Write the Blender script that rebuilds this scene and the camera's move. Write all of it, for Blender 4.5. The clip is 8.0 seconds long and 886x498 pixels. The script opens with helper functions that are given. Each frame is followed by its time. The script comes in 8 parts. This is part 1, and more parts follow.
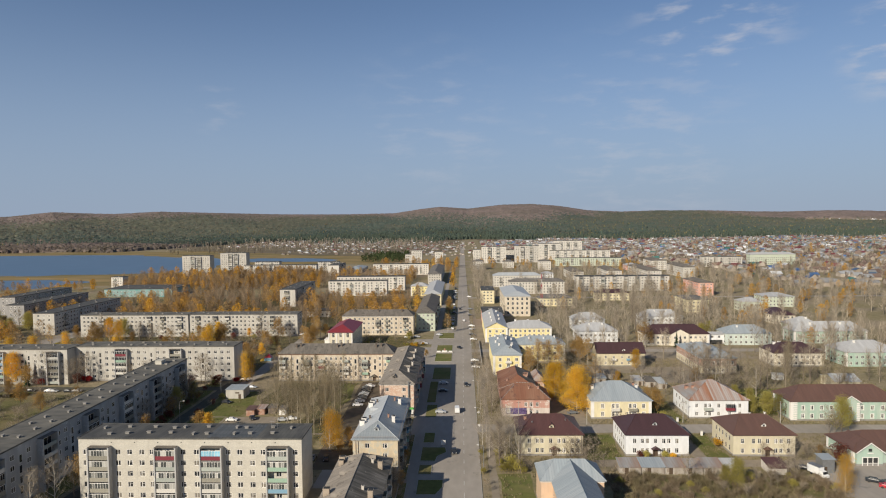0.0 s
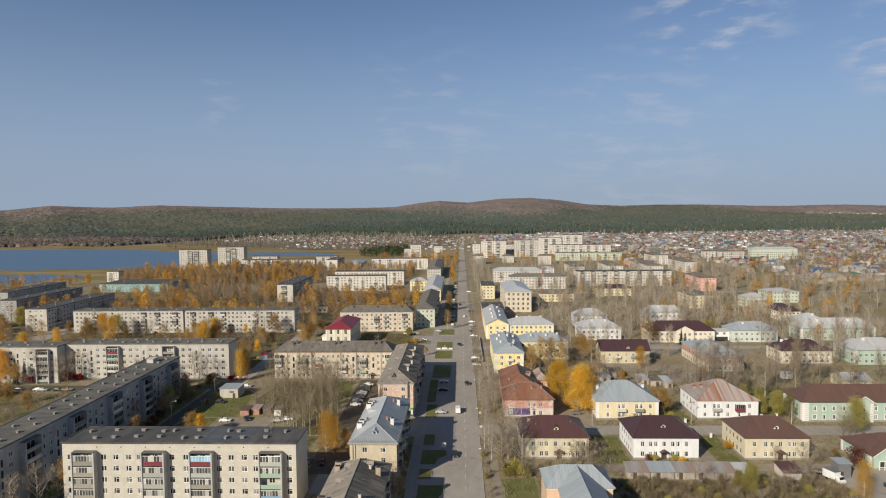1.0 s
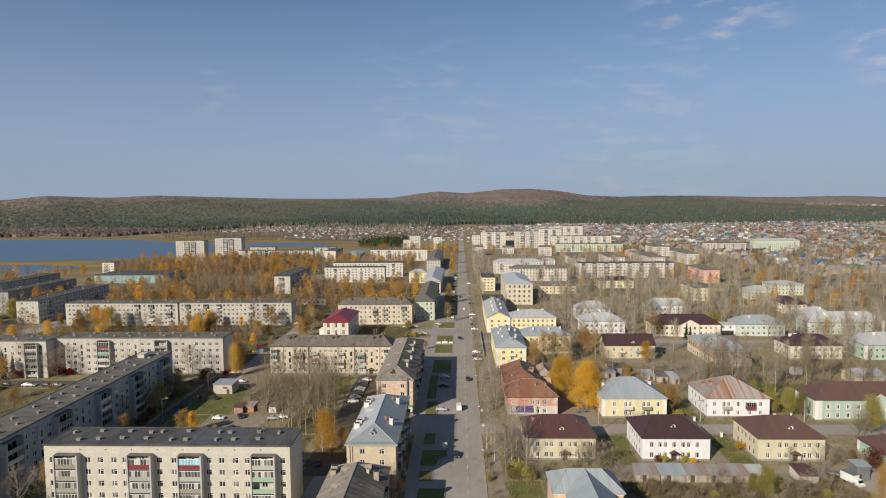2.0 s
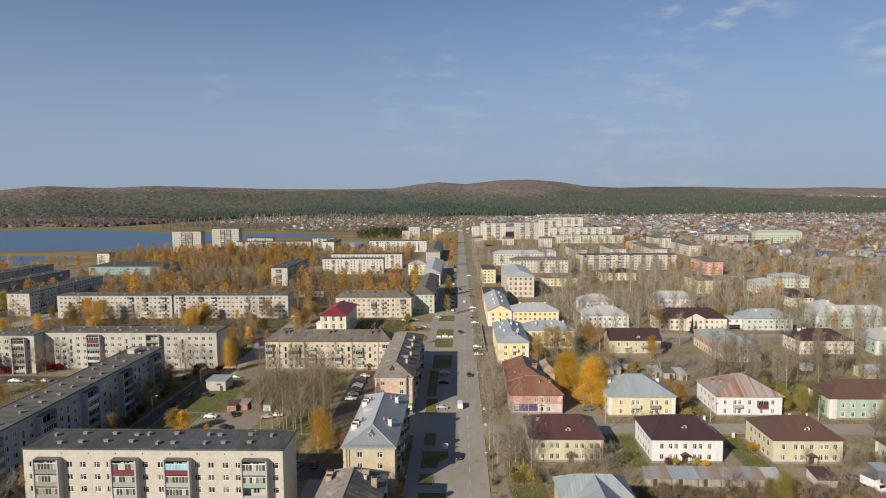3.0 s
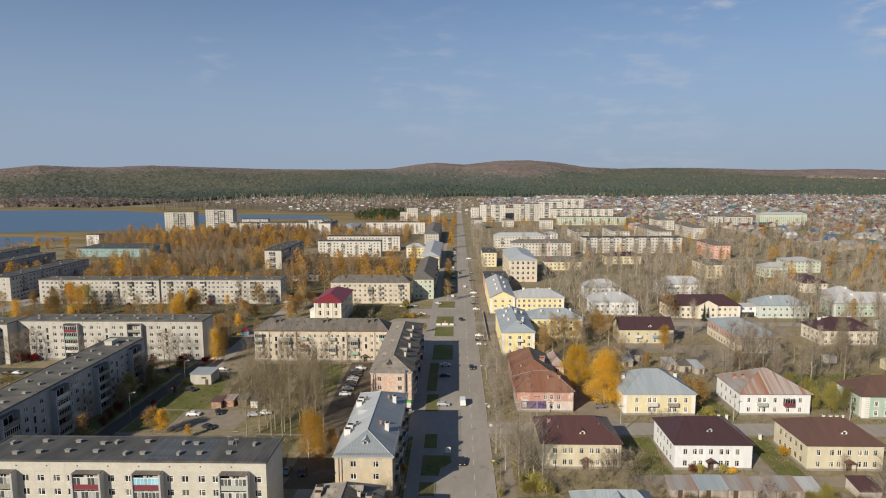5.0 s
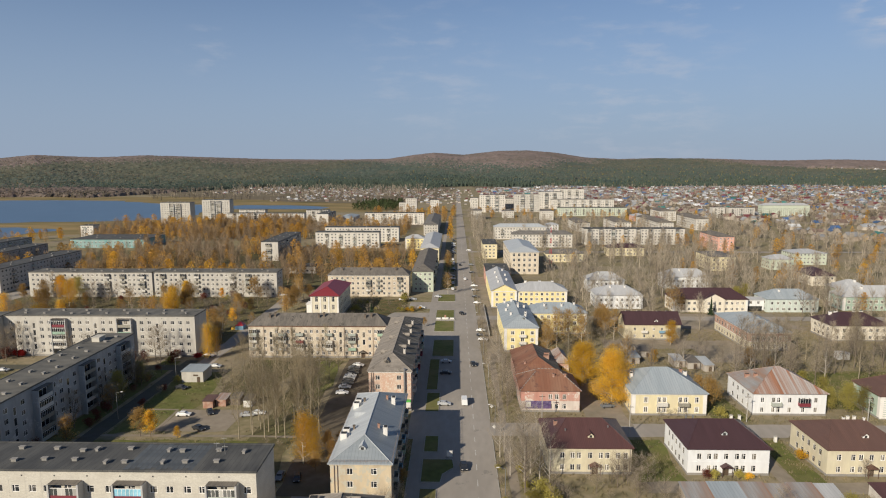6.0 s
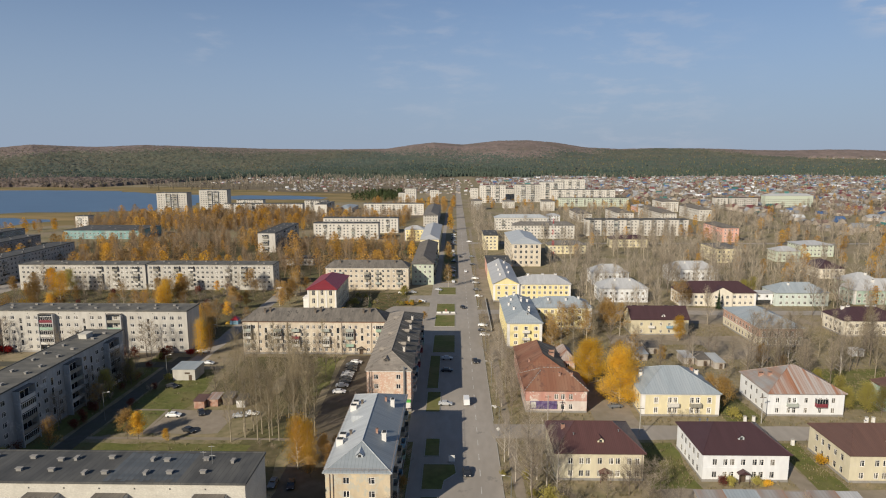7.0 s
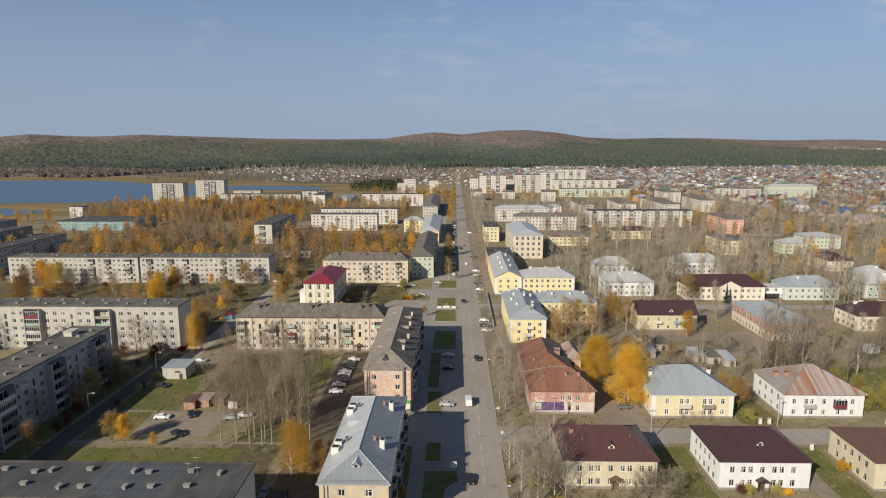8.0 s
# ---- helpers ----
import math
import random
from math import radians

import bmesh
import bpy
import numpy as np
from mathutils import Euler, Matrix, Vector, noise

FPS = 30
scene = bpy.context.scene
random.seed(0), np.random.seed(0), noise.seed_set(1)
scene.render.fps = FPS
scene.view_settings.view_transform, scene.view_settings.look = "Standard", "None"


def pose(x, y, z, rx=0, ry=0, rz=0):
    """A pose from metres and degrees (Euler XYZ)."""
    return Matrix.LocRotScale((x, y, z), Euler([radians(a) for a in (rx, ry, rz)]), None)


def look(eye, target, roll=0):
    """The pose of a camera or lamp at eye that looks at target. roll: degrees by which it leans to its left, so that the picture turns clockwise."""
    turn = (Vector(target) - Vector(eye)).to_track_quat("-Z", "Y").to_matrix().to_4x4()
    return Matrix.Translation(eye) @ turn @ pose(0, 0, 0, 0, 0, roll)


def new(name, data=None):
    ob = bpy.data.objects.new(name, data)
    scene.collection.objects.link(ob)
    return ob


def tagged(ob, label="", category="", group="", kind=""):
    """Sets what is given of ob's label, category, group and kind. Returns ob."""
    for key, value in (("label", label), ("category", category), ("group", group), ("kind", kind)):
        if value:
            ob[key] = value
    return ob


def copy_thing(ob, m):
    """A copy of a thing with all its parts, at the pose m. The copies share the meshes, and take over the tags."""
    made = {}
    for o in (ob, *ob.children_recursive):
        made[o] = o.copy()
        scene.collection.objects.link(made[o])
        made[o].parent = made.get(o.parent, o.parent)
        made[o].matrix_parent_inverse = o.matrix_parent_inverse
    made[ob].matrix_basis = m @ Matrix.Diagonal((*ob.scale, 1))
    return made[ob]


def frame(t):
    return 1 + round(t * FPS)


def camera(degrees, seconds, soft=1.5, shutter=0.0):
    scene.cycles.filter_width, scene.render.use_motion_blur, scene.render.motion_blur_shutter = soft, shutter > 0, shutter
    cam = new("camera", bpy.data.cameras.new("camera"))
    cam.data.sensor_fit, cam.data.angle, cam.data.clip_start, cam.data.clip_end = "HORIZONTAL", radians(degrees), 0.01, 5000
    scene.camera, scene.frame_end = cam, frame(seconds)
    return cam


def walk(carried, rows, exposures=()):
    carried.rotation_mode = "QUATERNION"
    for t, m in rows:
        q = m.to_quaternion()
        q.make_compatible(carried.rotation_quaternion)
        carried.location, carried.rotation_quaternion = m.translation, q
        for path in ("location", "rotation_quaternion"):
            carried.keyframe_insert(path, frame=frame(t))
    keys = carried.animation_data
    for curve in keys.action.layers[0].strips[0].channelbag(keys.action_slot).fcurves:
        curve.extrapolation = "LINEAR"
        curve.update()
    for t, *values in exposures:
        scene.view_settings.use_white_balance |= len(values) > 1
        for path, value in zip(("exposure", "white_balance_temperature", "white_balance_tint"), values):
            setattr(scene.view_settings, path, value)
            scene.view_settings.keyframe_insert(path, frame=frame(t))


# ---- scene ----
from mathutils.geometry import tessellate_polygon

cam = camera(72.0, 8.0, soft=1.1)
ROWS = [
    (0.0, look((1.139, 0.000, 77.740), (-1.994, 99.830, 72.817), -0.548)),
    (0.5, look((0.823, 3.929, 77.753), (-2.273, 103.739, 72.416), -0.520)),
    (1.0, look((0.345, 7.946, 77.815), (-2.642, 107.728, 71.918), -0.494)),
    (1.5, look((-0.148, 12.159, 77.819), (-3.061, 111.895, 71.167), -0.439)),
    (3.0, look((-1.540, 25.150, 77.688), (-4.201, 124.716, 68.776), -0.309)),
    (3.5, look((-2.028, 29.528, 77.682), (-4.598, 129.024, 67.988), -0.270)),
    (4.0, look((-2.518, 33.868, 77.592), (-4.957, 133.286, 67.101), -0.234)),
    (4.5, look((-2.927, 38.245, 77.500), (-5.305, 137.581, 66.236), -0.186)),
    (6.0, look((-4.275, 51.462, 77.280), (-6.364, 150.510, 63.673), -0.082)),
    (6.5, look((-4.715, 55.840, 77.229), (-6.716, 154.777, 62.821), -0.068)),
    (7.0, look((-5.057, 60.200, 77.131), (-7.044, 159.017, 61.922), -0.056)),
    (7.5, look((-5.356, 64.641, 76.986), (-7.260, 163.334, 60.986), -0.056)),
    (8.0, look((-5.795, 69.095, 76.851), (-7.653, 167.659, 60.065), -0.041)),
]
walk(cam, ROWS, [(0.0, 0.18), (8.0, 0.18)])

# ---- daylight: low autumn sun from behind and to one side ----
SUN = Vector((-1.16, -1.52, 1.0)).normalized()
world = bpy.data.worlds.new("autumn_sky")
scene.world = world
world.use_nodes = True
wn, wl = world.node_tree.nodes, world.node_tree.links
back = wn["Background"]
sky = wn.new("ShaderNodeTexSky")
sky.sky_type = "NISHITA"
sky.sun_disc = False
sky.sun_elevation = math.asin(SUN.z)
sky.sun_rotation = math.atan2(SUN.x, SUN.y)
sky.altitude = 300
sky.air_density, sky.dust_density, sky.ozone_density = 0.85, 0.0, 4.0


def wnode(kind, **values):
    k = wn.new(kind)
    for name, v in values.items():
        k.inputs[name].default_value = v
    return k


def wmath(op, a, b=0.0):
    k = wn.new("ShaderNodeMath")
    k.operation = op
    k.use_clamp = op == "MULTIPLY_ADD"
    for i, v in enumerate((a, b)):
        if isinstance(v, (int, float)):
            k.inputs[i].default_value = v
        else:
            wl.new(v, k.inputs[i])
    return k.outputs[0]


def wrange(v, a, b, c, e):
    k = wnode("ShaderNodeMapRange")
    k.interpolation_type = "SMOOTHSTEP"
    for n, x in (("From Min", a), ("From Max", b), ("To Min", c), ("To Max", e)):
        k.inputs[n].default_value = x
    wl.new(v, k.inputs["Value"])
    return k.outputs["Result"]


wc = wn.new("ShaderNodeTexCoord")
way = wc.outputs["Generated"]
up = wn.new("ShaderNodeSeparateXYZ")
wl.new(way, up.inputs["Vector"])
# autumn haze low in the air, all round
haze = wn.new("ShaderNodeMix")
haze.data_type = "RGBA"
haze.inputs["B"].default_value = (3.3, 4.15, 5.6, 1)
wl.new(wrange(up.outputs["Z"], -0.02, 0.36, 0.95, 0.12), haze.inputs["Factor"])
wl.new(sky.outputs["Color"], haze.inputs["A"])
# thin fair-weather clouds
wm = wnode("ShaderNodeMapping")
wm.inputs["Scale"].default_value = (2.6, 2.6, 9.0)
wl.new(way, wm.inputs["Vector"])
cn = wnode("ShaderNodeTexNoise", Scale=5.5, Detail=7.0, Roughness=0.55)
wl.new(wm.outputs["Vector"], cn.inputs["Vector"])
total = None
for d, wide, much in (((0.36, 0.885, 0.295), 0.095, 1.0), ((0.56, 0.8, 0.215), 0.06, 1.5), ((-0.042, 0.989, 0.139), 0.12, 0.34), ((0.265, 0.957, 0.105), 0.15, 0.45), ((-0.366, 0.916, 0.167), 0.035, 0.4), ((-0.5, -0.4, 0.5), 0.5, 0.8), ((0.6, -0.5, 0.4), 0.5, 0.8)):
    k = wn.new("ShaderNodeVectorMath")
    k.operation = "DISTANCE"
    k.inputs[1].default_value = Vector(d).normalized()
    wl.new(way, k.inputs[0])
    one = wrange(k.outputs["Value"], wide * 0.3, wide * 1.5, much, 0.0)
    total = one if total is None else wmath("MAXIMUM", total, one)
thin = wmath("MULTIPLY", wrange(cn.outputs["Fac"], 0.47, 0.72, 0.0, 0.6), total)
cm = wn.new("ShaderNodeMix")
cm.data_type = "RGBA"
cm.inputs["B"].default_value = (6.2, 6.3, 6.9, 1)
wl.new(thin, cm.inputs["Factor"])
wl.new(haze.outputs["Result"], cm.inputs["A"])
wl.new(cm.outputs["Result"], back.inputs["Color"])
back.inputs["Strength"].default_value = 0.077
sun_data = bpy.data.lights.new("sun", "SUN")
sun_data.energy, sun_data.angle, sun_data.color = 5.0, radians(0.55), (1.0, 0.9, 0.74)
sun = new("sun", sun_data)
sun.matrix_world = look(tuple(SUN * 400), (0, 0, 0))

# ---- materials ----
def surface(name, c1, c2, scale=1.0, rough=0.85, bump=0.15, fine=8.0, metal=0.0, stain=None, amount=0.5,
            vary=0.0, seams=0.0, stretch=(1, 1, 1), wide=0.06, spec=0.3, place="Object", islands=0.0, patch=None, strips=0.0):
    """Two-scale surface: grain c1-c2, broad stains, fine relief; seams: metres between standing seams."""
    m = bpy.data.materials.new(name)
    m.use_nodes = True
    n, l = m.node_tree.nodes, m.node_tree.links
    b = n["Principled BSDF"]
    if place == "Object":
        at = n.new("ShaderNodeTexCoord").outputs["Object"]
    else:
        at = n.new("ShaderNodeNewGeometry").outputs["Position"]
    mp = n.new("ShaderNodeMapping")
    mp.inputs["Scale"].default_value = stretch
    l.new(at, mp.inputs["Vector"])
    at = mp.outputs["Vector"]

    def grain(s, detail=4.0):
        t = n.new("ShaderNodeTexNoise")
        t.inputs["Scale"].default_value, t.inputs["Detail"].default_value = s, detail
        l.new(at, t.inputs["Vector"])
        return t.outputs["Fac"]

    def mix(f, a, c, kind="MIX"):
        k = n.new("ShaderNodeMix")
        k.data_type, k.blend_type = "RGBA", kind
        for v, s in ((f, "Factor"), (a, "A"), (c, "B")):
            if isinstance(v, (int, float)):
                k.inputs[s].default_value = v
            elif isinstance(v, tuple):
                k.inputs[s].default_value = (*v, 1)
            else:
                l.new(v, k.inputs[s])
        return k.outputs["Result"]

    def steep(f, lo, hi):
        r = n.new("ShaderNodeMapRange")
        r.inputs["From Min"].default_value, r.inputs["From Max"].default_value = lo, hi
        l.new(f, r.inputs["Value"])
        return r.outputs["Result"]

    col = mix(steep(grain(scale), 0.3, 0.7), c1, c2)
    if stain:
        k = n.new("ShaderNodeMath")
        k.operation = "MULTIPLY"
        k.inputs[1].default_value = amount
        l.new(steep(grain(wide, 6.0), 0.42, 0.66), k.inputs[0])
        col = mix(k.outputs["Value"], col, stain)
    if patch:
        # bare or repainted patches with sharp edges: colour, size, how much of the wall
        pc, ps, pm = patch
        t = n.new("ShaderNodeTexNoise")
        t.inputs["Scale"].default_value, t.inputs["Detail"].default_value, t.inputs["Roughness"].default_value = ps, 9.0, 0.7
        l.new(n.new("ShaderNodeTexCoord").outputs["Object"], t.inputs["Vector"])
        col = mix(steep(t.outputs["Fac"], 0.64 - 0.22 * pm, 0.67 - 0.22 * pm), col, pc)
    if vary or islands:
        if vary:
            r = n.new("ShaderNodeObjectInfo").outputs["Random"]
        else:
            r = n.new("ShaderNodeNewGeometry").outputs["Random Per Island"]
        h = n.new("ShaderNodeHueSaturation")
        v = n.new("ShaderNodeMapRange")
        d = vary or islands
        v.inputs["To Min"].default_value, v.inputs["To Max"].default_value = 1 - d, 1 + d
        l.new(r, v.inputs["Value"])
        l.new(v.outputs["Result"], h.inputs["Value"])
        l.new(col, h.inputs["Color"])
        col = h.outputs["Color"]
    height = grain(fine, 3.0)
    if seams:
        sx, sn = n.new("ShaderNodeSeparateXYZ"), n.new("ShaderNodeSeparateXYZ")
        l.new(at, sx.inputs["Vector"])
        l.new(n.new("ShaderNodeTexCoord").outputs["Normal"], sn.inputs["Vector"])
        # seams run down the slope: along y on the main slopes, along x on the hips
        ab = []
        for axis in "XY":
            k = n.new("ShaderNodeMath")
            k.operation = "ABSOLUTE"
            l.new(sn.outputs[axis], k.inputs[0])
            ab.append(k.outputs["Value"])
        hip = n.new("ShaderNodeMath")
        hip.operation = "GREATER_THAN"
        l.new(ab[0], hip.inputs[0])
        l.new(ab[1], hip.inputs[1])
        ys = n.new("ShaderNodeMath")
        ys.operation = "DIVIDE"
        ys.inputs[1].default_value = stretch[1]
        l.new(sx.outputs["Y"], ys.inputs[0])
        across = n.new("ShaderNodeMix")
        across.data_type = "FLOAT"
        l.new(hip.outputs["Value"], across.inputs["Factor"])
        l.new(sx.outputs["X"], across.inputs["A"])
        l.new(ys.outputs["Value"], across.inputs["B"])
        across = across.outputs["Result"]
        if strips:
            # each sheet between two seams has aged in its own way
            fl = n.new("ShaderNodeMath")
            fl.operation = "SNAP"
            fl.inputs[1].default_value = seams
            l.new(across, fl.inputs[0])
            wh = n.new("ShaderNodeTexWhiteNoise")
            wh.noise_dimensions = "1D"
            l.new(fl.outputs["Value"], wh.inputs["W"])
            k = n.new("ShaderNodeMath")
            k.operation = "MULTIPLY"
            k.inputs[1].default_value = strips
            l.new(steep(wh.outputs["Value"], 0.3, 0.8), k.inputs[0])
            col = mix(k.outputs["Value"], col, stain)
        w = n.new("ShaderNodeMath")
        w.operation = "PINGPONG"
        w.inputs[1].default_value = seams / 2
        l.new(across, w.inputs[0])
        g = steep(w.outputs["Value"], 0.0, 0.05)
        col = mix(g, tuple(0.62 * v for v in c1), col)
        ad = n.new("ShaderNodeMath")
        ad.operation = "ADD"
        l.new(height, ad.inputs[0])
        l.new(g, ad.inputs[1])
        height = ad.outputs["Value"]
    if bump:
        bp = n.new("ShaderNodeBump")
        bp.inputs["Strength"].default_value, bp.inputs["Distance"].default_value = bump, 0.05
        l.new(height, bp.inputs["Height"])
        l.new(bp.outputs["Normal"], b.inputs["Normal"])
    l.new(col, b.inputs["Base Color"])
    b.inputs["Roughness"].default_value, b.inputs["Metallic"].default_value = rough, metal
    b.inputs["Specular IOR Level"].default_value = spec
    return m


def plaster(name, c, dirt=(0.3, 0.26, 0.21), amount=0.35, vary=0.0, patch=None):
    return surface(name, c, tuple(0.84 * v for v in c), 0.9, 0.9, 0.1, 12.0, stain=dirt, amount=amount, wide=0.4,
                   stretch=(1, 1, 0.3), spec=0.15, vary=vary, patch=patch)


def metal_roof(name, c, stain, amount=0.5, rough=0.5, seams=0.7, metal=0.25, patch=None, strips=0.25):
    return surface(name, c, tuple(0.78 * v for v in c), 1.2, rough, 0.25, 3.0, metal, stain, amount, seams=seams, wide=0.5, spec=0.4,
                   stretch=(1, 0.1, 0.1), patch=patch, strips=strips)


CREAM = surface("cream_block_masonry", (0.56, 0.53, 0.46), (0.44, 0.415, 0.36), 3.2, 0.9, 0.25, 9.0, stain=(0.4, 0.37, 0.32), amount=0.5, wide=0.35, stretch=(1, 1, 1.6), spec=0.15)
GREYCREAM = plaster("grey_cream_panel_concrete", (0.5, 0.475, 0.425), (0.38, 0.35, 0.305), 0.6, patch=((0.45, 0.43, 0.385), 0.14, 0.45))
# grey wall with the shade of the blocks' long sides put into it
SHADEGREY = plaster("grey_panel_concrete", (0.33, 0.32, 0.31), (0.22, 0.21, 0.2), 0.5)
SHADEPANEL = plaster("blue_grey_panel_concrete", (0.44, 0.436, 0.425), (0.3, 0.292, 0.275), 0.6, patch=((0.53, 0.525, 0.5), 0.25, 0.3))
WHITEWALL = plaster("white_plaster", (0.73, 0.735, 0.735), (0.58, 0.57, 0.55), 0.35)
OCHRE = plaster("ochre_plaster", (0.6, 0.5, 0.35), (0.42, 0.35, 0.26), 0.8, patch=((0.46, 0.43, 0.35), 0.5, 0.6))
SAND = plaster("sand_plaster", (0.61, 0.555, 0.405), (0.47, 0.41, 0.31), 0.5, patch=((0.56, 0.5, 0.39), 0.35, 0.35))
PALEYELLOW = plaster("pale_yellow_plaster", (0.7, 0.62, 0.4), (0.54, 0.48, 0.36), 0.45)
YELLOW = plaster("bright_yellow_plaster", (0.77, 0.66, 0.325), (0.66, 0.58, 0.4), 0.4)
PEACH = plaster("peach_plaster", (0.64, 0.46, 0.32), (0.46, 0.36, 0.28), 0.5)
PINK = plaster("weathered_pink_plaster", (0.56, 0.36, 0.27), (0.56, 0.47, 0.38), 0.7, patch=((0.6, 0.51, 0.42), 1.5, 0.55))
SALMON = plaster("salmon_plaster", (0.66, 0.36, 0.28), (0.55, 0.42, 0.36), 0.5)
REDBRICK = plaster("faded_red_plaster", (0.48, 0.25, 0.2), (0.5, 0.35, 0.29), 0.8, patch=((0.58, 0.5, 0.44), 0.2, 0.3))
GREEN = plaster("mint_green_plaster", (0.37, 0.49, 0.41), (0.46, 0.46, 0.41), 0.45)
PALEGREEN = plaster("pale_green_plaster", (0.5, 0.55, 0.44), (0.45, 0.44, 0.38), 0.4)
KHAKI = plaster("khaki_yellow_plaster", (0.6, 0.535, 0.375), (0.48, 0.42, 0.3), 0.4)
CONCRETE = plaster("raw_concrete", (0.29, 0.275, 0.255), (0.2, 0.19, 0.175), 0.5)
BISQUEWALL = plaster("pale_peach_plaster", (0.64, 0.56, 0.44), (0.5, 0.43, 0.34), 0.5)
FARWALL = plaster("pale_block_wall", (0.56, 0.53, 0.475), (0.46, 0.42, 0.37), 0.4, vary=0.12)
BUFF = plaster("buff_plaster", (0.62, 0.55, 0.44), (0.45, 0.37, 0.28), 0.8, patch=((0.48, 0.4, 0.31), 0.9, 0.4))
TRIM = plaster("white_trim", (0.74, 0.72, 0.68), (0.6, 0.57, 0.53), 0.3)
BITUMEN = surface("bitumen_felt", (0.05, 0.051, 0.052), (0.08, 0.08, 0.078), 0.5, 0.85, 0.2, 3.0, stain=(0.118, 0.115, 0.106), amount=0.7, wide=0.3, seams=1.02, stretch=(1, 0.35, 1))
OLDFELT = surface("bleached_grey_felt", (0.125, 0.121, 0.108), (0.085, 0.082, 0.074), 0.5, 0.9, 0.2, 3.0, stain=(0.2, 0.185, 0.155), amount=0.6, wide=0.3, seams=1.02, stretch=(1, 0.35, 1), patch=((0.05, 0.05, 0.05), 0.09, 0.22))
SLATE = surface("grey_slate_sheets", (0.155, 0.138, 0.118), (0.098, 0.088, 0.078), 1.6, 0.9, 0.35, 4.0, stain=(0.21, 0.185, 0.155), amount=0.6, seams=1.1, wide=0.5, stretch=(1, 0.3, 0.3), patch=((0.075, 0.068, 0.06), 0.4, 0.3))
PALESLATE = surface("pale_slate_sheets", (0.32, 0.28, 0.235), (0.22, 0.195, 0.165), 1.8, 0.9, 0.35, 4.0, stain=(0.15, 0.13, 0.11), amount=0.55, seams=1.1, wide=0.6, stretch=(1, 0.3, 0.3), patch=((0.13, 0.115, 0.095), 0.5, 0.22))
# darker, streaked sheets for the right-hand slopes
STREAKSLATE = surface("streaked_dark_slate_sheets", (0.26, 0.235, 0.2), (0.085, 0.078, 0.066), 1.3, 0.95, 0.4, 4.0, stain=(0.07, 0.065, 0.055), amount=0.65, seams=1.1, wide=0.7, stretch=(1, 0.16, 0.16), patch=((0.3, 0.27, 0.225), 0.8, 0.12), strips=0.6)
DARKSLATE = surface("dark_slate_sheets", (0.15, 0.14, 0.128), (0.1, 0.094, 0.088), 1.6, 0.9, 0.35, 4.0, stain=(0.2, 0.185, 0.165), amount=0.6, seams=1.1, wide=0.3, patch=((0.22, 0.2, 0.175), 0.45, 0.3))
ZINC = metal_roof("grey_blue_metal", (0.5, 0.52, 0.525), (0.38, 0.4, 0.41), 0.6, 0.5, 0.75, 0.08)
RUSTGREY = metal_roof("grey_metal_with_rust", (0.33, 0.325, 0.315), (0.29, 0.17, 0.11), 0.9, 0.6, 0.8, 0.1)
BLUEZINC = metal_roof("dull_blue_grey_metal", (0.3, 0.34, 0.365), (0.36, 0.385, 0.4), 0.5, 0.65, 0.75, 0.0, None, 0.12)
PALEZINC = metal_roof("pale_metal", (0.5, 0.5, 0.495), (0.39, 0.385, 0.38), 0.5, 0.6, 0.75, 0.1)
DARKZINC = metal_roof("darker_blue_grey_metal", (0.25, 0.28, 0.3), (0.3, 0.325, 0.335), 0.5, 0.55, 0.75, 0.05)
MAROON = metal_roof("maroon_metal", (0.125, 0.06, 0.055), (0.1, 0.055, 0.05), 0.4, 0.45, 0.45, 0.15)
DARKMAROON = metal_roof("dark_maroon_metal", (0.085, 0.045, 0.048), (0.07, 0.04, 0.042), 0.4, 0.45, 0.45, 0.15)
BROWNROOF = metal_roof("brown_metal", (0.16, 0.09, 0.07), (0.115, 0.07, 0.057), 0.4, 0.5, 0.45, 0.15)
RUST = metal_roof("rusty_metal", (0.3, 0.14, 0.08), (0.38, 0.36, 0.34), 0.5, 0.65, 0.75, 0.05, None, 0.75)
REDOXIDE = metal_roof("red_oxide_metal", (0.21, 0.088, 0.052), (0.25, 0.14, 0.09), 0.8, 0.75, 0.9, 0.05, ((0.14, 0.07, 0.05), 0.3, 0.35))
CRIMSON = metal_roof("crimson_metal", (0.29, 0.04, 0.048), (0.22, 0.045, 0.05), 0.6, 0.45, 0.5, 0.15)
SOOTY = surface("sooty_chimney_brick", (0.15, 0.115, 0.09), (0.1, 0.085, 0.07), 6.0, 0.9, 0.3, 14.0, stain=(0.25, 0.21, 0.17), amount=0.5, wide=0.8)
BRICK = surface("worn_brick", (0.36, 0.2, 0.14), (0.28, 0.15, 0.11), 6.0, 0.9, 0.3, 14.0, stain=(0.5, 0.44, 0.38), amount=0.4, wide=0.8)
PALEBRICK = surface("pale_silicate_brick", (0.6, 0.56, 0.5), (0.5, 0.46, 0.41), 6.0, 0.9, 0.3, 14.0, stain=(0.36, 0.32, 0.28), amount=0.4, wide=0.6)
FRAME = surface("white_window_frame", (0.8, 0.78, 0.75), (0.68, 0.66, 0.62), 3.0, 0.6, 0.05, vary=0.25)
DARKWOOD = surface("dark_stained_wood", (0.11, 0.075, 0.05), (0.075, 0.055, 0.04), 4.0, 0.7, 0.2)
STEEL = surface("dull_steel", (0.32, 0.33, 0.33), (0.24, 0.24, 0.24), 3.0, 0.5, 0.1, metal=0.6)
PIPE = surface("rusty_downpipe", (0.26, 0.17, 0.12), (0.36, 0.33, 0.3), 2.0, 0.7, 0.1, stretch=(1, 1, 0.4))
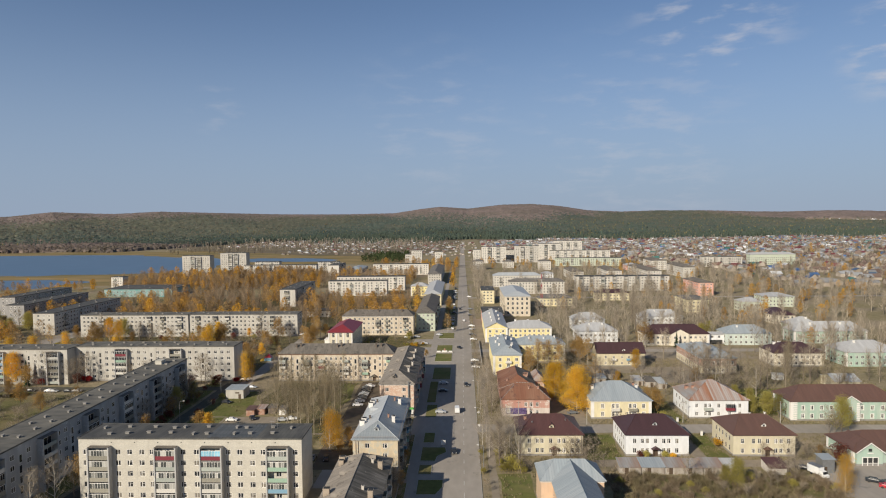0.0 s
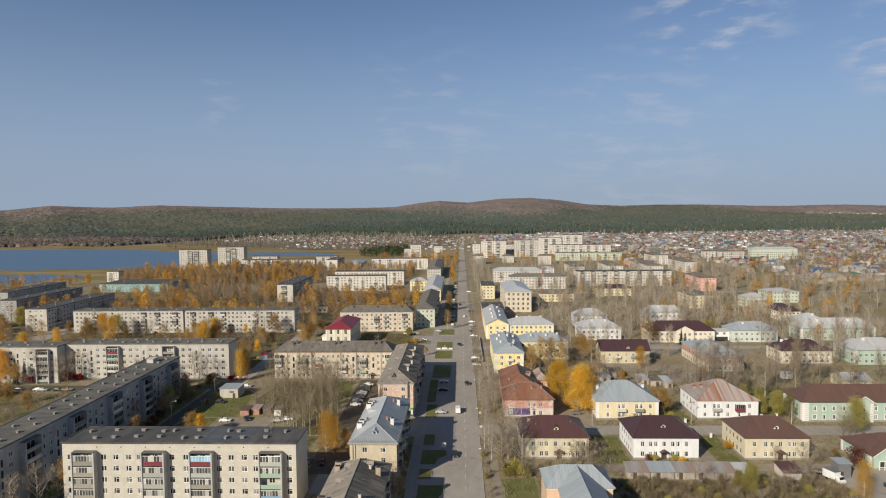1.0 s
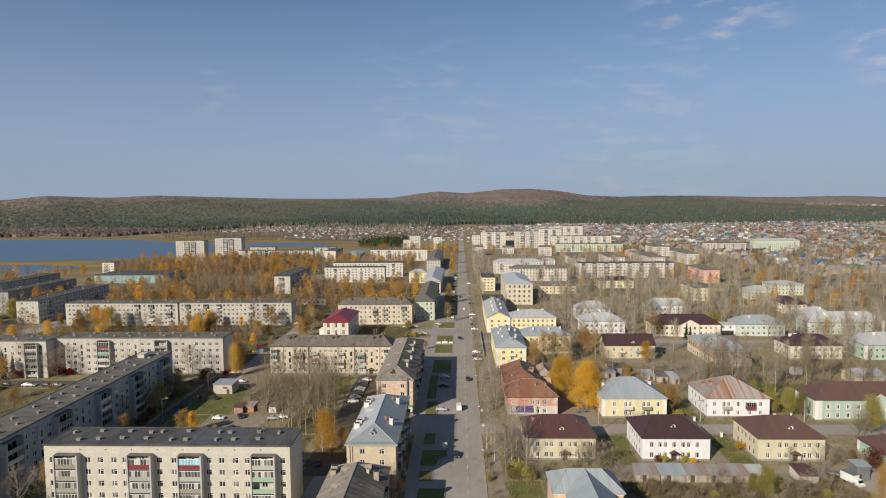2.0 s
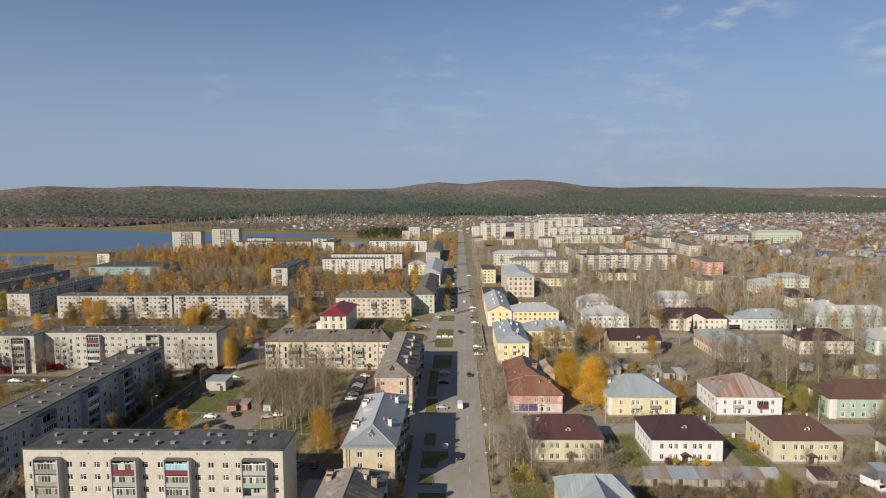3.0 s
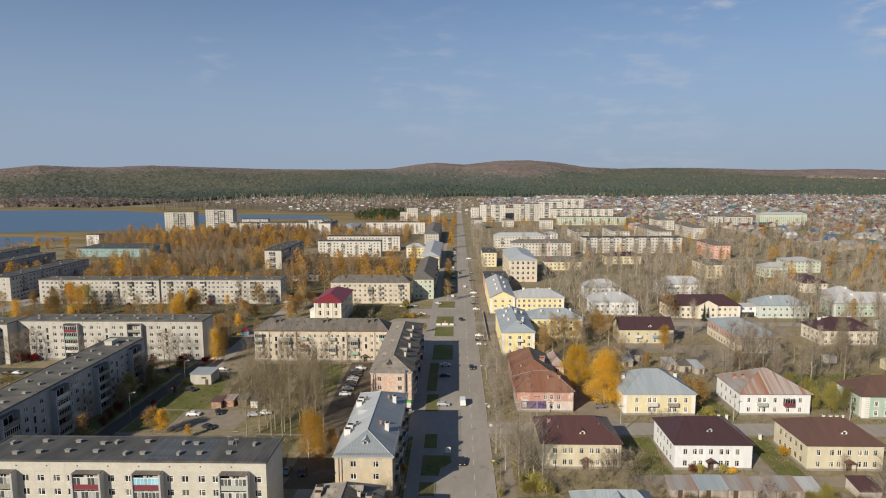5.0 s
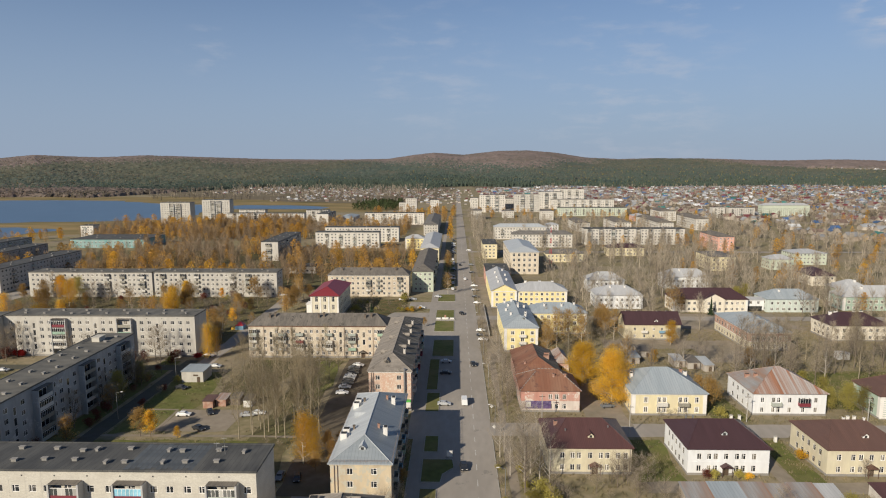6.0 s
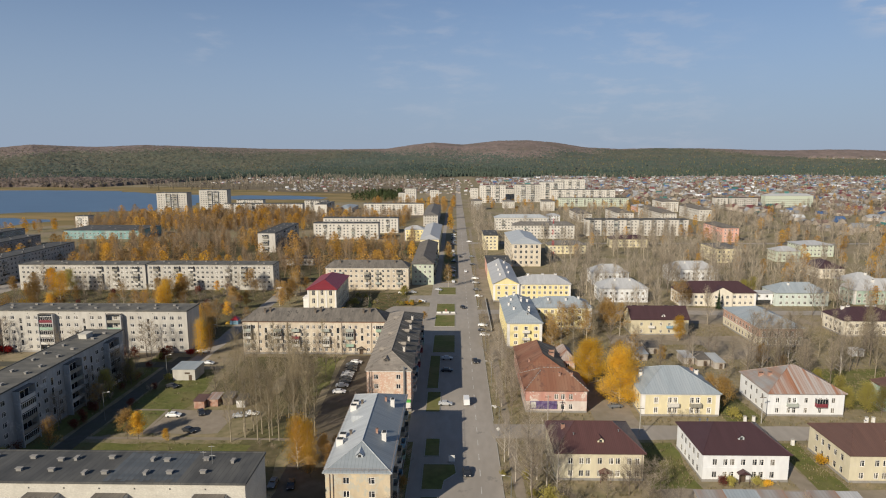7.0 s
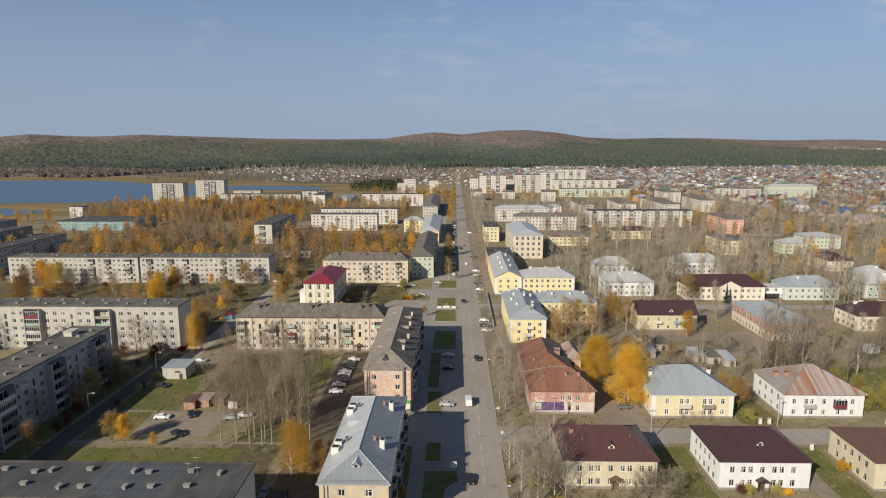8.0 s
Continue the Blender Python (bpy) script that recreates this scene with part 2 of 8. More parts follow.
TAR = surface("black_rubber", (0.03, 0.03, 0.03), (0.045, 0.045, 0.045), 5.0, 0.8, 0.1)


def glass(name, dark, pale, islands=False, start=0.45):
    """Window glass over a dim room; some panes have pale curtains behind them."""
    m = bpy.data.materials.new(name)
    m.use_nodes = True
    n, l = m.node_tree.nodes, m.node_tree.links
    b = n["Principled BSDF"]
    o = n.new("ShaderNodeNewGeometry").outputs["Random Per Island"] if islands else n.new("ShaderNodeObjectInfo").outputs["Random"]
    r = n.new("ShaderNodeMapRange")
    r.inputs["From Min"].default_value, r.inputs["From Max"].default_value = start, 1.0
    l.new(o, r.inputs["Value"])
    k = n.new("ShaderNodeMix")
    k.data_type = "RGBA"
    k.inputs["A"].default_value, k.inputs["B"].default_value = (*dark, 1), (*pale, 1)
    l.new(r.outputs["Result"], k.inputs["Factor"])
    l.new(k.outputs["Result"], b.inputs["Base Color"])
    b.inputs["Roughness"].default_value = 0.1
    b.inputs["Specular IOR Level"].default_value = 0.5
    return m


GLASS = glass("window_glass", (0.022, 0.025, 0.03), (0.2, 0.18, 0.15))
BALGLASS = glass("balcony_glass", (0.06, 0.065, 0.065), (0.5, 0.49, 0.45))
FARGLASS = glass("far_window_glass", (0.018, 0.02, 0.024), (0.16, 0.145, 0.12), True, 0.7)
DARKGLASS = glass("vehicle_glass", (0.015, 0.017, 0.02), (0.02, 0.022, 0.025))

PARAPETS = [surface("grey_green_sheet", (0.36, 0.385, 0.345), (0.29, 0.31, 0.28), 3, 0.7, 0.1, vary=0.12),
            surface("pale_sheet", (0.6, 0.58, 0.53), (0.48, 0.46, 0.42), 3, 0.7, 0.1, vary=0.15),
            surface("wine_sheet", (0.2, 0.035, 0.05), (0.16, 0.035, 0.045), 3, 0.6, 0.1),
            surface("green_sheet", (0.3, 0.42, 0.33), (0.25, 0.36, 0.28), 3, 0.6, 0.1),
            surface("olive_grey_board", (0.3, 0.285, 0.235), (0.22, 0.205, 0.17), 3, 0.8, 0.1, vary=0.15),
            surface("blue_sheet", (0.2, 0.34, 0.45), (0.17, 0.3, 0.4), 3, 0.6, 0.1)]


def leaf(name, c1, c2, translucent=0.45, **more):
    """Thin leaves that let some light through."""
    m = surface(name, c1, c2, more.pop("scale", 0.7), 0.8, 0.0, spec=0.1, **more)
    n, l = m.node_tree.nodes, m.node_tree.links
    b = n["Principled BSDF"]
    t = n.new("ShaderNodeBsdfTranslucent")
    k = n.new("ShaderNodeMixShader")
    k.inputs[0].default_value = translucent
    l.new(b.inputs["Base Color"].links[0].from_socket, t.inputs["Color"])
    l.new(b.outputs[0], k.inputs[1])
    l.new(t.outputs[0], k.inputs[2])
    l.new(k.outputs[0], n["Material Output"].inputs["Surface"])
    return m

# ---- mesh tools ----
class Shape:
    """Collects corners and faces of one mesh."""
    def __init__(self):
        self.v, self.f, self.m = [], [], []

    def face(self, pts, mat=0):
        k = len(self.v)
        self.v.extend(pts)
        self.f.append(tuple(range(k, k + len(pts))))
        self.m.append(mat)

    def box(self, x0, y0, z0, x1, y1, z1, mat=0, top=0.0):
        """A box; top: by how much each side leans in at the top."""
        k = len(self.v)
        t = top
        self.v.extend([(x0, y0, z0), (x1, y0, z0), (x1, y1, z0), (x0, y1, z0),
                       (x0 + t, y0 + t, z1), (x1 - t, y0 + t, z1), (x1 - t, y1 - t, z1), (x0 + t, y1 - t, z1)])
        for q in ((0, 3, 2, 1), (4, 5, 6, 7), (0, 1, 5, 4), (1, 2, 6, 5), (2, 3, 7, 6), (3, 0, 4, 7)):
            self.f.append(tuple(k + i for i in q))
            self.m.append(mat)
        return self

    def tube(self, p, q, r0, r1, sides=6, mat=0, cap=False):
        p, q = Vector(p), Vector(q)
        d = (q - p).normalized()
        a = d.orthogonal().normalized()
        b = d.cross(a)
        k = len(self.v)
        for c, r in ((p, r0), (q, r1)):
            for i in range(sides):
                w = 2 * math.pi * i / sides
                self.v.append(tuple(c + r * (math.cos(w) * a + math.sin(w) * b)))
        for i in range(sides):
            j = (i + 1) % sides
            self.f.append((k + i, k + j, k + sides + j, k + sides + i))
            self.m.append(mat)
        if cap:
            self.f.append(tuple(k + sides + i for i in range(sides)))
            self.m.append(mat)
        return self

    def mesh(self, name, mats):
        me = bpy.data.meshes.new(name)
        me.from_pydata(self.v, [], self.f)
        for x in mats:
            me.materials.append(x)
        if len(mats) > 1:
            me.polygons.foreach_set("material_index", self.m)
        me.update()
        return me


def part(name, data, parent, label="", m=None, mats=None):
    """One mesh object under a thing or under one of its parts."""
    if isinstance(data, Shape):
        data = data.mesh(name, mats)
    ob = new(name, data)
    ob.parent = parent
    if m is not None:
        ob.matrix_basis = m
    if label:
        ob["label"] = label
    return ob


def thing(name, m, label, category, group=""):
    ob = new(name)
    ob.empty_display_size = 0.5
    ob.matrix_basis = m
    return tagged(ob, label, category, group)


def tri_mesh(name, V, F, mats, index=None):
    """A mesh from numpy corners (n, 3) and triangles (m, 3)."""
    me = bpy.data.meshes.new(name)
    me.vertices.add(len(V))
    me.vertices.foreach_set("co", np.asarray(V, np.float32).ravel())
    me.loops.add(3 * len(F))
    me.loops.foreach_set("vertex_index", np.asarray(F, np.int32).ravel())
    me.polygons.add(len(F))
    me.polygons.foreach_set("loop_start", np.arange(0, 3 * len(F), 3, dtype=np.int32))
    me.polygons.foreach_set("loop_total", np.full(len(F), 3, np.int32))
    for x in mats:
        me.materials.append(x)
    if index is not None:
        me.polygons.foreach_set("material_index", np.asarray(index, np.int32))
    me.update(calc_edges=True)
    me.validate()
    return me


FOOT = []        # footprints, kept free of trees


def free(x, y, gap=1.5):
    return all(not (a - gap < x < b + gap and c - gap < y < d + gap) for a, b, c, d in FOOT)


# ---- windows and balconies, shared between alike openings ----
STOCK = {}


def window_meshes(w, h, kind, pane=None):
    pane = pane or GLASS
    key = (round(w, 2), round(h, 2), kind, pane.name)
    if key in STOCK:
        return STOCK[key]
    t, d = 0.1, 0.05
    x0, x1 = -w / 2, w / 2
    bars = {"two": (0.0,), "three": (-w / 6, w / 6), "side": (-w * 0.12,), "one": ()}[kind]
    xs = [x0, x0 + t]
    for b in bars:
        xs += [b - 0.06, b + 0.06]
    xs += [x1 - t, x1]
    zs = [0, t, h - t, h] if kind != "side" else [0, t, h * 0.66, h * 0.66 + 0.06, h - t, h]
    nx, nz = len(xs), len(zs)

    def solid(i, j):
        if i in (0, nx - 2) or j in (0, nz - 2) or i % 2 == 0:
            return True
        return kind == "side" and j == 2 and i == nx - 3
    fr, gl, both = Shape(), Shape(), Shape()
    for s in (fr, both):
        s.v = [(x, -d, z) for z in zs for x in xs]
    for j in range(nz - 1):
        for i in range(nx - 1):
            q = (j * nx + i, j * nx + i + 1, (j + 1) * nx + i + 1, (j + 1) * nx + i)
            both.f.append(q)
            both.m.append(0 if solid(i, j) else 1)
            if solid(i, j):
                fr.f.append(q)
                fr.m.append(0)
                for di, dj, e in ((1, 0, (1, 2)), (-1, 0, (3, 0)), (0, 1, (2, 3)), (0, -1, (0, 1))):
                    if not (0 <= i + di < nx - 1 and 0 <= j + dj < nz - 1) or not solid(i + di, j + dj):
                        m0, m1 = q[e[0]], q[e[1]]
                        k = len(fr.v)
                        fr.v += [(fr.v[m1][0], 0.0, fr.v[m1][2]), (fr.v[m0][0], 0.0, fr.v[m0][2])]
                        fr.f.append((m0, m1, k, k + 1))
                        fr.m.append(0)
    gl.face([(x0 + t, -0.02, t), (x1 - t, -0.02, t), (x1 - t, -0.02, h - t), (x0 + t, -0.02, h - t)])
    STOCK[key] = (fr.mesh("window_frame", [FRAME]), gl.mesh("pane", [pane]), both.mesh("window", [FRAME, pane]))
    return STOCK[key]


def side_at(side, W, D, u, out, z):
    """The pose on one side of a footprint W by D: u metres along it as seen from outside."""
    if side == "f":
        return pose(-W / 2 + u, -D / 2 - out, z)
    if side == "r":
        return pose(W / 2 + out, -D / 2 + u, z, 0, 0, 90)
    if side == "b":
        return pose(W / 2 - u, D / 2 + out, z, 0, 0, 180)
    return pose(-W / 2 - out, D / 2 - u, z, 0, 0, -90)


def wall_shell(W, D, H, holes, reveal=0.14, split=0.0):
    """Four outer walls with their openings cut through and reveals turned inwards."""
    s = Shape()
    for side in "frbl":
        L = W if side in "fb" else D
        cut = holes.get(side, [])
        zs = sorted({0.0, H, *([split] if split else []), *(c[2] for c in cut), *(c[3] for c in cut)})

        def at(u, o, z):
            return tuple((side_at(side, W, D, u, o, z)).translation)
        for z0, z1 in zip(zs, zs[1:]):
            row = sorted((c[0], c[1]) for c in cut if c[2] < z1 - 1e-4 and c[3] > z0 + 1e-4)
            u = 0.0
            for a, b in row + [(L, L)]:
                if a > u + 1e-4:
                    s.face([at(u, 0, z0), at(a, 0, z0), at(a, 0, z1), at(u, 0, z1)], 1 if z1 < split + 0.01 else 0)
                u = max(u, b)
        for a, b, z0, z1 in cut:
            q = [(a, z0), (b, z0), (b, z1), (a, z1)]
            for (ua, za), (ub, zb) in zip(q, q[1:] + q[:1]):
                s.face([at(ua, 0, za), at(ua, -reveal, za), at(ub, -reveal, zb), at(ub, 0, zb)])
    s.face([(-W / 2, -D / 2, H - 0.01), (W / 2, -D / 2, H - 0.01), (W / 2, D / 2, H - 0.01), (-W / 2, D / 2, H - 0.01)])
    return s


def balcony_meshes(w, d, style, n, pane=None):
    pane = pane or BALGLASS
    key = ("balcony", round(w, 1), d, style, n, pane.name)
    if key in STOCK:
        return STOCK[key]
    slab, par, gz = Shape(), Shape(), Shape()
    slab.box(-w / 2, -d, -0.14, w / 2, 0, 0)
    par.box(-w / 2, -d - 0.04, -0.05, w / 2, -d + 0.03, 1.05).box(-w / 2, -d + 0.03, 0, -w / 2 + 0.05, 0, 1.05).box(w / 2 - 0.05, -d + 0.03, 0, w / 2, 0, 1.05)
    panes = Shape()
    if style == "glazed":
        k = max(3, round(w / 0.8))
        for i in range(k + 1):
            x = -w / 2 + 0.03 + i * (w - 0.06) / k
            gz.box(x - 0.035, -d - 0.02, 1.05, x + 0.035, -d + 0.03, 2.55)
        gz.box(-w / 2, -d - 0.02, 2.48, w / 2, -d + 0.04, 2.6)
        panes.face([(-w / 2, -d, 1.05), (w / 2, -d, 1.05), (w / 2, -d, 2.5), (-w / 2, -d, 2.5)])
        panes.face([(w / 2 - 0.02, -d, 1.05), (w / 2 - 0.02, 0, 1.05), (w / 2 - 0.02, 0, 2.5), (w / 2 - 0.02, -d, 2.5)])
        panes.face([(-w / 2 + 0.02, -d, 1.05), (-w / 2 + 0.02, 0, 1.05), (-w / 2 + 0.02, 0, 2.5), (-w / 2 + 0.02, -d, 2.5)])
    STOCK[key] = (slab.mesh("slab", [CONCRETE]), par.mesh("parapet", [PARAPETS[n]]),
                  gz.mesh("glazing_frame", [FRAME]) if gz.f else None, panes.mesh("glazing", [pane]) if gz.f else None)
    return STOCK[key]


def joined(name, pieces, parent, mats, kind=""):
    """Many small pieces, each a mesh with its pose, as one mesh; mats: all their materials."""
    s = Shape()
    slot = {x.name: i for i, x in enumerate(mats)}
    for me, m in pieces:
        k = len(s.v)
        s.v.extend(tuple(m @ v.co) for v in me.vertices)
        for f in me.polygons:
            s.f.append(tuple(k + i for i in f.vertices))
            s.m.append(slot[me.materials[f.material_index].name])
    ob = part(name, s, parent, "", None, mats)
    if kind:
        ob["kind"] = kind
    return ob


def add_balcony(house, m, w, d, style, n, near=True):
    slab, par, bars, panes = balcony_meshes(w, d, style, n, BALGLASS if near else FARGLASS)
    if not near:
        key = ("whole balcony", round(w, 1), d, style, n)
        if key not in STOCK:
            ob = joined("balcony", [(x, Matrix()) for x in (slab, par, bars, panes) if x], house, [CONCRETE, PARAPETS[n], FRAME, FARGLASS])
            ob.matrix_basis = m
            STOCK[key] = ob.data
            return ob
        return part("balcony", STOCK[key], house, "", m)
    ob = part("balcony", slab, house, "", m)
    part("parapet", par, ob)
    if bars:
        part("glazing_frame", bars, ob)
        k = max(3, round(w / 0.8))
        step = (w - 0.06) / k
        key = ("balcony pane", round(step, 3))
        if key not in STOCK:
            STOCK[key] = Shape().box(0, -0.01, 1.05, step, 0.01, 2.5).mesh("pane", [BALGLASS])
            STOCK["balcony end pane", d] = Shape().box(-0.01, -d, 1.05, 0.01, 0, 2.5).mesh("end_pane", [BALGLASS])
        for i in range(k):
            part("pane", STOCK[key], ob, "", pose(-w / 2 + 0.03 + i * step, -d, 0))
        for x in (-w / 2 + 0.02, w / 2 - 0.02):
            part("end_pane", STOCK["balcony end pane", d], ob, "", pose(x, 0, 0))
    return ob


def add_window(house, m, w, h, kind, near):
    fr, gl, both = window_meshes(w, h, kind)
    if near:
        ob = part("window", fr, house, "", m)
        part("pane", gl, ob)
    else:
        part("window", both, house, "", m)


# ---- roofs ----
def flat_roof(W, D, H, over=0.25):
    """A slab with a raised rim, one closed skin."""
    s = Shape()
    x, y, r = W / 2 + over, D / 2 + over, 0.3
    rings = [(x, y, H), (x, y, H + 0.42), (x - r, y - r, H + 0.42), (x - r, y - r, H + 0.28)]
    for a, b, z in rings:
        s.v += [(-a, -b, z), (a, -b, z), (a, b, z), (-a, b, z)]
    for k in range(3):
        for i in range(4):
            j = (i + 1) % 4
            s.f.append((4 * k + i, 4 * k + j, 4 * k + 4 + j, 4 * k + 4 + i))
    s.f += [(3, 2, 1, 0), (12, 13, 14, 15)]
    s.m = [0] * len(s.f)
    return s


def hip_roof(W, D, H, rise, over=0.55, inset=None, gable=False, thick=0.16):
    """A hipped or gabled roof with its ridge along the longer side; its sheets, eaves and soffit."""
    s = Shape()
    x, y = W / 2 + over, D / 2 + over
    if W < D:
        x, y = y, x
    ins = 0.0 if gable else (y if inset is None else inset)
    z0, z1 = H - 0.05, H + rise

    def p(a, b, c):
        return (a, b, c)
    e = [(-x, -y), (x, -y), (x, y), (-x, y)]
    ra, rb = (-x + ins, 0), (x - ins, 0)
    for up in (thick, 0.0):
        A, B, C, E = [p(*q, z0 + up) for q in e]
        R, S = p(*ra, z1 + up), p(*rb, z1 + up)
        fl = [[A, B, S, R], [C, E, R, S], [B, C, S], [E, A, R]]
        if gable:
            fl = fl[:2]
        for q in fl:
            s.face(q if up else q[::-1])
    low, top = [p(*q, z0) for q in e], [p(*q, z0 + thick) for q in e]
    ends = (0, 2) if gable else (0, 1, 2, 3)
    for i in ends:
        j = (i + 1) % 4
        s.face([low[i], low[j], top[j], top[i]])
    if gable:
        for q, r in (((1, 2), rb), ((3, 0), ra)):
            lo, hi = p(*r, z1), p(*r, z1 + thick)
            s.face([low[q[0]], lo, hi, top[q[0]]])
            s.face([lo, low[q[1]], top[q[1]], hi])
    # lines of the ridge and hips, for their cappings
    r0, r1 = Vector(p(*ra, z1 + thick)), Vector(p(*rb, z1 + thick))
    s.lines = [(r0, r1)] + ([] if gable else [(Vector(top[q]), r) for q, r in ((0, r0), (3, r0), (1, r1), (2, r1))])
    return s


def chimney_mesh(w, d, h, mat):
    key = ("chimney", w, d, h, mat.name)
    if key not in STOCK:
        s = Shape().box(-w / 2, -d / 2, -1.2, w / 2, d / 2, h).box(-w / 2 - 0.08, -d / 2 - 0.08, h, w / 2 + 0.08, d / 2 + 0.08, h + 0.14)
        s.box(-w / 2 + 0.12, -d / 2 + 0.12, h + 0.14, w / 2 - 0.12, d / 2 - 0.12, h + 0.26, 1)
        STOCK[key] = s.mesh("chimney", [mat, TAR])
    return STOCK[key]


def vent_mesh():
    if "vent" not in STOCK:
        s = Shape().box(-0.5, -0.28, 0, 0.5, 0.28, 0.45).box(-0.64, -0.38, 0.53, 0.64, 0.38, 0.62)
        for x in (-0.38, 0.38):
            s.box(x - 0.08, -0.22, 0.45, x + 0.08, 0.22, 0.53)
        STOCK["vent"] = s.mesh("roof_vent", [CONCRETE])
    return STOCK["vent"]


def dormer_mesh(mat_roof, mat_wall, w=1.5, h=1.3, d=2.6):
    key = ("dormer", mat_roof.name, mat_wall.name, w)
    if key not in STOCK:
        s = Shape()
        a = w / 2
        s.face([(-a, 0, 0), (a, 0, 0), (a, 0, h * 0.55), (0, 0, h), (-a, 0, h * 0.55)], 1)
        s.face([(-a, d, 0), (-a, 0, 0), (-a, 0, h * 0.55), (-a, d, h * 0.55)], 1)
        s.face([(a, 0, 0), (a, d, 0), (a, d, h * 0.55), (a, 0, h * 0.55)], 1)
        for k in (-1, 1):
            s.face([(0, -0.2, h + 0.08), (0, d, h + 0.08), (k * (a + 0.18), d, h * 0.5), (k * (a + 0.18), -0.2, h * 0.5)])
            s.face([(0, -0.2, h), (0, d, h), (k * (a + 0.18), d, h * 0.42), (k * (a + 0.18), -0.2, h * 0.42)])
        s.face([(-a * 0.45, -0.01, h * 0.12), (a * 0.45, -0.01, h * 0.12), (a * 0.45, -0.01, h * 0.6), (-a * 0.45, -0.01, h * 0.6)], 2)
        STOCK[key] = s.mesh("dormer", [mat_roof, mat_wall, TAR])
    return STOCK[key]

# ---- buildings ----
def spread(a, b, pitch):
    """Even stations between a and b about pitch apart."""
    n = max(1, round((b - a) / pitch))
    return [a + (i + 0.5) * (b - a) / n for i in range(n)]


def building(name, label, category, x0, x1, y0, y1, H, floors, wall, roof, rz=0, kind="flat", rise=3.5, inset=None, over=0.5,
             cols=None, base=1.1, storey=2.95, win=(1.35, 1.5), near=False, balconies=(), style=None, plinth=CONCRETE,
             quoins=None, band=None, cornice=None, chimneys=(), vents=0, dormers=(), doors=(), stairs=(), group="", seed=1, scheme=None, joints=0.0, end_sheet=None, lower=None, split=0.0, pipes=(), surround=None, ridge=None):
    """A building on the footprint x0-x1, y0-y1. Sides f, r, b, l go with the turn rz; cols gives the stations of the
    windows on each side, balconies (side, station, width, depth), doors (side, station)."""
    rnd = random.Random(seed)
    FOOT.append((x0, x1, y0, y1))
    W, D = (x1 - x0, y1 - y0) if rz % 180 == 0 else (y1 - y0, x1 - x0)
    cx, cy = (x0 + x1) / 2, (y0 + y1) / 2
    ob = thing(name, pose(cx, cy, 0, 0, 0, rz), label, category, group)
    holes, put = {}, []
    ww, wh = win
    for side, us in (cols or {}).items():
        for u in us:
            stair = any(side == q and abs(u - v) < 0.3 for q, v in stairs)
            for k in range(floors):
                z = base + k * storey
                if any(side == q and abs(u - v) < 1.0 for q, v in doors) and k == 0:
                    continue
                w, h, kd = ww, wh, "three" if ww > 1.7 else ("side" if (round(u * 7) + seed) % 3 else "two")
                if stair:
                    if k == floors - 1:
                        continue
                    w, h, z, kd = 1.15, 2.3, z + storey * 0.4, "one"
                holes.setdefault(side, []).append((u - w / 2, u + w / 2, z, z + h))
                put.append((side, u, z, w, h, kd))
    part("wall", wall_shell(W, D, H, holes, 0.16 if near else 0.1, split), ob, "", None, [wall, lower] if lower else [wall])
    for side, u in pipes:
        part("downpipe", Shape().tube((0, -0.14, 0.2), (0, -0.14, H - 0.1), 0.09, 0.09, 6).tube((0, -0.14, H - 0.1), (0, -0.5, H + 0.05), 0.09, 0.12, 6), ob, "rusty sheet-metal downpipe", side_at(side, W, D, u, 0, 0), [PIPE])
    distant = y0 > 480
    if distant and put:
        joined("facade_glazing", [(window_meshes(w, h, kd, FARGLASS)[2], side_at(side, W, D, u, -0.07, z)) for side, u, z, w, h, kd in put], ob, [FRAME, FARGLASS], "stuff")
        put = []
    for side, u, z, w, h, kd in put:
        add_window(ob, side_at(side, W, D, u, -0.11 if near else -0.07, z), w, h, kd, near and side == "f")
        if surround and side == "f":
            key = ("surround", w, h, surround.name)
            if key not in STOCK:
                a, t = w / 2, 0.16
                STOCK[key] = (Shape().box(-a - t, -0.05, -0.1, -a, 0, h + t).box(a, -0.05, -0.1, a + t, 0, h + t).box(-a, -0.05, h, a, 0, h + t)
                              .box(-a - t - 0.05, -0.12, -0.2, a + t + 0.05, 0, -0.1)).mesh("window_surround", [surround])
            part("window_surround", STOCK[key], ob, "", side_at(side, W, D, u, 0, z))
    # plinth, corners, bands
    if plinth and near:
        s = Shape()
        t, hp = 0.06, min(0.7, base * 0.6)
        for a in ((-W / 2 - t, -D / 2 - t, W / 2 + t, -D / 2), (-W / 2 - t, D / 2, W / 2 + t, D / 2 + t), (-W / 2 - t, -D / 2, -W / 2, D / 2), (W / 2, -D / 2, W / 2 + t, D / 2)):
            s.box(a[0], a[1], 0, a[2], a[3], hp)
        part("plinth", s, ob, "", None, [plinth])
    if quoins:
        for sx in (-1, 1):
            for sy in (-1, 1):
                s = Shape()
                a, b = sorted((sx * (W / 2 + 0.04), sx * (W / 2 - 1.1)))
                c, d = sorted((sy * (D / 2 + 0.04), sy * (D / 2 - 1.1)))
                s.box(a, c, 0.05, b, d, H - 0.06)
                part("corner_trim", s, ob, "", None, [quoins])
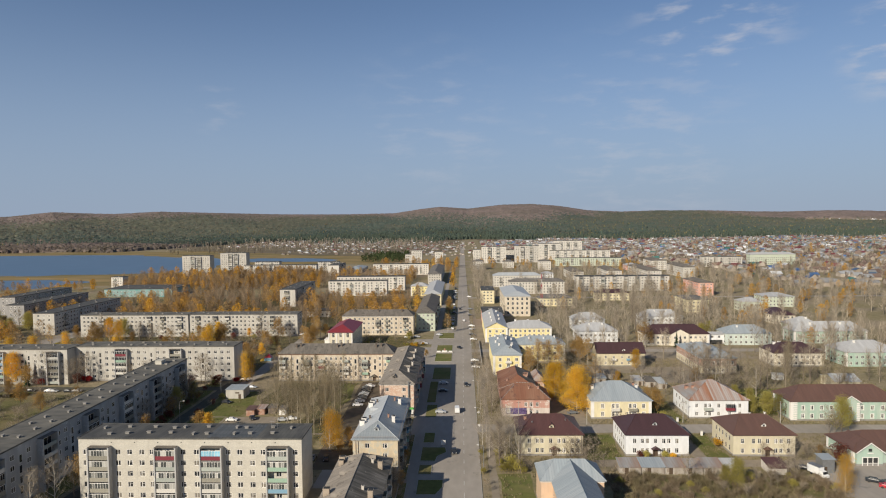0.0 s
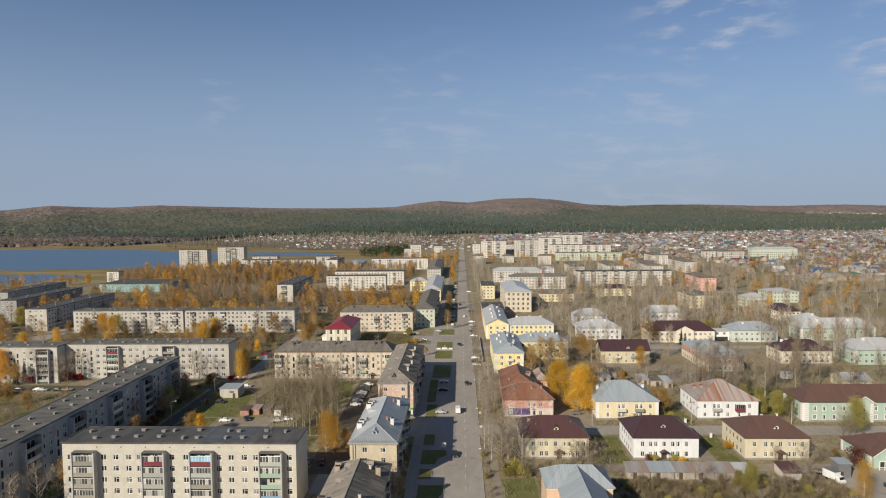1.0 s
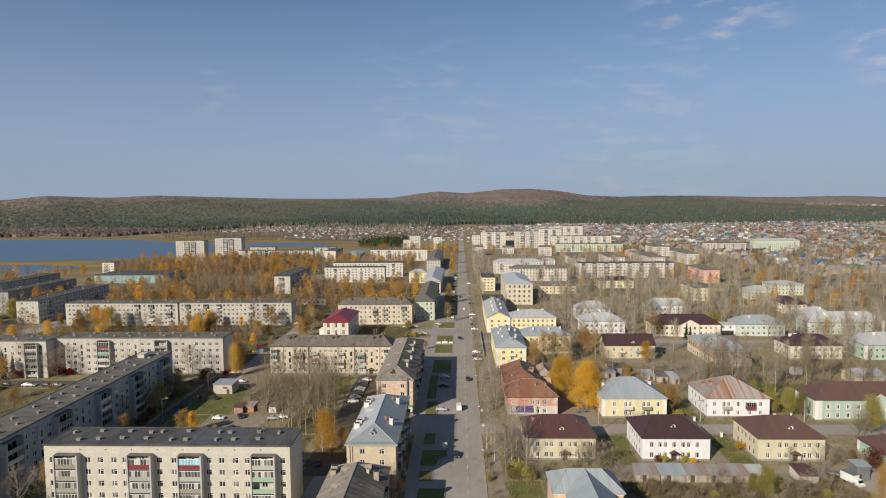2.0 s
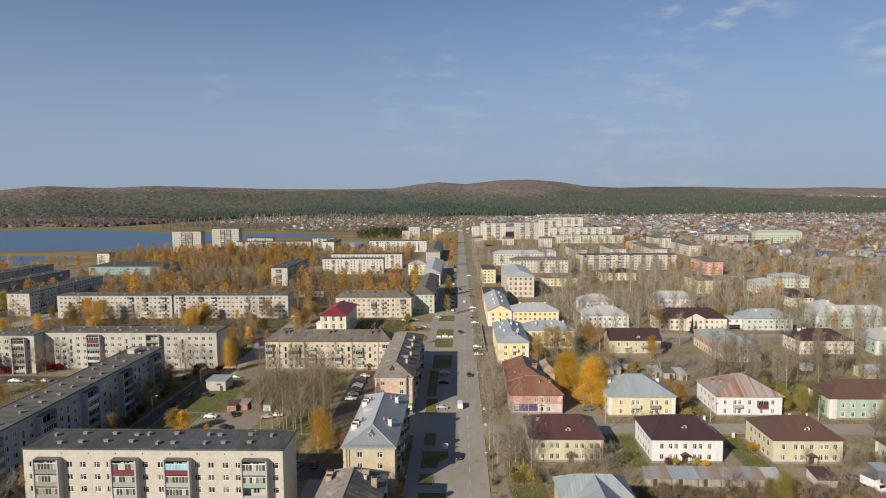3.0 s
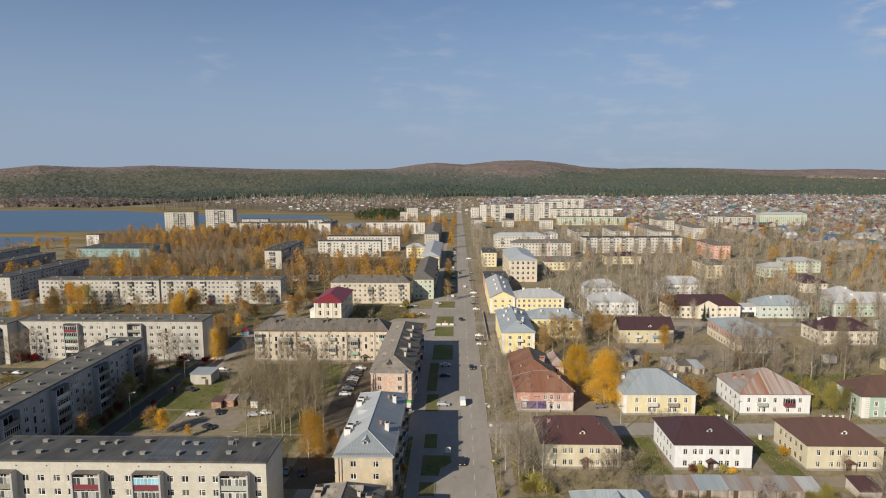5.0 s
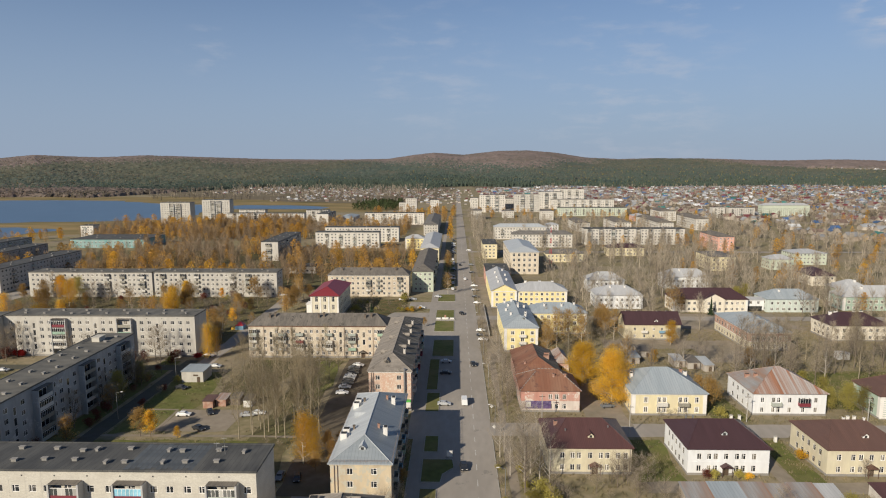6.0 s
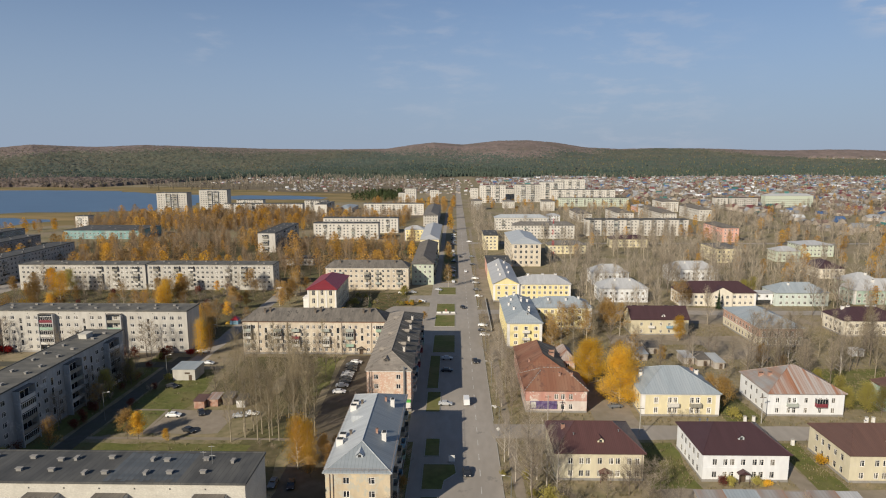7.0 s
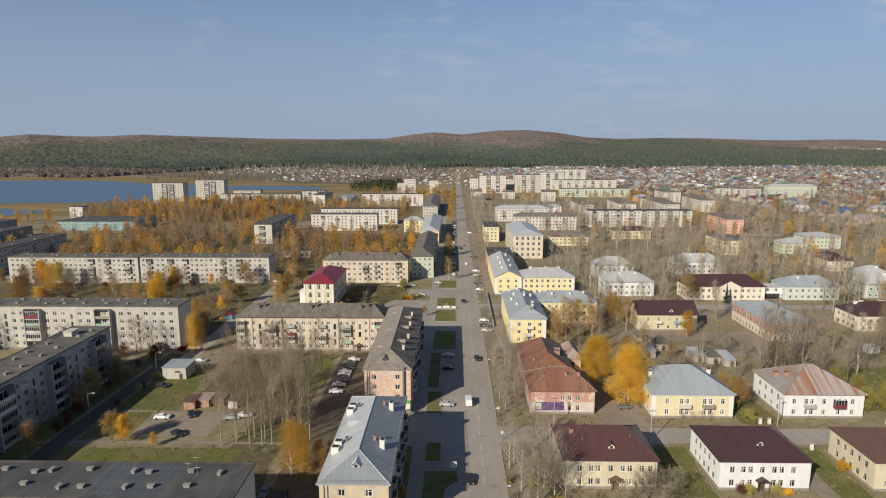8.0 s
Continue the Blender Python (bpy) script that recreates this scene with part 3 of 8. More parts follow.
    for z, mat, name_b, t, hb in ((base + storey - 0.75, band, "string_course", 0.05, 0.22), (H - 0.45, cornice, "cornice", 0.16, 0.4)):
        if mat:
            s = Shape()
            for a in ((-W / 2 - t, -D / 2 - t, W / 2 + t, -D / 2), (-W / 2 - t, D / 2, W / 2 + t, D / 2 + t), (-W / 2 - t, -D / 2, -W / 2, D / 2), (W / 2, -D / 2, W / 2 + t, D / 2)):
                s.box(a[0], a[1], z, a[2], a[3], z + hb)
            part(name_b, s, ob, "", None, [mat])
    # added sheet that keeps the sunlit end pale against the darkened wall
    if end_sheet:
        part("end_wall_cladding", Shape().box(-W / 2 - 0.05, -D / 2, 0.3, -W / 2, D / 2, H), ob, "", None, [end_sheet])
    # joints between the wall panels, and the small loft vents under the roof
    if joints:
        for u in spread(6, W - 4, 6.4):
            part("loft_vent", Shape().box(-0.14, -0.02, -0.14, 0.14, 0.02, 0.14), ob, "", pose(-W / 2 + u, -D / 2, H - 0.95), [TAR])
        for k in range(1, floors + 1):
            part("panel_joint", Shape().box(-W / 2, -0.012, -0.025, W / 2, 0, 0.025), ob, "", pose(0, -D / 2, base + k * storey - 0.85), [GREYCREAM])
        for u in spread(0, W, joints)[:-1]:
            u += joints / 2
            if all(s != "f" or abs(u - v) > w / 2 + 0.5 for s, v, w, d in balconies) and all(abs(u - c) > 0.75 for c in cols["f"]):
                part("panel_joint", Shape().box(-0.025, -0.012, 0.5, 0.025, 0, H), ob, "", pose(-W / 2 + u, -D / 2, 0), [GREYCREAM])
    # roof
    if kind == "flat":
        part("roof", flat_roof(W, D, H), ob, "", None, [roof])
        for i in range(vents):
            u = -W / 2 + 3 + (W - 6) * (i + 0.5) / vents
            part("roof_vent", vent_mesh(), ob, "", pose(u + rnd.uniform(-2.2, 2.2), ((-0.22 if i % 2 else 0.2) + rnd.uniform(-0.06, 0.06)) * D, H + 0.28, 0, 0, rnd.choice((0, 0, 0, 90))))
    else:
        lie = pose(0, 0, 0) if W >= D else pose(0, 0, 0, 0, 0, 90)
        shape = hip_roof(W, D, H, rise, over, inset, kind == "gable")
        rf = part("roof", shape, ob, "", lie, [roof])
        if y0 < 400 and near:
            for p, q in shape.lines:
                if ridge:
                    for i in range(int((q - p).length / 1.1)):
                        d = (q - p).normalized()
                        part("ridge_cap", Shape().tube(p + d * (1.1 * i), p + d * (1.1 * i + 0.75), 0.15, 0.12, 6), rf, "", None, [ridge])
                else:
                    part("ridge_cap", Shape().tube(p, q, 0.1, 0.1, 6), rf, "", None, [roof])
        lie = lie.inverted()
        if kind == "gable":
            for k in (-1, 1):
                s = Shape()
                if W >= D:
                    s.face([(k * W / 2, -D / 2, H), (k * W / 2, D / 2, H), (k * W / 2, 0, H + rise * (D / 2) / (D / 2 + over) + 0.02)])
                else:
                    s.face([(-W / 2, k * D / 2, H), (W / 2, k * D / 2, H), (0, k * D / 2, H + rise * (W / 2) / (W / 2 + over) + 0.02)])
                part("gable", s, ob, "", None, [wall])
        half = min(W, D) / 2 + over

        def on_roof(x, y):
            d = half - (abs(y) if W >= D else abs(x))
            ins = half if inset is None else max(0.1, inset)
            if kind != "gable":
                e = (W / 2 + over - abs(x)) if W >= D else (D / 2 + over - abs(y))
                d = min(d, e * half / ins)
            return H - 0.05 + rise * d / half
        for c in chimneys:
            x, y = c[0], c[1]
            w, d, h, mat = (c[2:] + (0.7, 0.9, 1.1, PALEBRICK)[len(c) - 2:])
            part("chimney", chimney_mesh(w, d, h, mat), rf, "", lie @ pose(x, y, on_roof(x, y) + 0.1))
        for x, y, turn, mat in dormers:
            part("dormer", dormer_mesh(roof, mat), rf, "", lie @ pose(x, y, on_roof(x, y) + 0.05, 0, 0, turn))
    # balconies and doors
    loose = []
    for i, (side, u, w, d) in enumerate(balconies):
        for k in range(floors):
            if k == 0 and (style == "open" or floors < 4):
                continue
            n = rnd.choice((0, 1, 1, 0, 4, 3, 1, 2, 5, 4)) if y0 < 380 else rnd.choice((1, 4, 0, 4, 4))
            st = "glazed" if rnd.random() < (0.55 if style != "open" else 0.25) else "plain"
            if scheme:
                st, n = scheme[i][floors - 1 - k]
            bm = side_at(side, W, D, u, 0.0, base + k * storey - 0.85)
            if distant:
                loose += [(x, bm) for x in balcony_meshes(w, d, st, n, FARGLASS) if x]
            else:
                add_balcony(ob, bm, w, d, st, n, y0 < 200 and near)
        if style == "loggia":
            s = Shape()
            top = base + floors * storey - 0.55
            for k in (-1, 1):
                s.box(k * (w / 2 + 0.2) - 0.18, -d - 0.25, 0, k * (w / 2 + 0.2) + 0.18, 0.0, top)
            part("loggia_side_wall", s, ob, "", side_at(side, W, D, u, 0, 0), [SHADEPANEL])
            part("loggia_roof", Shape().box(-w / 2 - 0.2, -d - 0.12, top, w / 2 + 0.2, 0, top + 0.12), ob, "", side_at(side, W, D, u, 0, 0), [SLATE])
    if loose:
        joined("balcony_column", loose, ob, [CONCRETE, FRAME, FARGLASS, *PARAPETS], "stuff")
    for side, u in doors:
        m = side_at(side, W, D, u, 0.0, 0)
        s = Shape().box(-0.75, -0.1, 0.05, 0.75, 0.0, 2.25)
        part("door", s, ob, "dark entrance door", m, [DARKWOOD])
        c = Shape()
        for k in (-1, 1):
            c.face([(k * 1.45, -1.5, 2.5), (k * 1.45, 0, 2.5), (0, 0, 3.35), (0, -1.5, 3.35)])
            c.face([(k * 1.45, -1.5, 2.4), (k * 1.45, 0, 2.4), (0, 0, 3.25), (0, -1.5, 3.25)])
        c.face([(-1.3, -1.4, 2.5), (1.3, -1.4, 2.5), (0, -1.4, 3.26)])
        c.box(-1.25, -1.25, 0, -1.15, -1.15, 2.5).box(1.15, -1.25, 0, 1.25, -1.15, 2.5)
        part("porch_canopy", c, ob, "", m, [roof if kind != "flat" else CONCRETE])
    return ob

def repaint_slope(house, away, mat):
    """Gives the roof slopes that face a direction sheets of another material."""
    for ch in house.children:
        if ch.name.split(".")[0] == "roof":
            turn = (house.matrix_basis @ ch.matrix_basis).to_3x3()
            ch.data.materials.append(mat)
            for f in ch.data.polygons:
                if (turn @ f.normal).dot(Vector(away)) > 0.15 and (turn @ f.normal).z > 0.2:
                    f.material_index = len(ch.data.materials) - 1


# ---- ground, streets, water, hills ----
GROUND = surface("dry_autumn_grass", (0.29, 0.235, 0.145), (0.15, 0.14, 0.07), 0.35, 0.95, 0.5, 2.5, stain=(0.27, 0.22, 0.165), amount=0.75, wide=0.022, place="World", spec=0.1)
LAWN = surface("green_lawn", (0.15, 0.155, 0.052), (0.1, 0.112, 0.037), 0.6, 0.95, 0.15, 4.0, stain=(0.2, 0.165, 0.08), amount=0.7, wide=0.1, place="World", spec=0.1)
ASPHALT = surface("worn_pale_asphalt", (0.345, 0.31, 0.27), (0.295, 0.265, 0.23), 0.5, 0.9, 0.12, 6.0, stain=(0.24, 0.215, 0.185), amount=0.55, wide=0.07, place="World", stretch=(1, 0.35, 1), spec=0.2, patch=((0.23, 0.21, 0.185), 0.11, 0.1))
WEEDS = surface("brown_green_weeds", (0.155, 0.14, 0.062), (0.1, 0.1, 0.04), 0.4, 0.95, 0.5, 3.0, stain=(0.2, 0.155, 0.09), amount=0.8, wide=0.09, place="World", spec=0.1)
DIRT = surface("trodden_dirt", (0.3, 0.255, 0.2), (0.24, 0.2, 0.155), 0.4, 0.95, 0.3, 3.0, stain=(0.2, 0.175, 0.12), amount=0.6, wide=0.09, place="World", spec=0.1)
KERB = surface("concrete_kerb", (0.4, 0.38, 0.34), (0.3, 0.285, 0.26), 2.0, 0.9, 0.15, place="World")
PAINT = surface("white_road_paint", (0.6, 0.59, 0.56), (0.35, 0.33, 0.3), 1.2, 0.8, 0.05, place="World")
MARSH = surface("rusty_reed_marsh", (0.3, 0.215, 0.105), (0.185, 0.145, 0.065), 0.05, 0.95, 0.3, 1.0, stain=(0.13, 0.115, 0.05), amount=0.8, wide=0.02, place="World", stretch=(0.35, 1, 1), spec=0.1)
WATER = surface("lake_water", (0.085, 0.145, 0.23), (0.075, 0.13, 0.21), 0.02, 0.4, 0.3, 0.6, place="World", spec=0.25)


def smooth(a, b, t):
    t = np.clip((t - a) / (b - a), 0, 1)
    return t * t * (3 - 2 * t)


# skyline of the far hills: bearing as a slope, height over the eye as a slope
SKY_X = [-0.76, -0.684, -0.61, -0.573, -0.5, -0.388, -0.295, -0.2, -0.11, -0.063, -0.035, 0.011, 0.067, 0.113, 0.155, 0.206, 0.261, 0.317, 0.4, 0.474, 0.53, 0.586, 0.632, 0.695]
SKY_E = [11, 18.5, 15, 14.4, 17.5, 13.5, 10.5, 9.5, 10.6, 18, 21, 17.4, 23.8, 24.5, 21, 12.4, 9.7, 11.2, 10.3, 7.6, 7, 8.4, 8, 5.3]
RIM = 4250.0


def terrain(x, y):
    """Height of the ground: level town, then wooded hills that rise to the skyline."""
    d = np.hypot(x, y)
    fwd = np.maximum(y / np.maximum(d, 1), 0.3)
    e = np.interp(x / np.maximum(y, 300), SKY_X, SKY_E)
    top = 70 + e / 1079 * RIM * fwd
    roll = 9 * np.sin(x / 310 + 1.3) * np.sin(y / 270) + 5 * np.sin(x / 140 + y / 190)
    s = smooth(2350, RIM, d)
    mid = 0.35 * smooth(2300, 3100, d) * top
    z = np.where(y > 300, np.maximum(s * top, mid * (0.75 + 0.25 * np.sin(x / 420))) + roll * smooth(2500, 3200, d) * (1 - s), 0.0)
    return np.where(d > RIM, z - (d - RIM) * 0.2, z)


gx = np.concatenate([np.arange(-4600, -600, 80), np.arange(-600, 601, 40), np.arange(640, 4601, 80)])
gy = np.concatenate([np.arange(-700, 200, 100), np.arange(200, 1200, 50), np.arange(1200, 4801, 60)])
GX, GY = np.meshgrid(gx, gy)
V = np.stack([GX.ravel(), GY.ravel(), terrain(GX, GY).ravel()], 1)
nx = len(gx)
q = (np.arange(len(gy) - 1)[:, None] * nx + np.arange(nx - 1)[None, :]).ravel()
F = np.concatenate([np.stack([q, q + 1, q + nx + 1], 1), np.stack([q, q + nx + 1, q + nx], 1)])
tagged(new("ground", tri_mesh("ground", V, F, [GROUND])), "dry olive-brown autumn grass and bare earth", "ground", kind="structure")


def sheet(name, label, category, pts, z, mat, rough_edge=0.0, step=6.0, seed=3):
    """A flat patch of ground with an outline that may wander a little."""
    rnd = random.Random(seed)
    out = []
    for (xa, ya), (xb, yb) in zip(pts, pts[1:] + pts[:1]):
        n = max(1, int(math.hypot(xb - xa, yb - ya) / step)) if rough_edge else 1
        for i in range(n):
            t = i / n
            out.append((xa + t * (xb - xa) + rnd.uniform(-1, 1) * rough_edge, ya + t * (yb - ya) + rnd.uniform(-1, 1) * rough_edge, z))
    bm = bmesh.new()
    vs = [bm.verts.new(p) for p in out]
    for tri in tessellate_polygon([[Vector(p) for p in out]]):
        bm.faces.new([vs[i] for i in tri])
    bm.normal_update()
    bmesh.ops.reverse_faces(bm, faces=[f for f in bm.faces if f.normal.z < 0])
    me = bpy.data.meshes.new(name)
    bm.to_mesh(me)
    bm.free()
    me.materials.append(mat)
    return tagged(new(name, me), label, category, kind="structure")


def rect(x0, x1, y0, y1):
    return [(x0, y0), (x1, y0), (x1, y1), (x0, y1)]


STREETS = []


def street(name, label, x0, x1, y0, y1, z, mat=ASPHALT, rough_edge=0.0, keep=True):
    z += 0.004 * (len(STREETS) % 9)
    if keep:
        STREETS.append((x0, x1, y0, y1))
    return sheet(name, label, "road", rect(x0, x1, y0, y1), z, mat, rough_edge)


street("pavement", "pale worn asphalt forecourt between the houses and the road", -18.2, -3.4, -300, 425, 0.02)
street("pavement", "narrow asphalt pavement along the street houses", -17.5, -14, 425, 900, 0.02)
street("road", "long straight pale grey asphalt town street", -3.4, 6.2, -300, 1900, 0.03)
street("side_road", "narrow asphalt side street between two-storey houses", 6.2, 260, 218.5, 227.5, 0.025, ASPHALT, 0.25)
street("dirt_track", "pale trodden dirt track in front of houses", 42, 150, 188.2, 193.6, 0.019, DIRT, 0.4)
street("driveway", "grey asphalt drive between two houses", 75.5, 79.5, 190, 218, 0.02, DIRT, 0.3)
street("driveway", "dirt drive beside a red-roofed house", 36, 49, 226, 262, 0.017, DIRT, 0.6)
street("yard", "bare asphalt yard in front of a crimson-roofed hall", -40, -18.2, 306, 366, 0.017, ASPHALT, 0.4)
DARKDIRT = surface("dark_trodden_earth", (0.155, 0.128, 0.098), (0.11, 0.09, 0.068), 0.4, 0.95, 0.3, 3.0, stain=(0.1, 0.085, 0.055), amount=0.7, wide=0.12, place="World", spec=0.1)
street("yard", "dark earth lane behind the street houses", -47, -33.5, 185, 288, 0.016, DARKDIRT, 0.5)
street("yard", "shaded asphalt yard behind the street houses", -43.0, -33.6, 172, 197, 0.021, ASPHALT, 0.3)
street("cross_road", "asphalt cross street by the lawn plots", -30, -3.4, 375, 391, 0.024, ASPHALT, 0.3)
street("footpath", "grey footpath through dry grass by the road", 9.0, 11.2, 120, 700, 0.022, DIRT, 0.3)
street("yard", "dirt parking yard beside sheds", -92, -71, 219.8, 236, 0.016, DIRT, 0.7)
street("footpath", "narrow path across the courtyard", -113, -50, 216.2, 217.6, 0.02, DIRT, 0.2)
street("footpath", "trodden path over the courtyard lawn", -103, -92.7, 235.2, 236.3, 0.02, DIRT, 0.15)
street("footpath", "pale path beside the dirt parking yard", -93.2, -92.2, 218, 235, 0.02, DIRT, 0.1)
# courtyard asphalt with the blocks' shade put into its colour
SHADEASPHALT = surface("asphalt_darkened_for_shade", (0.1, 0.094, 0.08), (0.075, 0.07, 0.058), 0.5, 0.9, 0.15, 6.0, stain=(0.08, 0.085, 0.05), amount=0.6, wide=0.1, place="World", spec=0.2)
street("yard_road", "shaded asphalt road along a long apartment block", -112, -106.8, 150, 285, 0.02, SHADEASPHALT, 0.3)
street("yard_road", "courtyard road behind an apartment block", -260, -106, 273, 279, 0.02, SHADEASPHALT, 0.3)
street("yard_road", "pale asphalt lane between apartment blocks", -106, -100, 279, 400, 0.02, ASPHALT, 0.3)
street("yard_road", "pale asphalt parking lane by an end wall", -278, -262, 380, 470, 0.02, ASPHALT, 0.3)
street("yard", "dirt yard behind two-storey houses", 96, 117, 286, 316, 0.016, DIRT, 0.8)
street("yard", "pale dirt yard before a khaki house", 60, 96, 304, 317, 0.016, DIRT, 0.8)
street("pavement", "dusty pale path beside the yellow street houses", 9.6, 14.8, 285, 470, 0.018, DIRT, 0.4)
street("yard", "pale asphalt yard of a low house", 106.5, 160, 160, 190, 0.016, ASPHALT, 0.6)
street("yard", "pale trodden earth among the houses", 100, 160, 336, 366, 0.016, DIRT, 1.0)
street("cross_road", "asphalt street across the town", 6.2, 400, 352, 360, 0.02, ASPHALT, 0.3)
street("cross_road", "asphalt street across the town", 6.2, 500, 592, 600, 0.02, ASPHALT, 0.3)
sheet("lawn", "green-brown courtyard lawn", "grass", [(-106, 214), (-60, 214), (-62, 190), (-100, 188), (-112, 205)], 0.012, LAWN, 0.8)
sheet("lawn", "green courtyard lawn beside a shaded block", "grass", [(-106, 217), (-93, 222), (-88, 240), (-88, 258), (-92, 272), (-106, 272)], 0.012, LAWN, 0.8, seed=5)
sheet("lawn", "thin green lawn under courtyard poplars", "grass", [(-57, 250), (-49, 246), (-48.5, 284), (-58, 286)], 0.011, LAWN, 1.2, seed=8)
sheet("lawn", "leaf-strewn grass behind a long shaded block", "grass", rect(-245, -136, 196, 268), 0.012, WEEDS, 1.5)
sheet("lawn", "shaded green verge along an apartment block", "grass", rect(-121, -113.6, 150, 284), 0.012, LAWN, 0.4)
sheet("lawn", "green grass beside a white house", "grass", rect(41, 53, 193, 217), 0.012, LAWN, 0.8)
sheet("lawn", "green grass beside a white house", "grass", rect(80, 87, 193, 217), 0.012, LAWN, 0.8)
sheet("lawn", "green grass between the houses", "grass", rect(75, 86, 230, 256), 0.012, LAWN, 0.8)
sheet("lawn", "green grass between the houses", "grass", rect(112, 190, 240, 275), 0.012, LAWN, 1.5)
sheet("lawn", "short green grass beside the footpath", "grass", rect(11.6, 21, 120, 183), 0.012, LAWN, 0.8)
sheet("lawn", "overgrown brown-green field before sheds", "grass", [(42, 120), (150, 120), (140, 170), (104, 180), (44, 180)], 0.012, WEEDS, 1.5)
sheet("lawn", "green grass on a bank by apartment blocks", "grass", rect(-235, -196, 262, 272), 0.012, LAWN, 1.0)
for a, b in ((560, 592), (620, 660)):
    sheet("lawn", "green grass on a bank by apartment blocks", "grass", rect(-150, -139, a + 120, b + 150), 0.012, LAWN, 1.5)

LITTER2 = surface("bed_earth_and_shaded_lawn", (0.12, 0.11, 0.05), (0.07, 0.075, 0.03), 0.8, 0.95, 0.4, 4.0, stain=(0.2, 0.13, 0.07), amount=0.6, wide=0.3, place="World", spec=0.1)
ALLOT = surface("dug_allotment_earth", (0.17, 0.135, 0.1), (0.12, 0.105, 0.07), 0.03, 0.95, 0.3, 1.0, stain=(0.2, 0.165, 0.1), amount=0.7, wide=0.012, place="World", spec=0.1)
sheet("allotment_ground", "dark dug earth of far allotments", "ground", [(-900, 1720), (-480, 1420), (-300, 1330), (-60, 1310), (-20, 1500), (-20, 2450), (-900, 2450)], 0.4, ALLOT, 25, 60)
sheet("allotment_ground", "brown garden earth of the far suburb", "ground", [(260, 1000), (1500, 1000), (1700, 2300), (60, 2300), (60, 1320), (260, 1300)], 0.3, ALLOT, 15, 60)
sheet("lawn", "shrub-planted lawn before a crimson-roofed hall", "grass", rect(-62, -42, 310, 347), 0.06, LAWN, 0.6)
# the shade of hall and shrubs is put into this lawn's colour
sheet("lawn", "garden lawn coloured dark for the shade of a crimson-roofed hall", "grass", [(-62.5, 350), (-42, 350), (-38.5, 364), (-34, 371), (-31, 376), (-32, 398), (-62.5, 398)], 0.065, LITTER2, 0.5)
sheet("flower_bed", "curved planted bed beside the plaza", "grass", [(-35, 367), (-22, 370.5), (-20, 374), (-28, 375.5), (-35, 372)], 0.07, LITTER2, 0.3, 3.0)
LITTER = surface("leaf_litter", (0.3, 0.25, 0.17), (0.2, 0.17, 0.105), 0.5, 0.95, 0.5, 3.0, stain=(0.17, 0.15, 0.075), amount=0.8, wide=0.06, place="World", spec=0.1)
DARKLITTER = surface("dark_leaf_litter", (0.155, 0.125, 0.075), (0.085, 0.078, 0.04), 0.5, 0.95, 0.5, 3.0, stain=(0.12, 0.12, 0.05), amount=0.6, wide=0.08, place="World", spec=0.1)
for label, pts in (("brown leaf litter under courtyard poplars", rect(-63, -49.5, 189, 286)), ("brown leaf litter beside courtyard sheds", rect(-86, -67, 245, 285)),
                   ("brown leaf litter between apartment blocks", rect(-262, -107, 303, 402)),
                   ("brown leaf litter and weeds in gardens", rect(52, 95, 256, 314)), ("brown leaf litter under street trees", rect(11.5, 16, 120, 216)),
                   ("brown leaf litter under park trees", rect(104, 200, 256, 304)), ("brown leaf litter between houses", rect(32, 48, 264, 325)),
                   ("brown leaf litter behind houses", rect(58, 260, 386, 590)), ("brown leaf litter behind apartment blocks", rect(-330, -36, 425, 600))):
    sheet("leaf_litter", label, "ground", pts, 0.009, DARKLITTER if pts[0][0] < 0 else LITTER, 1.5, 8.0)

# centre line, broken and worn
dash = Shape().box(-0.09, -1.6, 0.0, 0.09, 1.6, 0.006).mesh("road_marking", [PAINT])
road = bpy.data.objects["road"]
for i in range(70):
    part("road_marking", dash, road, "", pose(1.2, 120 + 8.0 * i, 0.034))


def plot(pts, label="kerbed lawn plot beside the street"):
    """A lawn plot with a kerb round it."""
    cx, cy = sum(p[0] for p in pts) / len(pts), sum(p[1] for p in pts) / len(pts)
    ob = thing("lawn_plot", pose(cx, cy, 0), label, "lawn", "lawn plots beside the street")
    loc = [(x - cx, y - cy) for x, y in pts]
    s = Shape()
    for (xa, ya), (xb, yb) in zip(loc, loc[1:] + loc[:1]):
        d = Vector((xb - xa, yb - ya, 0)).normalized()
        n = Vector((-d.y, d.x, 0)) * 0.16
        c = [(xa, ya), (xb, yb), (xb + n.x, yb + n.y), (xa + n.x, ya + n.y)]
        s.face([(x, y, 0.17) for x, y in c])
        s.face([(xa, ya, 0), (xb, yb, 0), (xb, yb, 0.17), (xa, ya, 0.17)])
        s.face([(c[2][0], c[2][1], 0.0), (c[3][0], c[3][1], 0.0), (c[3][0], c[3][1], 0.17), (c[2][0], c[2][1], 0.17)])
    part("kerb", s, ob, "", None, [KERB])
    t = Shape()
    t.face([(x * 0.985, y * 0.99, 0.12) for x, y in loc])
    part("turf", t, ob, "", None, [LAWN])


for x0, x1, y0, y1 in ((-13, -9, 208, 218), (-14, -5, 292, 315.5), (-14.5, -10.5, 254.5, 288), (-14, -9.5, 235.5, 251.5), (-14.5, -5, 329, 349),
                       (-14.5, -5, 355, 372), (-14.5, -4.5, 393, 412), (-13, -8.8, 181.8, 189), (-13, -9, 150, 166), (-18.0, -15.6, 158, 176), (-18.0, -16.2, 178, 216),
                       (-13.5, -5, 430, 470), (-13.5, -5, 490, 540)):
    plot(rect(x0, x1, y0, y1))
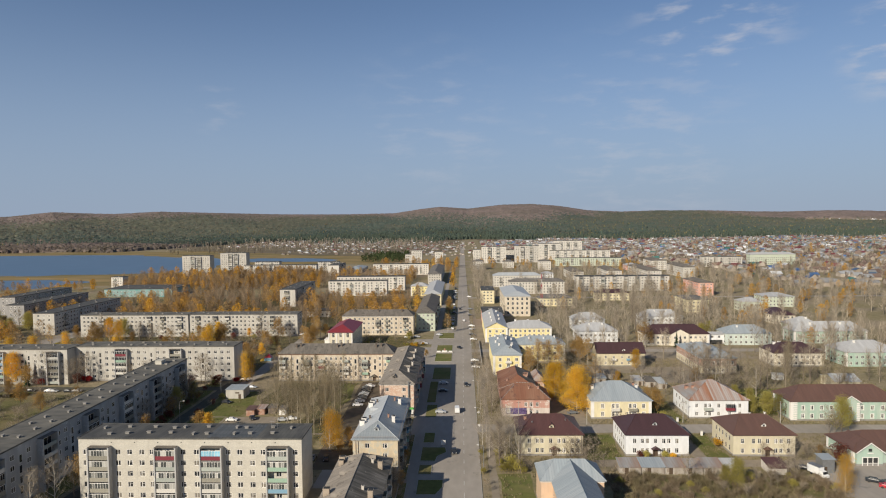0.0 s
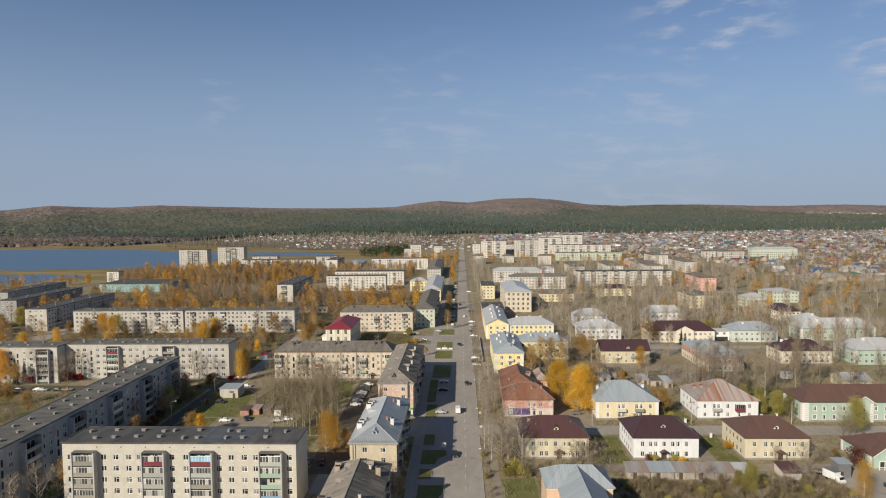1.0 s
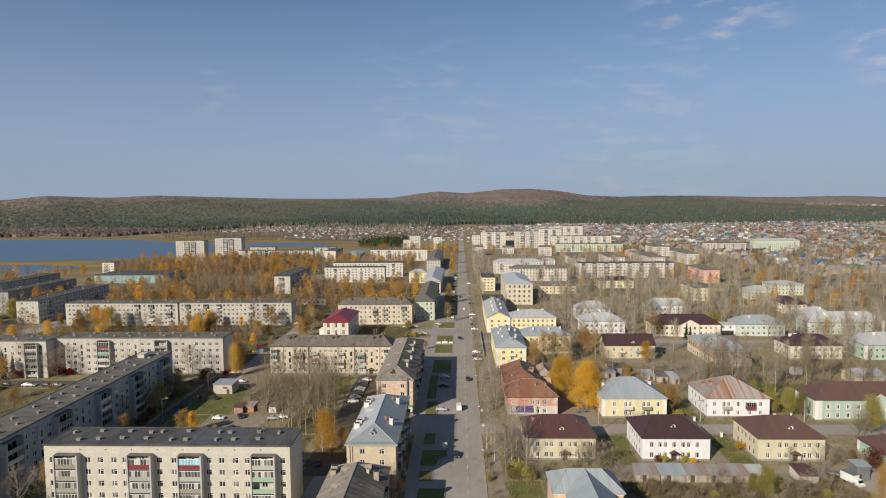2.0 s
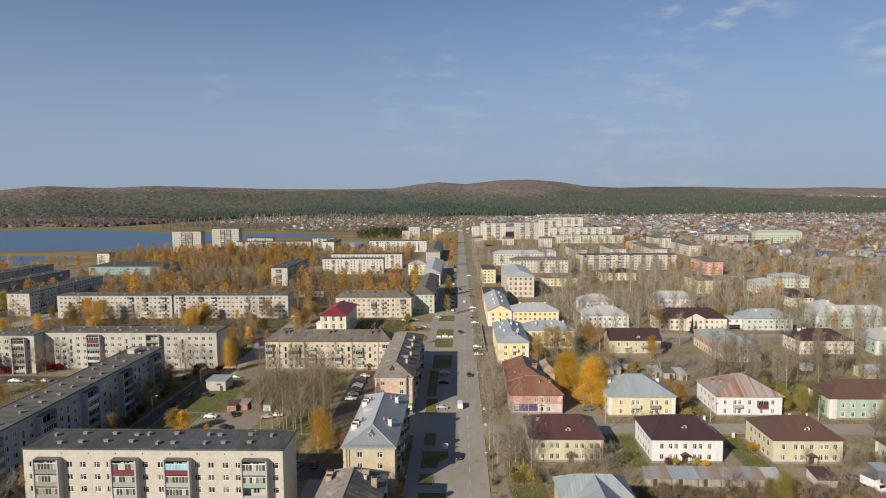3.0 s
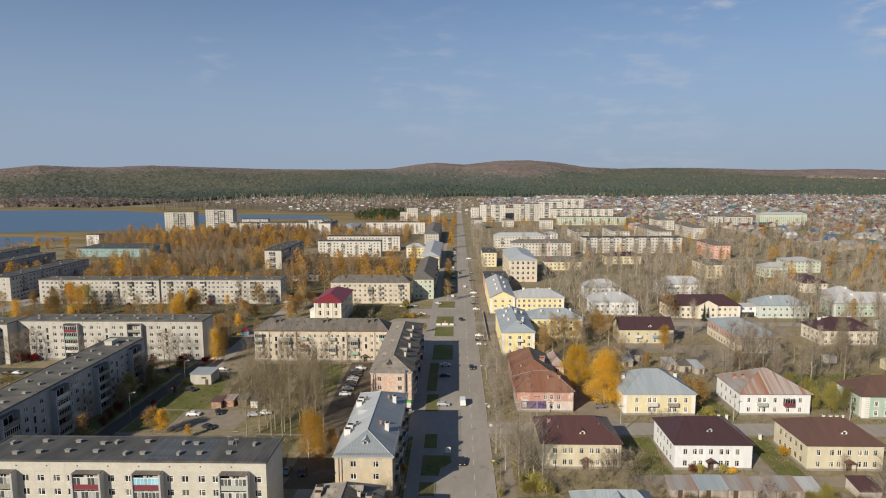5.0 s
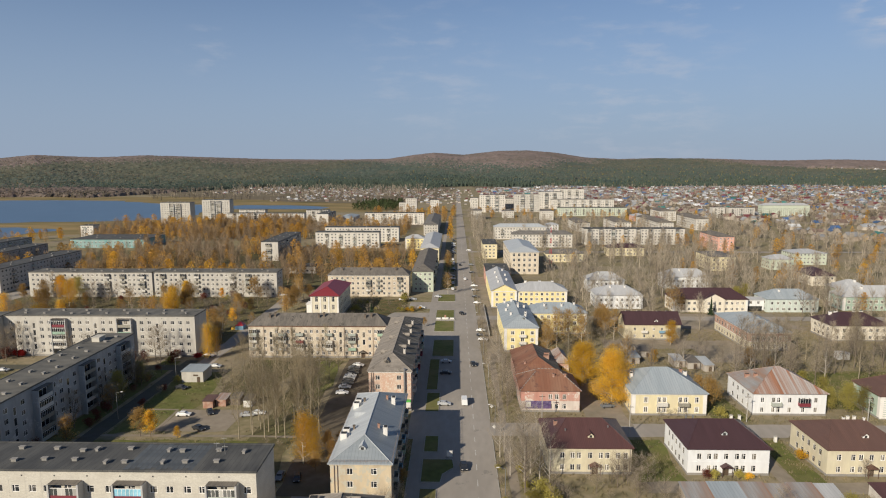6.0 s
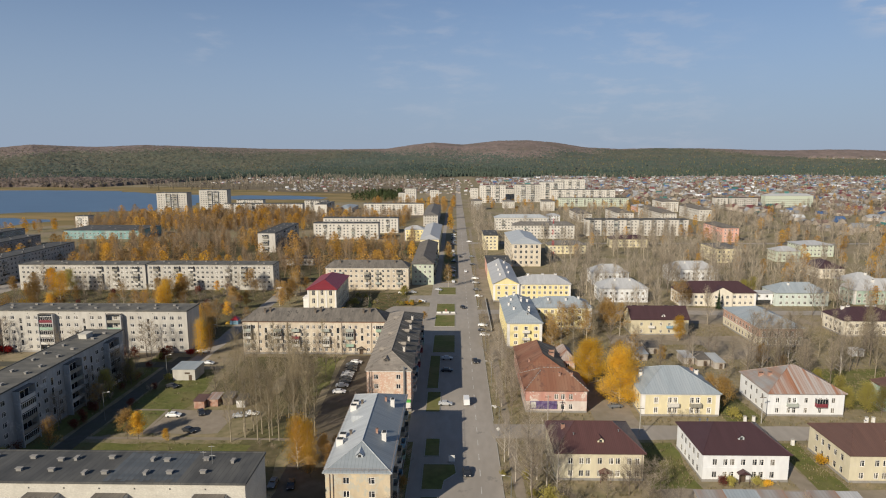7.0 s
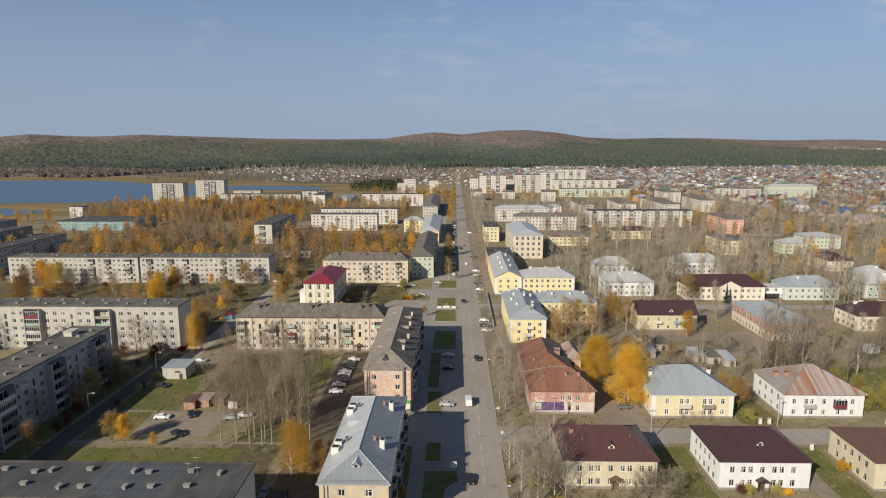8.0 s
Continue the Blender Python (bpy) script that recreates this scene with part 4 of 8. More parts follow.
plot([(-13, 192), (-8, 192), (-7.5, 196), (-4.6, 199.5), (-5, 204), (-13, 204)])
plot([(-12.6, 168), (-7, 168), (-5, 173), (-5, 178), (-12.6, 178)])
kerb_line = Shape()
for x, y0, y1 in ((6.2, 60, 216), (6.2, 230, 350), (6.2, 362, 590), (6.2, 602, 900)):
    kerb_line.box(x, y0, 0, x + 0.18, y1, 0.16)
tagged(part("kerb", kerb_line, None, mats=[KERB]), "long grey concrete kerb of the street", "kerb", kind="structure")

# lake and marsh
sheet("marsh", "rust-brown reed marsh round the lake", "marsh", [(-1500, 640), (-700, 640), (-470, 700), (-380, 760), (-300, 1000), (-90, 1130), (-100, 1420), (-330, 1560), (-1000, 1560), (-1700, 1480)], 0.05, MARSH, 14.0, 40.0)
sheet("water", "calm blue-grey lake", "lake", [(-1500, 930), (-900, 905), (-640, 860), (-560, 890), (-440, 900), (-400, 960), (-440, 1120), (-500, 1250), (-640, 1310), (-760, 1395), (-900, 1415), (-1200, 1400), (-1700, 1400)], 0.12, WATER, 8.0, 25.0)
sheet("water", "shallow reed-fringed inlet of the lake", "lake", [(-1100, 660), (-620, 670), (-525, 688), (-492, 705), (-500, 735), (-480, 768), (-535, 798), (-618, 806), (-720, 812), (-1100, 815)], 0.12, WATER, 8.0, 25.0)
sheet("water", "narrow arm of the lake behind apartment blocks", "lake", [(-420, 1130), (-250, 1135), (-240, 1180), (-310, 1235), (-420, 1240), (-470, 1180)], 0.12, WATER, 6.0, 25.0)

# ---- the town: left of the street ----
def block(label, x0, x1, y0, y1, H, rz=0, floors=5, wall=CREAM, roof=BITUMEN, stacks=(), bal=(3.0, 1.0), style="open", pitch=3.2, ends=None, end_cols=2,
          base=1.3, storey=2.85, seed=1, near=False, vents=8, stairs=(), cols=None, win=(1.55, 1.5), **more):
    """A slab block: windows at an even pitch, balcony stacks at the given stations of its long front."""
    L = (x1 - x0) if rz % 180 == 0 else (y1 - y0)
    D = (y1 - y0) if rz % 180 == 0 else (x1 - x0)
    if cols is None:
        us = []
        for u in spread(1.2, L - 1.2, pitch):
            if all(abs(u - s) > bal[0] / 2 + 0.75 for s in stacks):
                us.append(u)
        if style == "open" or y0 < 300:
            us += list(stacks)
        cols = {"f": us}
        if ends is None:
            ends = ("l",) if rz else (() if y0 > 600 else ("r",) if x0 < 0 else ("l",))
        for e in ends:
            cols[e] = spread(2.0, D - 2.0, (D - 4) / end_cols) if end_cols else []
    st = [("f", min(cols["f"], key=lambda u: abs(u - s))) for s in stairs]
    return building("apartment_block", label, "apartment block", x0, x1, y0, y1, H, floors, wall, roof, rz, cols=cols, base=base, storey=storey, win=win,
                    near=near, balconies=[("f", s, *bal) for s in stacks], style=style, vents=vents, seed=seed, stairs=st, group="apartment blocks", **more)


LOGGIA = (5.4, 1.55)
near_block = block("cream panel apartment block with dark flat roof and glazed loggias", -105, -43, 162, 173.5, 18.2, stacks=(6.3, 24.8, 37.4, 55.6), bal=LOGGIA, style="loggia",
      cols={"f": [2.0, 11.0, 14.3, 17.7, 20.6, 6.3, 24.8, 37.4, 55.6, 29.2, 32.9, 41.7, 44.9, 48.4, 51.4, 60.2]}, base=1.7, storey=3.02, near=True, vents=19, seed=4, joints=3.2, win=(1.5, 1.5),
      scheme=((("glazed", 4), ("glazed", 4), ("glazed", 4), ("glazed", 4), ("glazed", 1)), (("glazed", 2), ("glazed", 0), ("glazed", 0), ("glazed", 1), ("glazed", 0)),
              (("glazed", 2), ("glazed", 0), ("glazed", 4), ("glazed", 1), ("glazed", 1)), (("glazed", 0), ("glazed", 3), ("plain", 3), ("glazed", 5), ("plain", 3))))
BLUECURTAIN = surface("blue_curtain_behind_glass", (0.12, 0.36, 0.5), (0.3, 0.5, 0.58), 1.5, 0.15, 0.0, vary=0.3)
for ch in near_block.children:
    if ch.name.split(".")[0] == "balcony" and abs(ch.location.x - 6.4) < 0.3 and ch.location.z > 12:
        for pane in ch.children:
            if pane.name.split(".")[0] == "pane":
                pane.data = pane.data.copy()
                pane.data.materials[0] = BLUECURTAIN
FELT = surface("newer_blue_grey_felt", (0.085, 0.095, 0.105), (0.06, 0.07, 0.08), 0.6, 0.8, 0.2, 3.0, stain=(0.13, 0.135, 0.14), amount=0.5, wide=0.4, vary=0.12)
for i in range(13):
    part("felt_strip", Shape().box(-0.48, -5.4 + 0.4 * (i % 3), 0, 0.48, 5.5 - 0.5 * (i % 2), 0.006), near_block, "", pose(5.2 + 1.06 * i, 0, 18.484 + 0.002 * (i % 2)), [FELT])
SHADED = tuple(tuple((("plain", "glazed", "glazed")[(i * 3 + k * 2 + i * k) % 3], (1, 0, 4, 1, 4)[(i + 2 * k) % 5]) for k in range(5)) for i in range(6))
shaded_block = block("long shaded grey-cream panel block beside a courtyard road", -134, -121.5, 140, 264.5, 16.6, 90, stacks=(11, 32, 53, 74, 95, 116), bal=(6.0, 1.6), style="loggia", near=False, wall=SHADEPANEL, roof=OLDFELT, scheme=SHADED,
      vents=30, base=1.4, storey=2.95, seed=6, ends=(), win=(1.6, 1.5), stairs=(21, 43, 64, 85, 106))
# added dark glass stands in for the deep shade inside each loggia
for u in (11, 32, 53, 74, 95, 116):
    for k in range(5):
        part("balcony_window", window_meshes(5.2, 2.2, "three", FARGLASS)[2], shaded_block, "dark glass for the shade inside a loggia", side_at("f", 124.5, 12.5, u, 0.03, 0.75 + 2.95 * k))
part("roof_hut", Shape().box(-1.8, -1.3, 0, 1.8, 1.3, 1.5).box(-2.0, -1.5, 1.5, 2.0, 1.5, 1.65), shaded_block, "", pose(53, 1, 16.88), [CREAM])
block("cream panel apartment block with loggia stacks", -188.5, -110, 290, 301.5, 16.8, wall=GREYCREAM, roof=OLDFELT, stacks=(23.3, 50.2), bal=LOGGIA, style="loggia", near=True, vents=18, base=1.6,
      storey=2.95, seed=7, end_cols=0, joints=3.2, stairs=(11, 37, 64))
block("cream panel apartment block standing forward of its neighbour", -275, -188.7, 284, 295.5, 16.8, wall=GREYCREAM, roof=OLDFELT, stacks=(26, 53, 80), bal=LOGGIA, style="loggia", vents=16, base=1.6,
      storey=2.95, seed=8, end_cols=0, joints=3.2, stairs=(14, 40, 66))
block("long cream five-storey block with balcony stacks", -258, -184, 403, 415, 14.6, wall=GREYCREAM, roof=OLDFELT, pitch=2.75, stacks=(15, 26.4, 47.5, 56.6, 68.4), seed=9, vents=10, base=1.2, storey=2.75)
block("long cream five-storey block with balcony stacks", -183.9, -110, 404, 416, 14.6, wall=GREYCREAM, roof=OLDFELT, pitch=2.75, stacks=(6, 18, 26.3, 47.6, 57), seed=10, vents=10, base=1.2, storey=2.75)
block("five-storey block with cream end wall and shaded side", -296, -281, 410, 492, 15, 90, stacks=(12, 30, 48, 66), seed=11, wall=GREYCREAM, end_cols=3)
block("five-storey block with a shaded long side", -347, -333, 452, 532, 15, 90, stacks=(12, 30, 48, 66), seed=12, wall=SHADEGREY, end_cols=3)
block("five-storey block with a shaded long side", -390, -376, 500, 575, 15, 90, stacks=(12, 30, 48, 66), seed=13, wall=SHADEGREY, end_cols=3)
end_block = block("five-storey block with pale end wall and balconies", -163, -149, 541, 615, 15.5, 90, stacks=(10, 28, 46, 64), seed=15, wall=SHADEGREY, end_cols=0, end_sheet=FARWALL)
for k in range(5):
    add_balcony(end_block, side_at("l", 74, 14, 6.0 + 0.4 * (k % 2), 0.05, 0.6 + 2.85 * k), 4.2, 1.0, "plain" if k % 2 else "glazed", 4, False)
block("small pale four-storey block among orange trees", -414, -400, 706, 718, 12.5, floors=4, stacks=(5,), seed=16, wall=FARWALL, vents=2)
block("low teal-banded school with a dark roof", -370, -299, 618, 660, 8.0, floors=2, wall=surface("teal_panels", (0.12, 0.29, 0.29), (0.3, 0.36, 0.34), 0.25, 0.8, 0.1), seed=17, vents=6, pitch=3.6, base=1.2, storey=3.3)
for x, y, s in ((-398, 856, 18), (-369, 921, 19)):
    block("nine-storey pale brick tower with a central balcony column", x, x + 40, y, y + 15, 28.5, floors=9, wall=GREYCREAM, stacks=(15.5, 24.5), bal=(5.5, 1.2), style="loggia", pitch=3.4,
          seed=s, vents=4, base=1.4, storey=2.9)
for a in ((-310, -206, 858, 14), (-318, -280, 927, 14), (-218, -186, 917, 14), (-124, -46, 850, 15), (-137, -62, 665, 15), (-136, -76, 618, 15)):
    L = a[1] - a[0]
    block("far cream five-storey block with balconies", a[0], a[1], a[2], a[2] + 12, a[3], wall=FARWALL, stacks=tuple(spread(4, L - 4, 13)), seed=int(a[2]), base=1.2, storey=2.75, vents=6)
block("five-storey block with pale end wall", -184, -169, 835, 885, 15, 90, wall=SHADEGREY, end_cols=0, end_sheet=FARWALL, stacks=(10, 25, 40), seed=21, vents=4)
block("pale concrete tower block by pine trees", -86, -68, 1046, 1062, 24, floors=8, wall=FARWALL, seed=22, vents=2, base=1.4, storey=2.8)
block("pale concrete tower block", -46, -32, 1052, 1066, 21, floors=7, wall=FARWALL, seed=23, vents=2, base=1.4, storey=2.8)
block("lower wing of a pale concrete block", -97, -86.2, 1048, 1062, 17, floors=5, wall=FARWALL, seed=24, vents=1)
block("low pale pavilion with a flat roof", -128, -105, 483, 496, 5, floors=1, wall=FARWALL, seed=25, vents=2)


def old_block(label, x0, x1, y0, y1, H, rise, wall, roof, floors=4, rz=0, inset=None, stacks=(), pitch=3.0, side_pitch=3.2, seed=1, near=False, base=1.2, storey=3.0, kind="hip", **more):
    """A brick or plastered block under a pitched roof."""
    L = (x1 - x0) if rz % 180 == 0 else (y1 - y0)
    D = (y1 - y0) if rz % 180 == 0 else (x1 - x0)
    cols = {"f": spread(0.8, L - 0.8, pitch), ("r" if x0 < 0 else "l"): spread(0.8, D - 0.8, side_pitch)}
    cols.update(more.pop("cols", {}))
    near_u = [(s, min(cols[s], key=lambda u: abs(u - v))) for s, v in stacks]
    return building("apartment_house", label, "apartment house", x0, x1, y0, y1, H, floors, wall, roof, rz, kind=kind, rise=rise, inset=inset, cols=cols, near=near, base=base,
                    storey=storey, balconies=[(s, u, 3.0, 1.0) for s, u in near_u], style="open", seed=seed, group="pitched-roof houses", **more)


old_block("cream four-storey house with grey slate roof and balconies", -88, -32.2, 289.5, 302, 13.3, 3.6, BUFF, SLATE, near=True, inset=5, pitch=2.35, win=(1.15, 1.45), stairs=[("f", 0.8 + 2.3565 * (i + 0.5)) for i in (3, 8, 15, 19)], pipes=(("f", 6.2), ("f", 17.6), ("f", 38.8), ("f", 50.4)), stacks=[("f", u) for u in (2, 14, 22, 33.5, 42.4, 53.7)],
          chimneys=((-20, -2.5, 0.7, 0.6, 1.5, SOOTY), (-18, -2, 0.7, 0.6, 1.7, SOOTY), (0, -2.5, 0.7, 0.6, 1.5, SOOTY), (2, -2, 0.7, 0.6, 1.7, SOOTY), (19, -2.5, 0.7, 0.6, 1.5, SOOTY), (21.5, -2, 0.7, 0.6, 1.7, SOOTY)),
          seed=31, doors=(("f", 46.3),), cornice=REDOXIDE)
pink_house = old_block("weathered pink four-storey house with old grey slate roof", -31.7, -18.3, 236, 302, 13.1, 3.1, PINK, PALESLATE, near=True, inset=9.3, cols={"f": [2.9, 9.6], "r": spread(1, 65, 3.2), "l": []},
          stacks=[("r", u) for u in (8, 20, 33, 46, 58)], cornice=TRIM, seed=32, pipes=(("f", 0.8), ("f", 1.5), ("r", 22), ("r", 44)),
          chimneys=((3.6, -20, 0.7, 1.0, 1.5, PALEBRICK), (4.2, -8, 0.7, 1.0, 1.5, PALEBRICK), (3.8, 6, 0.7, 1.0, 1.4, PALEBRICK), (3.6, 18, 0.7, 1.0, 1.4, PALEBRICK)),
          dormers=((-1.2, -29.5, 0, SLATE), (-4.3, -19, -90, SLATE), (-3.2, -3, -90, SLATE), (-3.4, 18, -90, SLATE), (3.6, -14, 90, SLATE), (3.6, 1, 90, SLATE), (3.6, 13, 90, SLATE)))
repaint_slope(pink_house, (1, 0, 0), STREAKSLATE)
ochre_house = old_block("ochre four-storey house with blue-grey metal roof and white chimneys", -31.7, -18.3, 176.5, 217, 12.8, 3.3, OCHRE, ZINC, near=True, inset=7.6, cols={"f": [4.3, 9.6], "r": spread(1, 39.5, 3.2), "l": []},
          stacks=[("r", u) for u in (6, 17, 26, 36)], cornice=OCHRE, seed=33, pipes=(("f", 0.9), ("f", 1.6), ("r", 0.8), ("r", 20)),
          chimneys=((-5.5, -9.8, 1.5, 1.2, 1.3, TRIM), (-5.3, -7.2, 1.5, 1.2, 1.2, TRIM), (-3.6, -6.6, 0.5, 0.5, 0.9, SOOTY), (-5.5, 8.7, 1.5, 1.2, 1.3, TRIM), (-5.3, 11.2, 1.5, 1.2, 1.2, TRIM), (-3.6, 10.6, 0.5, 0.5, 0.9, SOOTY), (4.2, -8.6, 1.0, 1.3, 1.8, TRIM), (2.4, -7, 0.5, 0.5, 1.0, BRICK),
                    (4.2, 10, 1.0, 1.3, 1.8, TRIM), (2.4, 11, 0.5, 0.5, 1.0, BRICK)),
          dormers=((0, -17.2, 0, ZINC), (-4.6, 1.5, -90, ZINC)))
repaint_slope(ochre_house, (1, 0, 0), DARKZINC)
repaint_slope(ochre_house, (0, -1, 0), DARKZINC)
for (xa, ya), (xb, yb) in (((-6.9, -20.5), (6.9, -20.5)), ((6.9, -20.5), (6.9, 20.5)), ((-6.9, 20.5), (-6.9, -20.5))):
    rail = Shape().tube((xa, ya, 13.75), (xb, yb, 13.75), 0.03, 0.03, 5).tube((xa, ya, 13.45), (xb, yb, 13.45), 0.025, 0.025, 5)
    for i in range(13):
        t = i / 12
        rail.tube((xa + t * (xb - xa), ya + t * (yb - ya), 12.95), (xa + t * (xb - xa), ya + t * (yb - ya), 13.78), 0.025, 0.025, 4)
    part("eave_rail", rail, ochre_house, "thin rusty steel rail along the eaves", None, [PIPE])
TANBRICK = surface("weathered_tan_brick", (0.43, 0.36, 0.285), (0.33, 0.27, 0.21), 6.0, 0.9, 0.3, 14.0, stain=(0.2, 0.165, 0.13), amount=0.5, wide=0.7)
slate_house = old_block("ochre street house with old streaked slate roof", -33, -18.9, 118, 165.0, 11.5, 3.3, OCHRE, PALESLATE, near=True, inset=4.8, cols={"f": [], "r": spread(1, 46, 3.2), "l": []}, seed=34, stacks=[("r", u) for u in (28, 38)],
          chimneys=((-5.6, 19.0, 1.5, 1.2, 1.6, TANBRICK), (-5.6, 17.4, 1.3, 1.0, 1.2, TANBRICK), (-5.6, -0.4, 1.5, 1.2, 1.6, TANBRICK), (5.2, 14.8, 1.2, 1.2, 1.9, TANBRICK), (5.2, -2.4, 1.2, 1.2, 1.9, TANBRICK), (3.0, 16, 0.6, 0.5, 0.9, PALEBRICK), (3.0, 0, 0.6, 0.5, 0.9, PALEBRICK)),
          dormers=((-4.2, 9, -90, DARKSLATE), (-3.4, 17, -90, DARKSLATE), (-3.6, -4, -90, DARKSLATE), (3.4, 18.5, 90, DARKSLATE)))
repaint_slope(slate_house, (1, 0, 0), STREAKSLATE)
HALLCREAM = plaster("pale_cream_plaster", (0.66, 0.605, 0.475), (0.52, 0.47, 0.37), 0.4)
hall = old_block("pale cream hall with a crimson metal hipped roof", -77.2, -63, 350, 384, 12.4, 3.3, HALLCREAM, CRIMSON, floors=3, near=True, cols={"f": [3, 7.2, 11.4], "r": spread(2, 32, 4), "l": []}, base=1.4, storey=4.0, win=(1.5, 2.6), seed=35, cornice=TRIM, over=0.7)
for x in (-6.7, -2.15, 2.05, 6.7):
    part("pilaster", Shape().box(-0.35, -0.16, 0.4, 0.35, 0, 11.9), hall, "white pilaster", pose(x, -17, 0), [TRIM])
part("side_annex", Shape().box(-2.6, -3, 0, 0, 3, 7.6).box(-2.9, -3.3, 7.6, 0, 3.3, 7.9), hall, "low white annex", pose(-7.1, -12, 0), [TRIM])
old_block("cream five-storey house with grey slate roof", -80, -32, 406, 419, 12.9, 3.4, BUFF, SLATE, seed=36, floors=4, stacks=[("f", u) for u in (8, 24, 31, 44)], inset=5, cornice=TRIM,
          chimneys=tuple((x, -2.6, 0.8, 0.6, 1.6, SOOTY) for x in (-16, 0, 16)))
old_block("pale green street house with long grey slate roof", -31, -18, 420, 512, 12.6, 3.5, PALEGREEN, SLATE, seed=37, inset=9, stacks=[("r", u) for u in (10, 30, 50, 70)], cols={"l": []})
old_block("yellow house with pale metal roof", -51, -33.2, 612, 625, 10, 3.2, YELLOW, PALEZINC, floors=3, seed=38, quoins=TRIM)
old_block("street house with pale metal roof", -33, -18, 545, 650, 10.2, 3.2, PALEYELLOW, PALEZINC, floors=3, seed=39, inset=8)
old_block("street house with dark metal roof", -40, -24, 726, 860, 12, 3.0, FARWALL, DARKSLATE, floors=4, seed=40, inset=8)
old_block("low pale hall with a grey hipped roof", -166, -146, 889, 945, 5.5, 2.4, FARWALL, BLUEZINC, floors=1, seed=41, pitch=5)

# ---- the town: right of the street ----
def cottage(label, x0, x1, y0, y1, H, rise, wall, roof, cols=None, floors=2, base=1.0, storey=3.15, near=True, inset=None, kind="hip", name="town_house", **more):
    if cols is None:
        cols = {"f": spread(1.2, x1 - x0 - 1.2, 2.9), "l": spread(1.2, y1 - y0 - 1.2, 3.2)}
    return building(name, label, "house", x0, x1, y0, y1, H, floors, wall, roof, kind=kind, rise=rise, inset=inset, cols=cols, base=base, storey=storey, near=near, group="two-storey houses", **more)


cottage("sand-yellow two-storey house with maroon hipped metal roof", 19.2, 40, 197, 214, 7.0, 4.1, SAND, MAROON, {"f": [3.4, 6.0, 7.6, 10.4, 13.1, 14.7, 17.4, 19.3], "l": spread(2, 15, 3.2)}, inset=6.2, win=(1.12, 1.6),
        doors=(("f", 11.6),), pipes=(("f", 0.5), ("f", 20.3)), dormers=((0.6, -6.0, 0, SAND),), chimneys=((-7.5, 0, 0.9, 0.7, 0.9, BRICK), (5.6, -3, 0.2, 0.2, 0.5, STEEL), (-5.6, -4, 0.2, 0.2, 0.5, STEEL)), seed=51)
cottage("white two-storey house with dark maroon hipped roof", 54, 74.2, 197, 214, 7.0, 4.1, WHITEWALL, DARKMAROON, {"f": [2.8, 5.3, 6.9, 9.5, 12.2, 13.8, 16.4], "l": spread(2, 15, 2.7)}, inset=6.0, win=(1.12, 1.6),
        doors=(("f", 9.5),), dormers=((0.2, -5.0, 0, ZINC),), chimneys=((-6.5, 3.5, 0.3, 0.3, 0.8, STEEL), (-5, 2.5, 0.3, 0.3, 0.8, STEEL)), seed=52, band=WHITEWALL)
cottage("pale beige two-storey house with brown hipped roof", 88.5, 108.2, 197, 213.8, 7.0, 4.1, SAND, BROWNROOF, {"f": [2.9, 6.4, 8.3, 10.9, 13.6, 15.2, 17.6], "l": spread(2, 15, 2.7)}, inset=6.0, win=(1.12, 1.6),
        doors=(("f", 10.9),), dormers=((1.2, -5.4, 0, TRIM),), chimneys=((0.0, 2.0, 0.5, 0.5, 0.7, TRIM), (4.0, 0.0, 0.4, 0.4, 0.6, TRIM)), seed=53)
cottage("pale yellow house with grey-blue hipped metal roof and white corners", 50.6, 73.6, 234, 254, 7.1, 5.0, PALEYELLOW, BLUEZINC, {"f": [4.3, 8.4, 10.0, 14.9, 16.6, 20.0], "l": spread(2, 18, 3.4)}, inset=9.5, win=(1.1, 1.7),
        quoins=TRIM, cornice=TRIM, chimneys=((-9.0, 0.5, 1.0, 0.9, 1.2, TRIM), (-8.4, 2.5, 0.8, 0.8, 1.0, TRIM), (9.0, 2.2, 1.0, 0.9, 1.2, TRIM), (8.2, 4.0, 0.8, 0.8, 1.0, BRICK)), balconies=(("f", 9.2, 3.2, 1.1), ("f", 15.8, 3.2, 1.1)), style="open", seed=54, surround=TRIM)
rusty = cottage("white two-storey house with rusty hipped metal roof", 88.2, 110.6, 234.6, 252.5, 7.1, 5.6, WHITEWALL, RUST, {"f": [2.8, 6.2, 7.8, 11.2, 15.4, 19.2], "l": spread(2, 16, 3.4)}, scheme=((("plain", 0),), (("glazed", 2),)), inset=10.9, win=(1.05, 1.6), band=WHITEWALL,
        chimneys=((-8.6, 1.5, 1.4, 0.7, 0.9, BRICK), (-6.8, -0.5, 1.2, 0.7, 0.8, BRICK)), balconies=(("f", 7.0, 3.0, 1.0), ("f", 15.4, 3.2, 1.1)), style="open", seed=55)
# its side slopes are still bare grey sheet, and one grey sheet mends the front
for ch in rusty.children:
    if ch.name.startswith("roof"):
        ch.data.materials.append(RUSTGREY)
        for f in ch.data.polygons:
            if f.normal.x < -0.2:
                f.material_index = 1
        part("roof_sheet", Shape().box(-2.2, 0, 0, 2.6, 3.6, 0.05), ch, "grey mended metal sheet", pose(3.4, -9.0, 7.42, 30.8), [BLUEZINC])
RENDER = plaster("patched_render", (0.54, 0.46, 0.41), (0.64, 0.58, 0.52), 0.8, patch=((0.46, 0.3, 0.25), 0.3, 0.3))
